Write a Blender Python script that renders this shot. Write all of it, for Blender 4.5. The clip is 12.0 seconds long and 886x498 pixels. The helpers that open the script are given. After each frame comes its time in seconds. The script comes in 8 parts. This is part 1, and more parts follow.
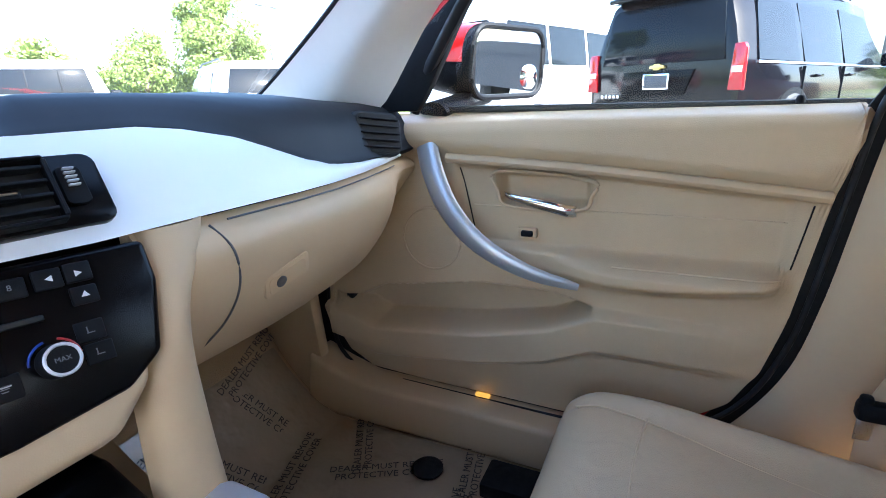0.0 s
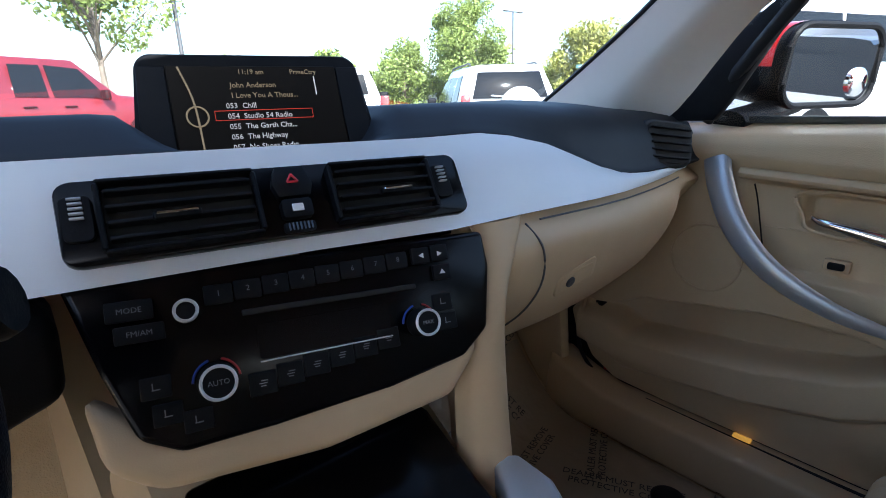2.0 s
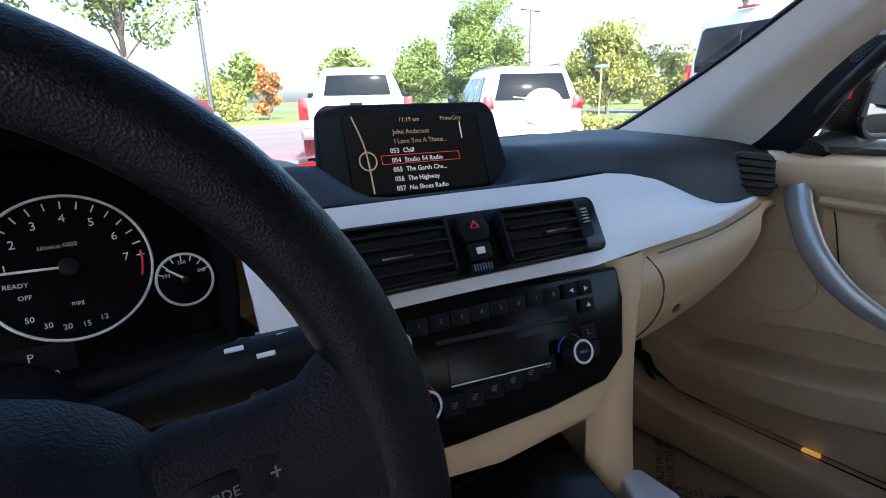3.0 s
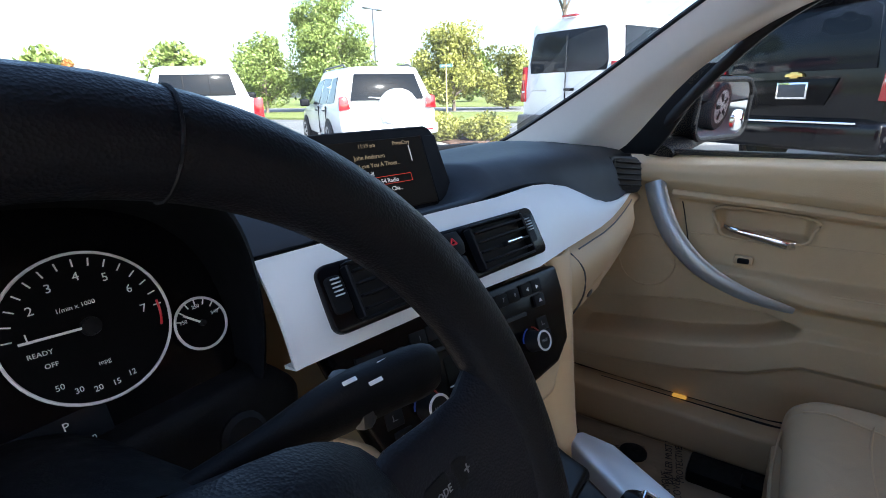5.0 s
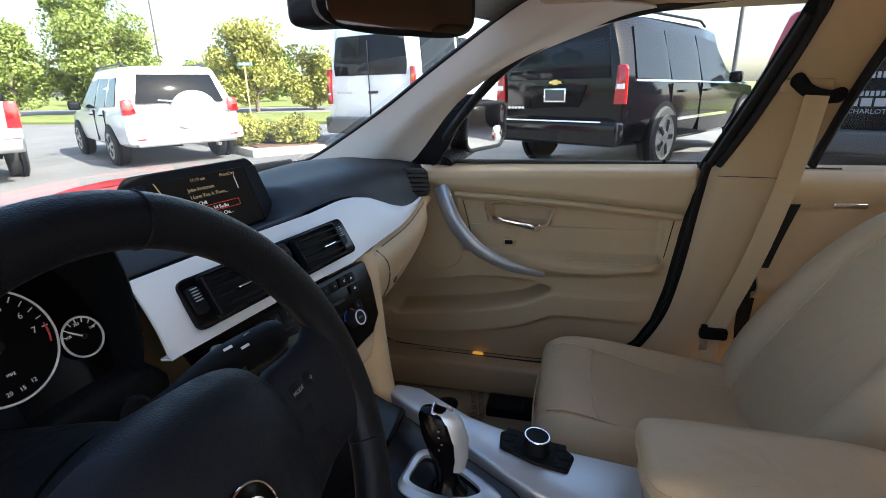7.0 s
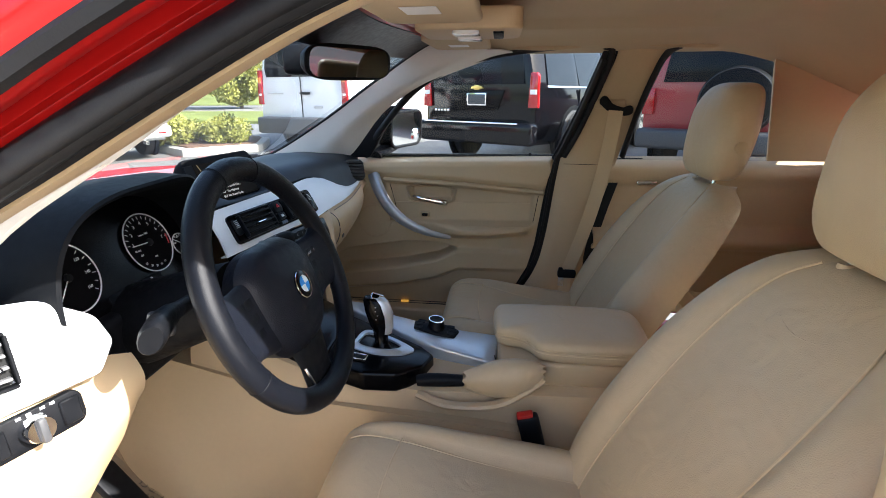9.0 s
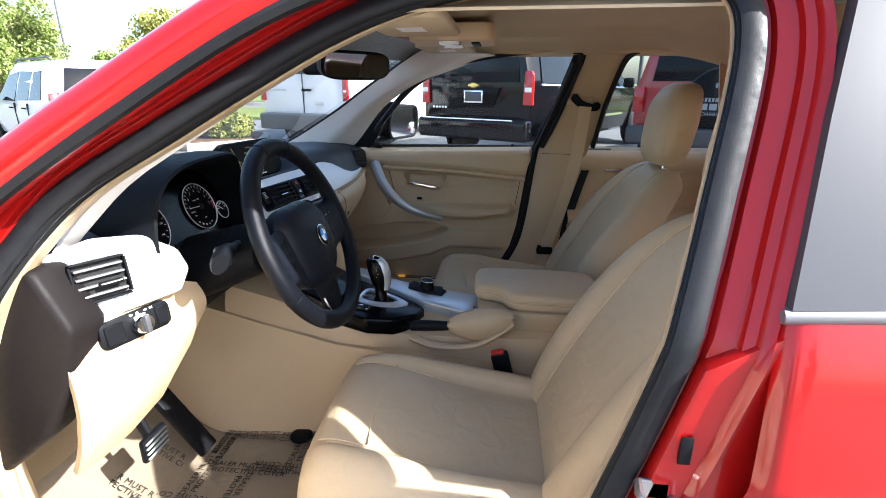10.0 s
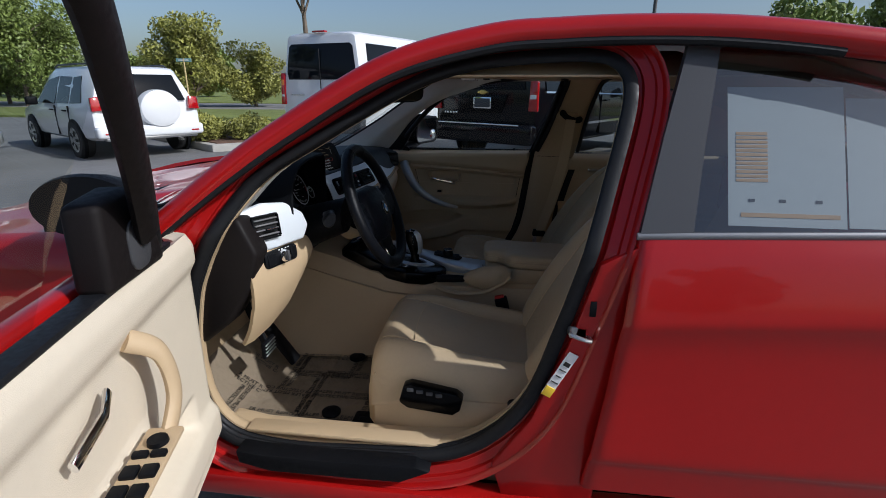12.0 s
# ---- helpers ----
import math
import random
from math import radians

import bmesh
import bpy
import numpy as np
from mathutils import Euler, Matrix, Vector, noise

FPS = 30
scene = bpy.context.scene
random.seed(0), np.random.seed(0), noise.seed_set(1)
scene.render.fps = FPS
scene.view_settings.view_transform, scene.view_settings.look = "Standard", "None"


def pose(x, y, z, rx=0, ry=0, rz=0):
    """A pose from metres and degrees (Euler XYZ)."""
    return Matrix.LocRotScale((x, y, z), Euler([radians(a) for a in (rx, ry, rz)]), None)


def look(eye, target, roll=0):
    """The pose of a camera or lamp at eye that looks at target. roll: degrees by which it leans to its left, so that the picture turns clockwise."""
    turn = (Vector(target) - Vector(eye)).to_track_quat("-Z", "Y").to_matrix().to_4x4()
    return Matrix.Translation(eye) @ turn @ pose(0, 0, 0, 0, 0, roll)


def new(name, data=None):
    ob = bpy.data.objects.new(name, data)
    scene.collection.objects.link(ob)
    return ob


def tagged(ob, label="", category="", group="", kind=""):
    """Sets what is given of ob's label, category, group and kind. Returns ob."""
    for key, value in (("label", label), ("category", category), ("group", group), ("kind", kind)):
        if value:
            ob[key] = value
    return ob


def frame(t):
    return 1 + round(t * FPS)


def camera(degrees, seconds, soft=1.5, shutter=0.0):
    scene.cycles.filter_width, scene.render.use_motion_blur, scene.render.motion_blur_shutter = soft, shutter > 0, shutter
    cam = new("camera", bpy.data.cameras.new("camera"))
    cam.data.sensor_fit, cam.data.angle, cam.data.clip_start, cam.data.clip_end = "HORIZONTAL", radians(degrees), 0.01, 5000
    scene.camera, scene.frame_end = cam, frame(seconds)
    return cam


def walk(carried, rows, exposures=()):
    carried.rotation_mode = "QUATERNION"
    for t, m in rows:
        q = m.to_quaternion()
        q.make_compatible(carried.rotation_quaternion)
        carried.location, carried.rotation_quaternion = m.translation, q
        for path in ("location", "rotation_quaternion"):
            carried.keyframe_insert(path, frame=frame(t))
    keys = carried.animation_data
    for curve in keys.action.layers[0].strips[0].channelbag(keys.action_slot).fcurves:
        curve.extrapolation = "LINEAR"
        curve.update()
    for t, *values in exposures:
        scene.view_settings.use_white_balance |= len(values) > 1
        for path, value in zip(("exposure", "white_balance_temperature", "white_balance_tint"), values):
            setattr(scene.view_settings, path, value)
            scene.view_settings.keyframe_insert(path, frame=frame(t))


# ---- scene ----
cam = camera(82.5, 12.0, 0.9)
# seconds, eye x y z, heading to the left of +y, pitch, roll
PATH = [
    (0, -0.1088, -0.0213, 0.9781, -64.96, -17.34, -1.89),
    (0.5, -0.1109, -0.0046, 0.9859, -59.23, -16.85, -2.32),
    (1, -0.1219, 0.0222, 0.9844, -50.84, -16.38, -2.14),
    (1.5, -0.1387, 0.0415, 0.9996, -43.16, -16.33, -1.91),
    (2, -0.1841, 0.0424, 0.9913, -40.23, -16.44, -1.66),
    (2.5, -0.2229, 0.0588, 1.0188, -39.42, -16.75, -1.36),
    (3, -0.3181, 0.1009, 1.0460, -38.80, -16.62, -1.17),
    (5, -0.4323, 0.1552, 1.0826, -55.06, -17.18, -1.54),
    (5.5, -0.4301, 0.1637, 1.0670, -61.17, -17.76, -0.86),
    (6, -0.4536, 0.1479, 1.0799, -66.10, -17.50, -1.21),
    (6.5, -0.5348, 0.1183, 1.1118, -70.86, -17.57, -1.25),
    (7, -0.5974, 0.0604, 1.1435, -75.80, -17.79, -1.30),
    (7.5, -0.6857, 0.0260, 1.1486, -80.46, -17.84, -1.10),
    (9.5, -1.2207, -0.0926, 1.1963, -83.68, -17.97, -0.36),
    (10, -1.3415, -0.1190, 1.1934, -83.69, -18.16, -0.13),
    (10.5, -1.4688, -0.1399, 1.1895, -83.70, -18.04, 0.07),
    (11, -1.6030, -0.1461, 1.2082, -83.13, -17.84, -0.04),
    (11.5, -1.7579, -0.1229, 1.2310, -83.40, -17.76, 0.16),
    (12, -1.8856, -0.1377, 1.2622, -82.87, -17.92, 0.22),
]
EXPOSURES = [(0, 3.45, 5500, 10), (0.5, 3.1, 5550, 10), (1.0, 2.75, 5550, 10), (2.0, 2.25, 5650, 10), (5.5, 2.3, 5950, 10), (7.5, 2.3, 6450, 10), (9.5, 2.35, 6050, 10), (10.5, 1.92, 5800, 10), (11.6, 1.32, 5700, 10), (12.0, -0.25, 5700, 10)]
walk(cam, [(t, pose(x, y, z, 90 + pitch, 0, yaw) @ pose(0, 0, 0, 0, 0, roll)) for t, x, y, z, yaw, pitch, roll in PATH], EXPOSURES)

# ---- daylight: a clear late morning, the sun behind and to the left of the car
SUN_TO = Vector((-0.366, -1.276, 1.0)).normalized()
world = bpy.data.worlds.new("sky")
world.use_nodes = True
scene.world = world
nt = world.node_tree
sky = nt.nodes.new("ShaderNodeTexSky")
sky.sky_type = 'NISHITA'
sky.sun_disc = False
sky.sun_elevation = math.asin(SUN_TO.z)
sky.sun_rotation = math.atan2(SUN_TO.x, SUN_TO.y)
sky.air_density, sky.dust_density, sky.ozone_density = 1.0, 2.5, 1.0
nt.links.new(sky.outputs[0], nt.nodes["Background"].inputs[0])
nt.nodes["Background"].inputs[1].default_value = 0.12
sun = new("sun", bpy.data.lights.new("sun", 'SUN'))
sun.data.energy, sun.data.angle, sun.data.color = 4.0, radians(0.53), (1.0, 0.95, 0.88)
sun.matrix_basis = look(SUN_TO * 50, (0, 0, 0))

# ---- materials
MATS = {}


def mat(name, color, rough=0.5, metal=0.0, grain=0.0, grain_size=0.002, vary=0.06, vary_size=0.15, coat=0.0, spec=0.5, object_random=0.0, voronoi=False, crease=0.0, crease_size=0.05):
    """A procedural surface: colour with variation at two scales, and a fine relief of that grain size in metres."""
    if name in MATS:
        return MATS[name]
    m = bpy.data.materials.new(name)
    m.use_nodes = True
    n, l = m.node_tree.nodes, m.node_tree.links
    b = n["Principled BSDF"]
    tc = n.new("ShaderNodeTexCoord")
    big, fine = n.new("ShaderNodeTexNoise"), n.new("ShaderNodeTexNoise")
    big.inputs["Scale"].default_value = 1 / vary_size
    big.inputs["Detail"].default_value = 4
    fine.inputs["Scale"].default_value = 12 / vary_size
    fine.inputs["Detail"].default_value = 3
    l.new(tc.outputs["Object"], big.inputs["Vector"])
    l.new(tc.outputs["Object"], fine.inputs["Vector"])
    mix = n.new("ShaderNodeMath")
    mix.operation = 'MULTIPLY_ADD'
    l.new(fine.outputs["Fac"], mix.inputs[0])
    mix.inputs[1].default_value = 0.5
    l.new(big.outputs["Fac"], mix.inputs[2])
    ramp = n.new("ShaderNodeMapRange")
    ramp.inputs["From Min"].default_value, ramp.inputs["From Max"].default_value = 0.45, 1.05
    ramp.inputs["To Min"].default_value, ramp.inputs["To Max"].default_value = 1 - vary, 1 + vary
    l.new(mix.outputs[0], ramp.inputs[0])
    val = ramp.outputs[0]
    if object_random:
        oi, r2, mu = n.new("ShaderNodeObjectInfo"), n.new("ShaderNodeMapRange"), n.new("ShaderNodeMath")
        r2.inputs["To Min"].default_value, r2.inputs["To Max"].default_value = 1 - object_random, 1 + object_random
        l.new(oi.outputs["Random"], r2.inputs[0])
        mu.operation = 'MULTIPLY'
        l.new(val, mu.inputs[0])
        l.new(r2.outputs[0], mu.inputs[1])
        val = mu.outputs[0]
    sc = n.new("ShaderNodeVectorMath")
    sc.operation = 'SCALE'
    sc.inputs[0].default_value = color[:3]
    l.new(val, sc.inputs["Scale"])
    l.new(sc.outputs[0], b.inputs["Base Color"])
    rr = n.new("ShaderNodeMapRange")
    rr.inputs["From Min"].default_value, rr.inputs["From Max"].default_value = 0.3, 0.7
    rr.inputs["To Min"].default_value, rr.inputs["To Max"].default_value = max(0.0, rough - 0.3 * rough * min(1, 6 * vary)), min(1, rough + 0.15 * rough * min(1, 6 * vary))
    l.new(fine.outputs["Fac"], rr.inputs[0])
    l.new(rr.outputs[0], b.inputs["Roughness"])
    b.inputs["Metallic"].default_value = metal
    b.inputs["Specular IOR Level"].default_value = spec
    if coat:
        b.inputs["Coat Weight"].default_value = coat
        b.inputs["Coat Roughness"].default_value = 0.03
    if grain:
        g = n.new("ShaderNodeTexVoronoi" if voronoi else "ShaderNodeTexNoise")
        g.inputs["Scale"].default_value = 1 / grain_size
        l.new(tc.outputs["Object"], g.inputs["Vector"])
        bump = n.new("ShaderNodeBump")
        bump.inputs["Strength"].default_value = grain
        bump.inputs["Distance"].default_value = grain_size * 0.5
        l.new(g.outputs["Distance" if voronoi else "Fac"], bump.inputs["Height"])
        l.new(bump.outputs[0], b.inputs["Normal"])
        if crease:
            # soft folds, much larger than the grain
            fold, soft_bump = n.new("ShaderNodeTexNoise"), n.new("ShaderNodeBump")
            fold.inputs["Scale"].default_value = 1 / crease_size
            fold.inputs["Detail"].default_value = 2
            fold.inputs["Distortion"].default_value = 1.2
            soft_bump.inputs["Strength"].default_value = crease
            soft_bump.inputs["Distance"].default_value = crease_size * 0.12
            l.new(tc.outputs["Object"], fold.inputs["Vector"])
            l.new(fold.outputs["Fac"], soft_bump.inputs["Height"])
            l.new(soft_bump.outputs[0], bump.inputs["Normal"])
    MATS[name] = m
    return m


def glow(name, color, strength):
    m = bpy.data.materials.new(name)
    m.use_nodes = True
    b = m.node_tree.nodes["Principled BSDF"]
    b.inputs["Base Color"].default_value = (*[0.3 * c for c in color], 1)
    b.inputs["Emission Color"].default_value = (*color, 1)
    b.inputs["Emission Strength"].default_value = strength
    b.inputs["Roughness"].default_value = 0.5
    b.inputs["Specular IOR Level"].default_value = 0.06
    return m


def glass(name, tint=(1, 1, 1), gloss=0.06, haze=0.0):
    """A thin pane: mostly clear, with a mirror part that grows towards the edge-on view."""
    m = bpy.data.materials.new(name)
    m.use_nodes = True
    n, l = m.node_tree.nodes, m.node_tree.links
    n.clear()
    out, t, g, mx, fr, pw = [n.new(k) for k in ("ShaderNodeOutputMaterial", "ShaderNodeBsdfTransparent", "ShaderNodeBsdfGlossy", "ShaderNodeMixShader", "ShaderNodeLayerWeight", "ShaderNodeMath")]
    t.inputs[0].default_value = (*tint, 1)
    g.inputs["Roughness"].default_value = 0.01
    fr.inputs[0].default_value = 0.5
    pw.operation = 'POWER'
    pw.inputs[1].default_value = 4.5
    l.new(fr.outputs["Facing"], pw.inputs[0])
    mr = n.new("ShaderNodeMapRange")
    mr.inputs["To Min"].default_value, mr.inputs["To Max"].default_value = gloss, 0.85
    l.new(pw.outputs[0], mr.inputs[0])
    l.new(mr.outputs[0], mx.inputs[0])
    l.new(t.outputs[0], mx.inputs[1])
    l.new(g.outputs[0], mx.inputs[2])
    last = mx
    if haze:
        # thin scattering layer that puts glare haze into the pane, patchy at two scales
        d, dm, tc = n.new("ShaderNodeBsdfTranslucent"), n.new("ShaderNodeMixShader"), n.new("ShaderNodeTexCoord")
        nz, fac = n.new("ShaderNodeTexNoise"), n.new("ShaderNodeMapRange")
        nz.inputs["Scale"].default_value = 6.0
        nz.inputs["Detail"].default_value = 6
        fac.inputs["To Min"].default_value, fac.inputs["To Max"].default_value = haze * 0.6, haze * 1.4
        d.inputs[0].default_value = (0.9, 0.9, 0.88, 1)
        l.new(tc.outputs["Object"], nz.inputs["Vector"])
        l.new(nz.outputs["Fac"], fac.inputs[0])
        l.new(fac.outputs[0], dm.inputs[0])
        l.new(mx.outputs[0], dm.inputs[1])
        l.new(d.outputs[0], dm.inputs[2])
        last = dm
    l.new(last.outputs[0], out.inputs[0])
    return m


LEATHER = mat("beige_leather", (0.485, 0.37, 0.228), 0.48, grain=0.35, grain_size=0.0016, vary=0.05, vary_size=0.12, voronoi=True, crease=0.35, crease_size=0.07)
BEIGE = mat("beige_plastic", (0.50, 0.37, 0.220), 0.55, grain=0.25, grain_size=0.0012, vary=0.04)
BEIGE_SOFT = mat("beige_door_vinyl", (0.52, 0.39, 0.232), 0.5, grain=0.3, grain_size=0.0018, vary=0.04, voronoi=True)
HEADLINER = mat("beige_headliner_cloth", (0.50, 0.40, 0.26), 0.95, grain=0.3, grain_size=0.002, vary=0.04)
CARPET = mat("beige_carpet", (0.31, 0.225, 0.128), 0.95, grain=0.9, grain_size=0.003, vary=0.12, vary_size=0.08)
BELT = mat("beige_belt_webbing", (0.56, 0.43, 0.265), 0.8, grain=0.5, grain_size=0.0015, vary=0.05)
BLACK = mat("black_plastic", (0.0045, 0.005, 0.0065), 0.6, grain=0.3, grain_size=0.0015, vary=0.15, spec=0.15)
DASH_BLACK = mat("black_dash_skin", (0.009, 0.0118, 0.0165), 0.55, grain=0.03, grain_size=0.0011, vary=0.015, voronoi=True, spec=0.3)
WHEEL_LEATHER = mat("black_leather", (0.0035, 0.0042, 0.0065), 0.42, spec=0.17, grain=0.4, grain_size=0.0012, vary=0.15, vary_size=0.05, voronoi=True)
AIRBAG = mat("black_airbag_skin", (0.005, 0.0062, 0.0105), 0.5, spec=0.20, grain=0.4, grain_size=0.0014, vary=0.12, voronoi=True)
GLOSS_BLACK = mat("piano_black", (0.0022, 0.0022, 0.003), 0.2, vary=0.1, spec=0.13)
DARK_GREY = mat("dark_grey_plastic", (0.055, 0.056, 0.06), 0.5, grain=0.2, vary=0.08)
BROWN = mat("dark_brown_trim", (0.010, 0.0080, 0.0078), 0.6, grain=0.2, vary=0.1, spec=0.15)
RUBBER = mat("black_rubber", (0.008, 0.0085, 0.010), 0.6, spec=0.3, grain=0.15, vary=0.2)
SILVER = mat("satin_silver_trim", (0.74, 0.78, 0.81), 0.46, metal=0.12, vary=0.015, spec=0.4)
CONSOLE_SILVER = mat("brushed_console_silver", (0.56, 0.59, 0.62), 0.36, metal=0.6, vary=0.03, vary_size=0.05)
SATIN = mat("satin_grey_handle", (0.40, 0.42, 0.44), 0.34, metal=0.55, vary=0.02)
KNOB_RING = mat("pale_knob_ring", (0.62, 0.63, 0.65), 0.3, metal=0.3, vary=0.02)
CHROME = mat("chrome", (0.85, 0.85, 0.86), 0.08, metal=1.0, vary=0.02)
STEEL = mat("galvanised_steel", (0.55, 0.55, 0.54), 0.35, metal=1.0, vary=0.15, vary_size=0.02)
RED = mat("red_car_paint", (0.36, 0.006, 0.005), 0.3, metal=0.0, vary=0.04, vary_size=0.4, coat=0.5, spec=0.3)
FILM = mat("clear_protective_film", (0.25, 0.20, 0.14), 0.25, grain=0.35, grain_size=0.035, vary=0.02, vary_size=0.3, coat=0.35)
PRINT = mat("black_print", (0.010, 0.009, 0.008), 0.6, vary=0.05)
GREY_PRINT = mat("grey_print", (0.16, 0.165, 0.175), 0.5, vary=0.02)
WHITE_PRINT = mat("white_print", (0.75, 0.75, 0.75), 0.5, vary=0.02)
MIRROR = mat("mirror_glass", (0.86, 0.88, 0.88), 0.01, metal=1.0, vary=0.0)
GLASS = glass("window_glass", (0.93, 0.97, 0.95))
DARK_GLASS = mat("privacy_glass", (0.008, 0.010, 0.013), 0.06, vary=0.0, spec=0.14)
WHITE_PAINT = mat("white_car_paint", (0.78, 0.79, 0.80), 0.3, vary=0.02, vary_size=0.6, coat=0.8)
BLACK_PAINT = mat("black_car_paint", (0.004, 0.004, 0.0055), 0.10, vary=0.05, spec=0.3, coat=0.0)
TAIL_RED = mat("red_tail_lens", (0.38, 0.005, 0.008), 0.12, vary=0.1, vary_size=0.03, coat=0.8)
LENS_CLEAR = mat("clear_lens", (0.75, 0.72, 0.70), 0.1, vary=0.05, coat=0.6)
AMBER = mat("amber_lens", (0.75, 0.22, 0.02), 0.15, vary=0.05, coat=0.6)
TYRE = mat("tyre_rubber", (0.022, 0.022, 0.023), 0.75, grain=0.4, grain_size=0.01, vary=0.15)
RIM = mat("alloy_rim", (0.55, 0.56, 0.58), 0.3, metal=0.9, vary=0.1)
ASPHALT = mat("asphalt", (0.17, 0.168, 0.165), 0.9, grain=0.8, grain_size=0.02, vary=0.25, vary_size=1.5)
CONCRETE = mat("concrete", (0.42, 0.40, 0.36), 0.9, grain=0.5, grain_size=0.01, vary=0.12, vary_size=0.6)
GRASS = mat("grass", (0.17, 0.20, 0.05), 0.9, grain=1.0, grain_size=0.06, vary=0.35, vary_size=1.2)
MULCH = mat("mulch", (0.13, 0.075, 0.05), 0.95, grain=1.0, grain_size=0.04, vary=0.4, vary_size=0.3)
BARK = mat("bark", (0.16, 0.125, 0.095), 0.9, grain=1.0, grain_size=0.04, vary=0.35, vary_size=0.2)
LEAF = mat("tree_leaves", (0.17, 0.22, 0.05), 0.6, vary=0.5, vary_size=0.9)
LEAF_YELLOW = mat("yellowing_leaves", (0.27, 0.27, 0.06), 0.6, vary=0.5, vary_size=0.9)
LEAF_AUTUMN = mat("orange_leaves", (0.32, 0.13, 0.03), 0.6, vary=0.4, vary_size=0.8)
POLE = mat("dark_pole_paint", (0.07, 0.07, 0.075), 0.5, vary=0.1)


# ---- mesh tools
def smooth(a, b, x):
    t = min(max((x - a) / (b - a), 0), 1)
    return t * t * (3 - 2 * t)


def bump(x, lo, hi, soft):
    return smooth(lo - soft, lo + soft, x) * (1 - smooth(hi - soft, hi + soft, x))


def line_at(pts, y):
    """Height of a line through (y, z) points, the points running from front to rear."""
    for (y1, z1), (y0, z0) in zip(pts, pts[1:]):
        if y >= y0:
            return z1 + (z0 - z1) * (y1 - y) / (y1 - y0)
    return pts[-1][1]


def V(*a):
    return Vector(a)


def curve_through(pts, count, closed=False):
    """Points spaced along a smooth curve through pts."""
    pts = [Vector(p) for p in pts]
    n, out = len(pts), []
    spans = n if closed else n - 1
    for k in range(count):
        u = k * spans / (count if closed else count - 1)
        i = min(int(u), spans - 1)
        f = u - i
        if closed:
            a, b, c, d = [pts[(i + j) % n] for j in (-1, 0, 1, 2)]
        else:
            a, b, c, d = [pts[min(max(i + j, 0), n - 1)] for j in (-1, 0, 1, 2)]
        out.append(0.5 * (2 * b + (c - a) * f + (2 * a - 5 * b + 4 * c - d) * f * f + (3 * b - a - 3 * c + d) * f ** 3))
    return out


def loft(rings, closed=True, cap=True, bm=None):
    """A skin over rings of equally many points."""
    bm = bm or bmesh.new()
    vs = [[bm.verts.new(p) for p in r] for r in rings]
    n = len(vs[0])
    for a, b in zip(vs, vs[1:]):
        for j in range(n if closed else n - 1):
            k = (j + 1) % n
            bm.faces.new((a[j], a[k], b[k], b[j]))
    if cap and closed:
        bm.faces.new(vs[0][::-1])
        bm.faces.new(vs[-1])
    return bm


def thicken(bm, d, away):
    """Gives a sheet a thickness d on the side that faces away."""
    bmesh.ops.recalc_face_normals(bm, faces=bm.faces)
    bm.normal_update()
    away = Vector(away)
    sign = 1 if sum((f.normal.dot(away) * f.calc_area() for f in bm.faces), 0.0) > 0 else -1
    verts, faces = list(bm.verts), list(bm.faces)
    edges = [e for e in bm.edges if len(e.link_faces) == 1]
    twin = {v: bm.verts.new(v.co + sign * d * v.normal) for v in verts}
    for f in faces:
        bm.faces.new([twin[v] for v in reversed(f.verts)])
    for e in edges:
        a, b = e.verts
        bm.faces.new((a, b, twin[b], twin[a]))
    return bm


def box(c, s, bev=0.004, seg=2, m=None):
    bm = bmesh.new()
    bmesh.ops.create_cube(bm, size=1)
    bmesh.ops.scale(bm, vec=s, verts=bm.verts)
    if bev:
        bmesh.ops.bevel(bm, geom=list(bm.edges), offset=min(bev, 0.49 * min(s)), segments=seg, affect='EDGES', profile=0.5)
    bmesh.ops.translate(bm, vec=c, verts=bm.verts)
    if m:
        bmesh.ops.transform(bm, matrix=m, verts=bm.verts)
    return bm


def prism(poly, axis, a, b, bev=0.004, seg=2, m=None):
    """A polygon of 2D points pushed along an axis from a to b. x: points are (y, z); y: (x, z); z: (x, y)."""
    bm = bmesh.new()
    at = {"x": lambda p, d: (d, p[0], p[1]), "y": lambda p, d: (p[0], d, p[1]), "z": lambda p, d: (p[0], p[1], d)}[axis]
    lo, hi = [[bm.verts.new(at(p, d)) for p in poly] for d in (a, b)]
    n = len(poly)
    bm.faces.new(lo[::-1])
    bm.faces.new(hi)
    for j in range(n):
        bm.faces.new((lo[j], lo[(j + 1) % n], hi[(j + 1) % n], hi[j]))
    bmesh.ops.recalc_face_normals(bm, faces=bm.faces)
    if bev:
        bmesh.ops.bevel(bm, geom=list(bm.edges), offset=bev, segments=seg, affect='EDGES', profile=0.5, clamp_overlap=True)
    if m:
        bmesh.ops.transform(bm, matrix=m, verts=bm.verts)
    return bm


def round_rect(x0, y0, x1, y1, r, n=5):
    out = []
    for cx, cy, a0 in ((x1 - r, y1 - r, 0), (x0 + r, y1 - r, 90), (x0 + r, y0 + r, 180), (x1 - r, y0 + r, 270)):
        for k in range(n):
            a = radians(a0 + 90 * k / (n - 1))
            out.append((cx + r * math.cos(a), cy + r * math.sin(a)))
    return out


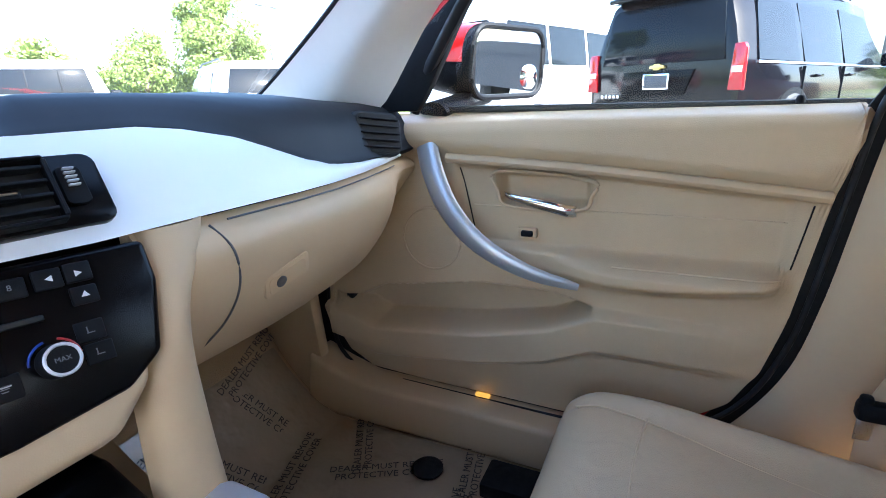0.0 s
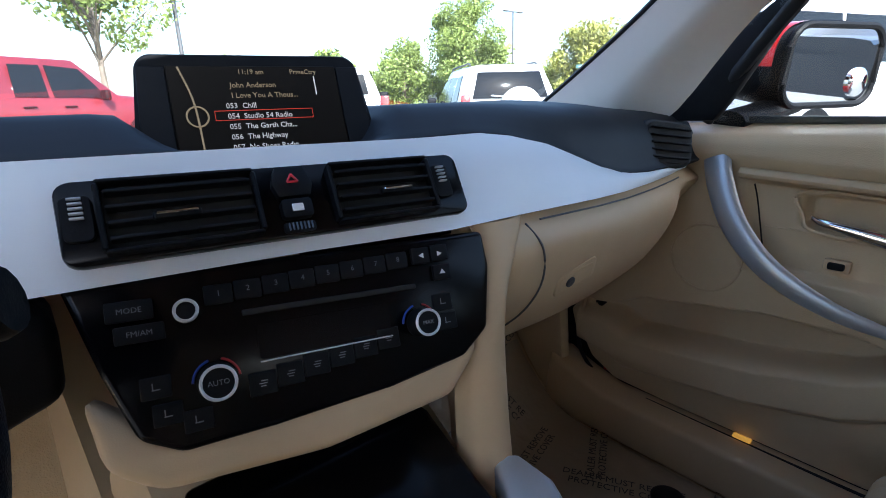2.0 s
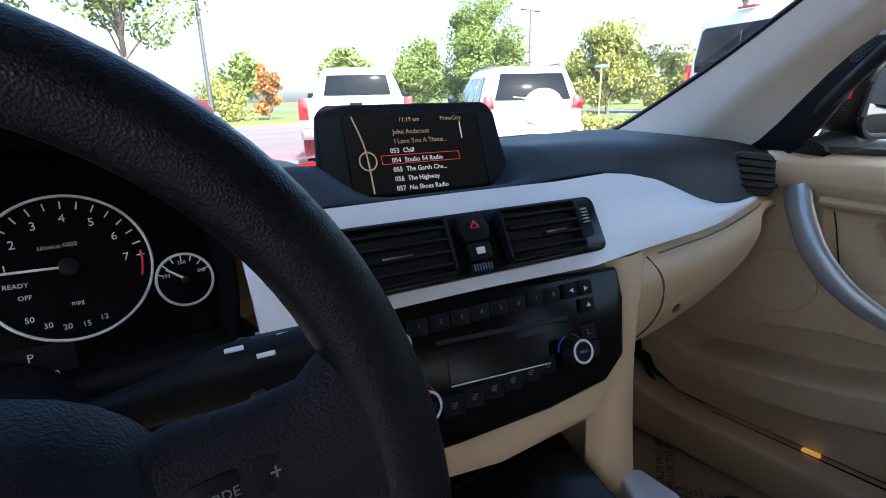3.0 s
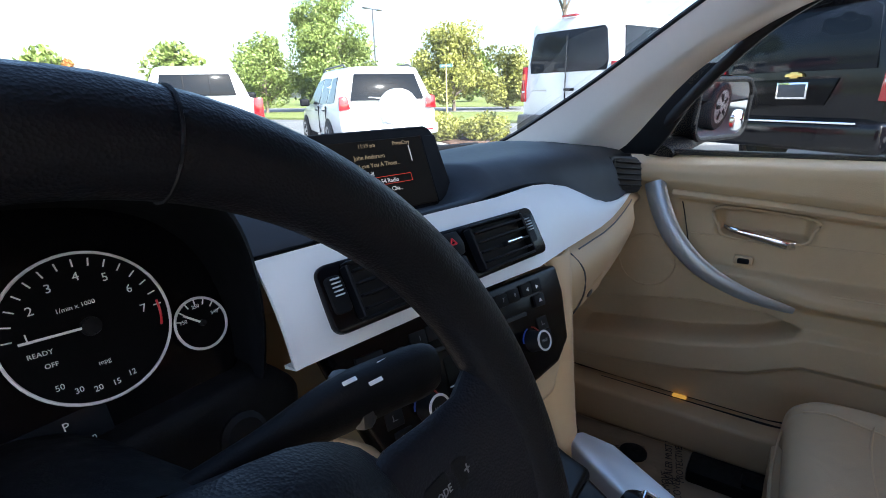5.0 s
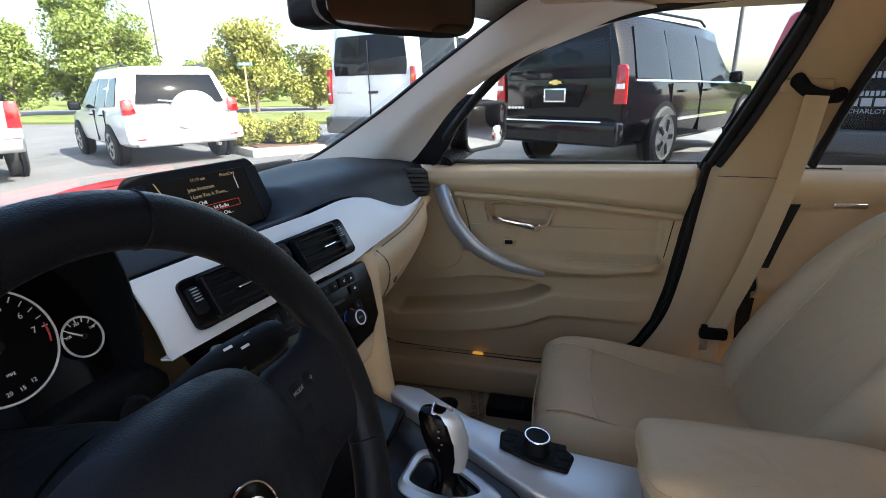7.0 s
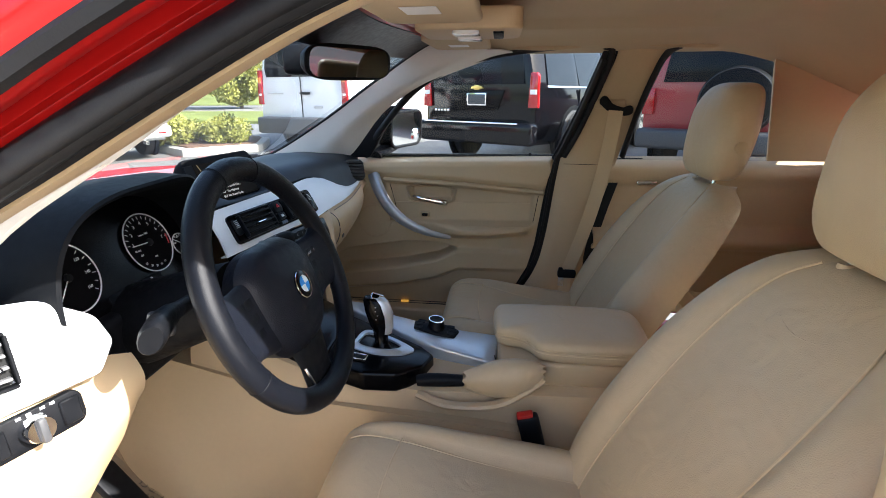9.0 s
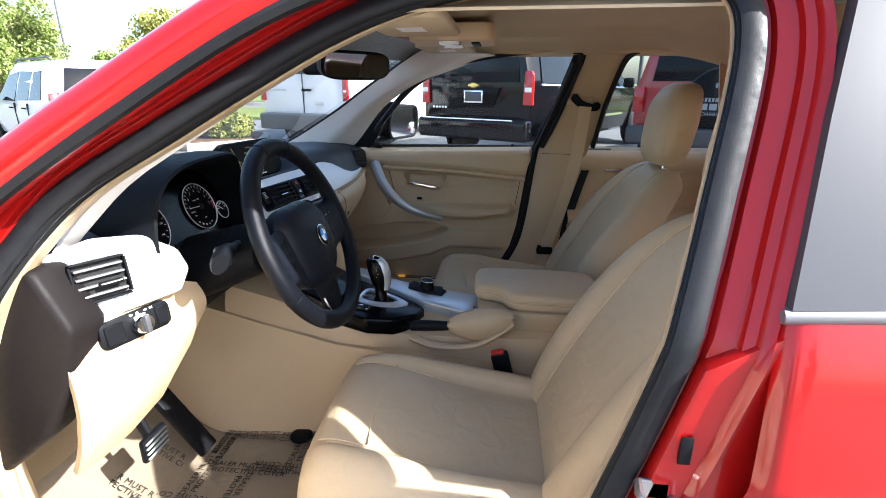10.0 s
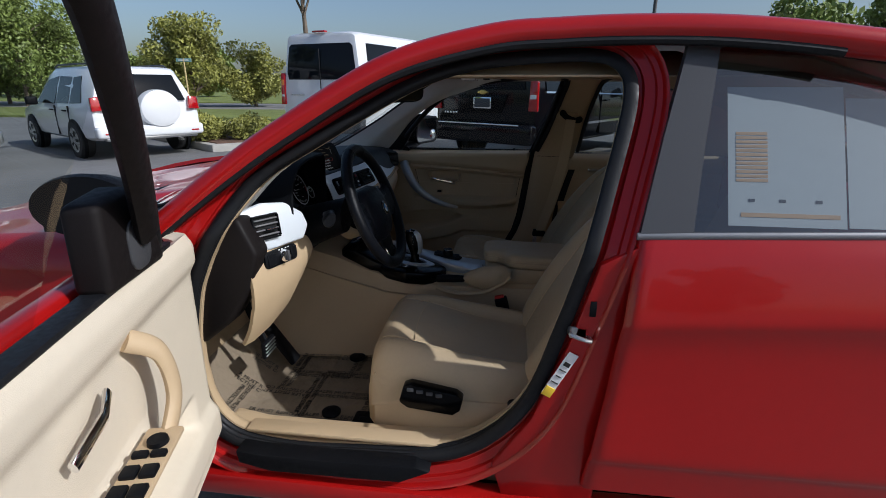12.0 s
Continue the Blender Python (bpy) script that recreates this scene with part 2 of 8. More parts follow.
def tube(path, rx, ry=None, closed=False, n=12, up=(0, 0, 1), taper=None, bm=None):
    """An oval tube along a path; up is the direction of ry."""
    ry = ry or rx
    rings, N = [], len(path)
    for i, p in enumerate(path):
        if closed:
            t = (Vector(path[(i + 1) % N]) - Vector(path[i - 1])).normalized()
        else:
            t = (Vector(path[min(i + 1, N - 1)]) - Vector(path[max(i - 1, 0)])).normalized()
        u = Vector(up) - t * t.dot(Vector(up))
        u = u.normalized() if u.length > 1e-4 else t.orthogonal().normalized()
        s = t.cross(u)
        k = taper(i / (N - 1)) if taper else 1
        rings.append([Vector(p) + k * (rx * math.cos(a) * s + ry * math.sin(a) * u) for a in (2 * math.pi * j / n for j in range(n))])
    if closed:
        rings.append(rings[0])
    bm = loft(rings, cap=not closed, bm=bm)
    if closed:
        bmesh.ops.remove_doubles(bm, verts=bm.verts, dist=1e-6)
    return bm


def lathe(profile, m=None, n=32):
    """A profile of (radius, height) turned about z, then put in place by m."""
    bm = bmesh.new()
    rings = []
    for r, z in profile:
        rings.append([V(r * math.cos(2 * math.pi * j / n), r * math.sin(2 * math.pi * j / n), z) for j in range(n)])
    loft(rings, bm=bm)
    if m:
        bmesh.ops.transform(bm, matrix=m, verts=bm.verts)
    return bm


def aim(at, normal, up=(0, 0, 1)):
    """A pose at a place whose z points along the normal and whose y points as near up as it can."""
    z = Vector(normal).normalized()
    x = Vector(up).cross(z).normalized()
    return Matrix.Translation(at) @ Matrix((x, z.cross(x), z)).transposed().to_4x4()


def join(*bms):
    out = bmesh.new()
    for b in bms:
        me = bpy.data.meshes.new("tmp")
        b.to_mesh(me)
        out.from_mesh(me)
        bpy.data.meshes.remove(me)
    return out


def thing(name, label, category, at=(0, 0, 0), group="", kind=""):
    ob = new(name)
    ob.empty_display_size = 0.05
    ob.matrix_basis = Matrix.Translation(at)
    return tagged(ob, label, category, group, kind)


def basis(ob):
    m = ob.matrix_basis.copy()
    if ob.parent:
        m = basis(ob.parent) @ ob.matrix_parent_inverse @ m
    return m


def part(name, bm, material, parent, label="", sharp=38, shadow=True):
    """Links a bmesh, made in world places, as one mesh under a thing or a part."""
    bmesh.ops.recalc_face_normals(bm, faces=bm.faces)
    me = bpy.data.meshes.new(name)
    bm.to_mesh(me)
    bm.free()
    me.materials.append(material)
    me.polygons.foreach_set("use_smooth", [True] * len(me.polygons))
    me.set_sharp_from_angle(angle=radians(sharp))
    ob = new(name, me)
    if parent:
        ob.parent = parent
        ob.matrix_parent_inverse = basis(parent).inverted()
    if label:
        ob["label"] = label
    if not shadow:
        ob.visible_shadow = False
    return ob


def solid(name, bm, material, label, category, group="", kind="", sharp=38):
    """A thing or a piece of the setting that is one mesh."""
    return tagged(part(name, bm, material, None, "", sharp), label, category, group, kind)


def text_mesh(words, size, m, material, parent, name="lettering", depth=0.0002, align='CENTER'):
    cu = bpy.data.curves.new("words", 'FONT')
    cu.body, cu.size, cu.extrude, cu.align_x, cu.align_y = words, size, depth, align, 'CENTER'
    cu.resolution_u = 2
    tmp = bpy.data.objects.new("words", cu)
    me = bpy.data.meshes.new_from_object(tmp)
    bpy.data.objects.remove(tmp)
    bpy.data.curves.remove(cu)
    me.transform(m)
    me.name = name
    me.materials.clear()
    me.materials.append(material)
    ob = new(name, me)
    if parent:
        ob.parent = parent
        ob.matrix_parent_inverse = basis(parent).inverted()
    return ob

# ======== the red saloon: shell ========
def tumble(z, base):
    """Half-width of the car's side at a height: upright to the belt, leaning in above it."""
    return base if z < 0.92 else base - 0.45 * (z - 0.92)


OPENING = [(0.622, 0.74), (0.646, 0.59), (0.632, 0.445), (0.565, 0.362), (0.42, 0.336), (0.24, 0.341), (0.05, 0.356), (-0.085, 0.408), (-0.20, 0.54), (-0.268, 0.745), (-0.318, 0.93),
           (-0.352, 1.06), (-0.392, 1.232), (-0.375, 1.298), (-0.30, 1.318), (-0.12, 1.308), (0.0, 1.286), (0.10, 1.248), (0.206, 1.190), (0.316, 1.124), (0.430, 1.053), (0.492, 0.985), (0.552, 0.895), (0.592, 0.82)]


def opening_ring(grow, base, n=160):
    """The driver's door opening, grown outward in the side's own surface."""
    flat = curve_through([(0, y, z) for y, z in OPENING], n, closed=True)
    ring = []
    for i, p in enumerate(flat):
        t = (flat[(i + 1) % n] - flat[i - 1]).normalized()
        q = p + grow * V(0, -t.z, t.y)
        ring.append(V(-tumble(q.z, base), q.y, q.z))
    return ring


if (opening_ring(0.05, 0.8)[3] - V(-0.8, 0.2, 0.85)).length < (opening_ring(0.0, 0.8)[3] - V(-0.8, 0.2, 0.85)).length:
    GROW = -1
else:
    GROW = 1
body = thing("car", "red saloon car body with its driver's doorway standing open", "car", (0, -0.4, 0))
def trim_ring(g, b):
    """Inner edge of the doorway: deep along the windscreen pillar, shallow at the rear post."""
    flat = opening_ring(GROW * g, b)
    return [V(-tumble(p.z, b + (0.806 + 0.38 * (b - 0.764) - b) * (1 - smooth(-0.30, -0.05, p.y) * (0.5 + 0.5 * smooth(0.95, 1.12, p.z)))), p.y, p.z) for p in flat]


part("doorway_trim", loft([trim_ring(g, b) for g, b in ((0.024, 0.700), (0.008, 0.708), (0.001, 0.722), (-0.002, 0.745), (-0.003, 0.764), (0.004, 0.766))], cap=False), BEIGE, body, "beige inner edge of the doorway")
frame_rings = [(0.010, 0.764), (0.012, 0.806), (0.036, 0.811), (0.0375, 0.812), (0.040, 0.821), (0.0415, 0.822), (0.060, 0.824), (0.0615, 0.825), (0.064, 0.834), (0.066, 0.835), (0.074, 0.838), (0.079, 0.850), (0.084, 0.854), (0.092, 0.825)]
part("doorway_frame", loft([trim_ring(g, b) if b < 0.8 else opening_ring(GROW * g, b) for g, b in frame_rings], cap=False), RED, body, "glossy red door jamb")
seal_rings = [(0.012, 0.764), (0.0, 0.768), (-0.003, 0.778), (0.003, 0.786), (-0.003, 0.794), (-0.004, 0.806), (0.003, 0.812), (-0.002, 0.820), (0.006, 0.830), (0.018, 0.832), (0.026, 0.822)]
part("doorway_seal", loft([trim_ring(g, b) for g, b in seal_rings], cap=False), RUBBER, body, "thick black rubber door seal", sharp=80)

RAIL = [(-0.85, 0.665, 0.938), (-0.805, 0.50, 1.070), (-0.765, 0.36, 1.168), (-0.712, 0.135, 1.300), (-0.676, -0.086, 1.362), (-0.666, -0.25, 1.376), (-0.668, -0.413, 1.380), (-0.680, -0.60, 1.374),
        (-0.698, -0.80, 1.352), (-0.718, -1.0, 1.312), (-0.76, -1.35, 1.165)]
rail = curve_through(RAIL, 80)
for side in (1, -1):
    path = [V(p.x * side, p.y, p.z) for p in rail]
    part("roof_rail", tube(path, 0.034, 0.030, n=14), RED, body, "red A-pillar and roof rail")
    part("drip_seal", tube([p + V(-0.020 * side, 0, -0.024) for p in path[:64]], 0.011, 0.011, n=8), RUBBER, body, "black rubber roof seal")
# roof skin from rail to rail, behind the windscreen header
rings = []
for p in [q for q in rail if q.y < 0.06]:
    w = -p.x - 0.012
    rings.append([V(w * s, p.y, p.z + 0.026 + 0.055 * (1 - s * s)) for s in np.linspace(-1, 1, 17)])
part("roof", thicken(loft(rings, closed=False), 0.012, (0, 0, -1)), RED, body, "red roof")
# bonnet, wing and scuttle
def smooth_step(y):
    return min(1.0, max(0.0, (y - 0.7) / 0.5))


rings = []
for y, z, w in ((0.80, 0.930, 0.60), (0.86, 0.922, 0.74), (1.0, 0.905, 0.78), (1.3, 0.868, 0.77), (1.6, 0.818, 0.74), (1.85, 0.76, 0.66)):
    rings.append([V(w * s, y, z + 0.030 * (1 - abs(s) ** 2.4) + 0.012 * (abs(abs(s) - 0.62) < 0.1)) for s in np.linspace(-1, 1, 33)])
part("bonnet", thicken(loft(rings, closed=False), 0.01, (0, 0, -1)), RED, body, "glossy red bonnet")
part("scuttle", box((0, 0.835, 0.925), (1.24, 0.12, 0.025), 0.008), BLACK, body, "black plastic scuttle")
for side in (1, -1):
    rings = []
    for y in np.linspace(0.665, 1.9, 9):
        drop = 0.10 * max(0, (y - 1.2) / 0.7) ** 2
        rings.append([V(side * x, y, z - drop * (z > 0.5)) for x, z in ((0.80, 0.930 - 0.035 * smooth_step(y)), (0.835, 0.922 - 0.035 * smooth_step(y)), (0.862, 0.893 - 0.02 * smooth_step(y)), (0.878, 0.83), (0.885, 0.74), (0.87, 0.6), (0.865, 0.45), (0.855, 0.33))])
    part("front_wing", thicken(loft(rings, closed=False), 0.02, (-side, 0, 0)), RED, body, "red front wing")
    part("rocker", prism([(0.72, 0.27), (0.72, 0.20), (-1.2, 0.20), (-1.2, 0.29), (-0.3, 0.275), (0.2, 0.265)], "x", side * 0.80, side * 0.868, 0.012), RED, body, "red door sill")
    part("wiper", tube([V(side * 0.1 + 0.15, 0.80, 0.962), V(side * 0.1 + 0.40, 0.815, 0.962), V(side * 0.1 + 0.55, 0.80, 0.955)], 0.006, 0.010, n=8), BLACK, body, "black windscreen wiper")
part("sill_plate", prism([(0.53, 0.315), (0.535, 0.352), (0.47, 0.346), (0.30, 0.345), (0.06, 0.352), (0.02, 0.340), (0.10, 0.300), (0.44, 0.296)], "x", -0.868, -0.815, 0.004), BLACK, body, "black sill step strip")
part("sill_trim", box((-0.772, 0.26, 0.362), (0.05, 0.56, 0.012), 0.004), BEIGE, body, "beige sill trim")
part("jamb_panel", prism([(-0.16, 0.26), (-0.13, 0.36), (-0.22, 0.50), (-0.292, 0.70), (-0.345, 0.90), (-0.43, 0.95), (-0.42, 0.74), (-0.38, 0.26)], "x", -0.842, -0.815, 0.006, 2), RED, body, "red lower jamb")
part("rear_body", prism([(-1.2, 0.24), (-2.6, 0.35), (-2.65, 0.95), (-1.9, 1.02), (-1.2, 0.96)], "x", -0.856, 0.856, 0.02, 2), RED, body, "red rear wing and boot")
part("underbody", box((0, -0.3, 0.225), (1.6, 3.6, 0.03), 0.01), BLACK, body)
for side in (1, -1):
    for y in (1.38, -1.75):
        w = part("wheel", lathe([(0.0, -0.11), (0.30, -0.11), (0.32, -0.09), (0.32, 0.09), (0.30, 0.11), (0.0, 0.11)], aim((side * 0.76, y, 0.32), (side, 0, 0)), 36), TYRE, body, "black tyre")
        part("rim", lathe([(0.0, 0.112), (0.10, 0.118), (0.21, 0.105), (0.22, 0.115), (0.0, 0.10)], aim((side * 0.76, y, 0.32), (side, 0, 0)), 30), RIM, w, "silver alloy rim")
# striker, check strap and stickers of the jamb
jm = part("striker_plate", box((-0.838, -0.312, 0.738), (0.008, 0.04, 0.028), 0.004), STEEL, body, "bare steel door striker")
part("striker_loop", tube(curve_through([(-0.842, -0.293, 0.750), (-0.870, -0.293, 0.747), (-0.872, -0.333, 0.735), (-0.842, -0.333, 0.730)], 14), 0.005, n=8), STEEL, jm)
part("latch_cover", box((-0.846, -0.338, 0.80), (0.003, 0.014, 0.036), 0.001), BLACK, body)
lab = part("jamb_label", box((-0.846, -0.278, 0.632), (0.003, 0.024, 0.125), 0.001, 1, None), WHITE_PRINT, body, "white tyre pressure label")
bmesh_rot = Matrix.Translation((-0.846, -0.278, 0.632)) @ Euler((radians(27), 0, 0)).to_matrix().to_4x4() @ Matrix.Translation((0.846, 0.278, -0.632))
lab.data.transform(bmesh_rot)
yl = part("yellow_mark", box((-0.8485, -0.278, 0.582), (0.003, 0.0235, 0.026), 0.001), mat("yellow_label", (0.75, 0.5, 0.03), 0.5, vary=0.03), lab)
yl.data.transform(bmesh_rot)
for k in range(4):
    b = part("print_bar", box((-0.8485, -0.278, 0.610 + 0.018 * k), (0.003, 0.017 - 0.003 * (k % 2), 0.0022 + 0.008 * (k == 3)), 0.0005, 1), PRINT, lab)
    b.data.transform(bmesh_rot)
hinge = part("check_strap", box((-0.868, 0.667, 0.69), (0.05, 0.012, 0.03), 0.004), STEEL, body, "steel door check strap")
part("hinge_bolt", lathe([(0, 0), (0.008, 0), (0.008, 0.01), (0, 0.012)], aim((-0.85, 0.660, 0.68), (-0.3, -1, 0)), 6), STEEL, hinge)
part("hinge_bolt", lathe([(0, 0), (0.008, 0), (0.008, 0.01), (0, 0.012)], aim((-0.85, 0.660, 0.71), (-0.3, -1, 0)), 6), STEEL, hinge)

# windscreen and its pillars
WIN_V = [(0.672, 0.80, 0.945), (0.659, 0.722, 0.967), (0.606, 0.51, 1.084), (0.562, 0.355, 1.182), (0.515, 0.178, 1.288), (0.50, 0.10, 1.318)]
WIN_W = [(0.715, 0.56, 0.93), (0.70, 0.47, 0.955), (0.665, 0.33, 1.11), (0.636, 0.178, 1.198), (0.605, -0.026, 1.268), (0.59, -0.10, 1.285)]
va, wa = curve_through(WIN_V, 24), curve_through(WIN_W, 24)
PILLAR_GREY = mat("grey_beige_pillar_trim", (0.72, 0.70, 0.66), 0.7, grain=0.2, vary=0.03)
WIN_L_EDGE = [(tumble(z, 0.708), y, z) for y, z in ((0.560, 0.920), (0.502, 0.998), (0.438, 1.068), (0.324, 1.140), (0.214, 1.206), (0.106, 1.266), (0.0, 1.304), (-0.12, 1.322))]
wl = curve_through(WIN_L_EDGE, 24)
for side in (1, -1):
    rings = []
    for a, b in zip(va, wa if side > 0 else wl):
        a = a if side > 0 else b + (a - b) * (0.10 + 0.9 * smooth(1.05, 1.28, a.z))
        mid = (a + b) / 2 + V(-0.022, -0.012, -0.010)
        ring = curve_through([a + V(0.0, 0.008, 0.006), a * 0.78 + b * 0.22 + V(-0.010, -0.004, -0.004), mid, a * 0.22 + b * 0.78 + V(-0.008, -0.008, -0.002), b + V(0.004, 0, 0)], 11)
        rings.append([V(p.x * side, p.y, p.z) for p in ring])
    part("pillar_trim", thicken(loft(rings, closed=False), 0.004, (side, 0.5, 0.5)), PILLAR_GREY, body, "pale grey-beige A-pillar trim")
    part("screen_edge", tube([V((p.x + 0.004) * side, p.y + 0.006, p.z + 0.006) for p in va], 0.005, n=6), RUBBER, body)
rings = []
for a in curve_through(WIN_V, 14):
    rings.append([V((a.x + 0.01) * s, a.y + 0.012 + 0.10 * (1 - s * s) * (1 - 0.2 * (a.z - 0.95)), a.z + 0.008) for s in np.linspace(-1, 1, 15)])
band = mat("sun_block_black", (0.006, 0.006, 0.007), 0.4, vary=0.1)


def screen_at(f, s):
    """A place on the inside of the windscreen: f from the scuttle (0) to the roof (1), s across."""
    a = curve_through(WIN_V, 101)[int(round(100 * f))]
    return V((a.x + 0.01) * s, a.y + 0.008 + 0.10 * (1 - s * s) * (1 - 0.2 * (a.z - 0.95)), a.z + 0.004)


part("roof_header", thicken(loft([[screen_at(1.0, s) + V(0, d, h + 0.012 * (1 - s * s)) for d, h in ((0.012, -0.004), (0.0, 0.012), (-0.08, 0.030), (-0.20, 0.036))] for s in np.linspace(-1.22, 1.22, 25)], closed=False), 0.012, (0, 0, -1)), RED, body, "red front edge of the roof")
# unseen band, added to keep the sun off the dash trim and gauges
part("tint_band", thicken(loft([[screen_at(f, s) for s in np.linspace(-1, 1, 21)] for f in (0.75, 0.80, 0.85, 0.89, 0.93, 0.96, 1.0)], closed=False), 0.002, (0, -0.5, -1)), band, body, "black band added along the top of the windscreen to block the sun")
# the last value lays a faint glare haze over the view
part("windscreen", loft(rings, closed=False), glass("hazed_windscreen", (0.93, 0.97, 0.95), 0.06, 0.010), body, "clear windscreen", shadow=False)

# ======== right-hand doors, seen from inside ========
DOOR_LOW = [(0.66, 0.56), (0.65, 0.46), (0.63, 0.41), (0.574, 0.376), (0.45, 0.370), (0.12, 0.366), (-0.02, 0.387), (-0.085, 0.415), (-0.14, 0.462), (-0.175, 0.53), (-0.20, 0.62), (-0.245, 0.94)]
BELT_LINE = [(0.66, 0.925), (0.47, 0.932), (0.2, 0.940), (-0.26, 0.946)]
RAIL_LINE = [(0.66, 0.875), (0.36, 0.862), (0.1, 0.848), (-0.22, 0.819)]
POCKET_TOP = [(0.66, 0.545), (0.58, 0.555), (0.52, 0.585), (0.3, 0.618), (0.17, 0.618), (0.085, 0.598), (-0.3, 0.585)]
POCKET_LIP = [(0.66, 0.54), (0.58, 0.525), (0.54, 0.505), (0.3, 0.532), (0.17, 0.560), (0.085, 0.598), (-0.3, 0.59)]


def door_x(y, z):
    """The inner face of the passenger's door: how far out it lies."""
    belt, railz = line_at(BELT_LINE, y), line_at(RAIL_LINE, y)
    x = 0.752
    x -= 0.022 * bump(z, railz + 0.012, belt - 0.010, 0.02)
    x += 0.05 * smooth(belt - 0.012, belt + 0.004, z)
    x += 0.016 * bump(z, 0.70, railz - 0.012, 0.008) * bump(y, -0.185, 0.345, 0.010)
    arm = smooth(-0.205, -0.150, y) * (1 - smooth(0.05, 0.19, y))
    x -= 0.046 * bump(z, 0.650 + 0.02 * smooth(0.0, -0.2, y), 0.693, 0.016) * arm
    x += 0.030 * bump(z, 0.780, 0.832, 0.007) * bump(y, 0.108, 0.268, 0.008)
    pt, pl = line_at(POCKET_TOP, y), line_at(POCKET_LIP, y)
    wide = smooth(0.0, 0.03, pt - pl)
    if pt - pl > 0.004:
        x += 0.065 * bump(z, pl, pt, 0.004) * wide
    x -= 0.030 * bump(z, pl - 0.080, pl - 0.003, 0.010) * (0.35 + 0.65 * smooth(-0.25, 0.4, y)) * smooth(-0.23, -0.10, y)
    x += 0.012 * smooth(0.46, 0.38, z)
    return x


pdoor = thing("passenger_door", "closed passenger door with beige leather panel and silver pull handle", "car door", (0.78, 0.1, 0.36))
NY, NZ = 170, 190
rings = []
for i in range(NY):
    y = 0.655 - 0.905 * i / (NY - 1)
    lo = line_at(DOOR_LOW, y)
    hi = line_at(BELT_LINE, y) + 0.006
    rings.append([V(door_x(y, lo + (hi - lo) * j / (NZ - 1)), y, lo + (hi - lo) * j / (NZ - 1)) for j in range(NZ)])
part("panel", thicken(loft(rings, closed=False), 0.012, (1, 0, 0)), BEIGE_SOFT, pdoor, "beige vinyl and leather door panel", sharp=60)
part("armrest_rail", tube(curve_through([(0.742, 0.362, 0.862), (0.738, 0.1, 0.848), (0.738, -0.222, 0.820)], 30), 0.010, 0.009, n=10), BEIGE, pdoor, "beige moulded rail")
pull = curve_through([(0.738, 0.400, 0.884), (0.722, 0.382, 0.838), (0.706, 0.345, 0.775), (0.700, 0.285, 0.716), (0.706, 0.20, 0.672), (0.722, 0.112, 0.648)], 34)
part("pull_handle", tube(pull, 0.0215, 0.010, n=14, up=(1, 0, 0), taper=lambda u: 1.05 - 0.75 * u ** 3), SATIN, pdoor, "satin silver curved pull handle")
part("handle_bezel", tube(curve_through([(0.757, 0.268, 0.838), (0.757, 0.108, 0.828), (0.757, 0.104, 0.80), (0.757, 0.125, 0.775), (0.757, 0.245, 0.775), (0.757, 0.268, 0.80)], 48, closed=True), 0.0035, closed=True, n=8), BEIGE, pdoor)
part("door_handle", loft([[V(0.748 - 0.004 * math.sin(a) + (0.012 if k in (0, 9) else 0), 0.258 - 0.0145 * k, 0.797 - 0.0028 * k + (0.005 + 0.0055 * min(k, 6) / 6) * math.cos(a)) for a in (2 * math.pi * j / 10 for j in range(10))] for k in range(10)]), CHROME, pdoor, "chrome inner door handle")
part("window_switch", box((0.756, 0.213, 0.727), (0.014, 0.022, 0.011), 0.003), BLACK, pdoor, "black window switch")
part("switch_plate", box((0.7615, 0.213, 0.727), (0.012, 0.036, 0.020), 0.004), BEIGE, pdoor)
part("speaker_ring", tube([V(0.752, 0.405 + 0.062 * math.cos(a), 0.70 + 0.062 * math.sin(a)) for a in (2 * math.pi * j / 40 for j in range(40))], 0.0022, closed=True, n=6), BEIGE, pdoor, "round speaker cover edge")
part("lock_pin", lathe([(0, 0), (0.006, 0), (0.006, 0.006), (0.004, 0.010), (0, 0.010)], pose(0.775, -0.172, 0.947), 14), BLACK, pdoor)
for zs in ((0.0, 0.772), (0.0, 0.690)):
    z0 = zs[1]
    seam = [V(door_x(y, z0 + 0.03 * (0.34 - y) * 0.12) - 0.0012, y, z0 + 0.03 * (0.34 - y) * 0.12) for y in np.linspace(0.32 if z0 > 0.7 else 0.06, -0.18, 60)]
    part("stitch_seam", tube(seam, 0.0014, n=6), BELT, pdoor)
for (ya, za), (yb, zb) in (((0.344, 0.842), (0.319, 0.729)), ((-0.207, 0.805), (-0.192, 0.706))):
    part("insert_seam", tube([V(door_x(ya + (yb - ya) * k / 20, za + (zb - za) * k / 20) - 0.0004, ya + (yb - ya) * k / 20, za + (zb - za) * k / 20) for k in range(21)], 0.0013, n=6), BROWN, pdoor)
seal = [(-0.262, 0.952), (-0.252, 0.90), (-0.222, 0.66), (-0.198, 0.555), (-0.158, 0.468), (-0.095, 0.405), (-0.01, 0.368), (0.12, 0.358), (0.45, 0.361), (0.58, 0.366), (0.640, 0.398), (0.664, 0.46), (0.670, 0.60)]
part("hinge_cover", box((0.785, 0.70, 0.62), (0.03, 0.16, 0.62), 0.005), BLACK, pdoor, "black door edge")
part("door_seal", tube(curve_through([(0.748, y, z + 0.003) for y, z in seal], 90), 0.0045, 0.0045, n=10), RUBBER, pdoor, "black rubber door seal")
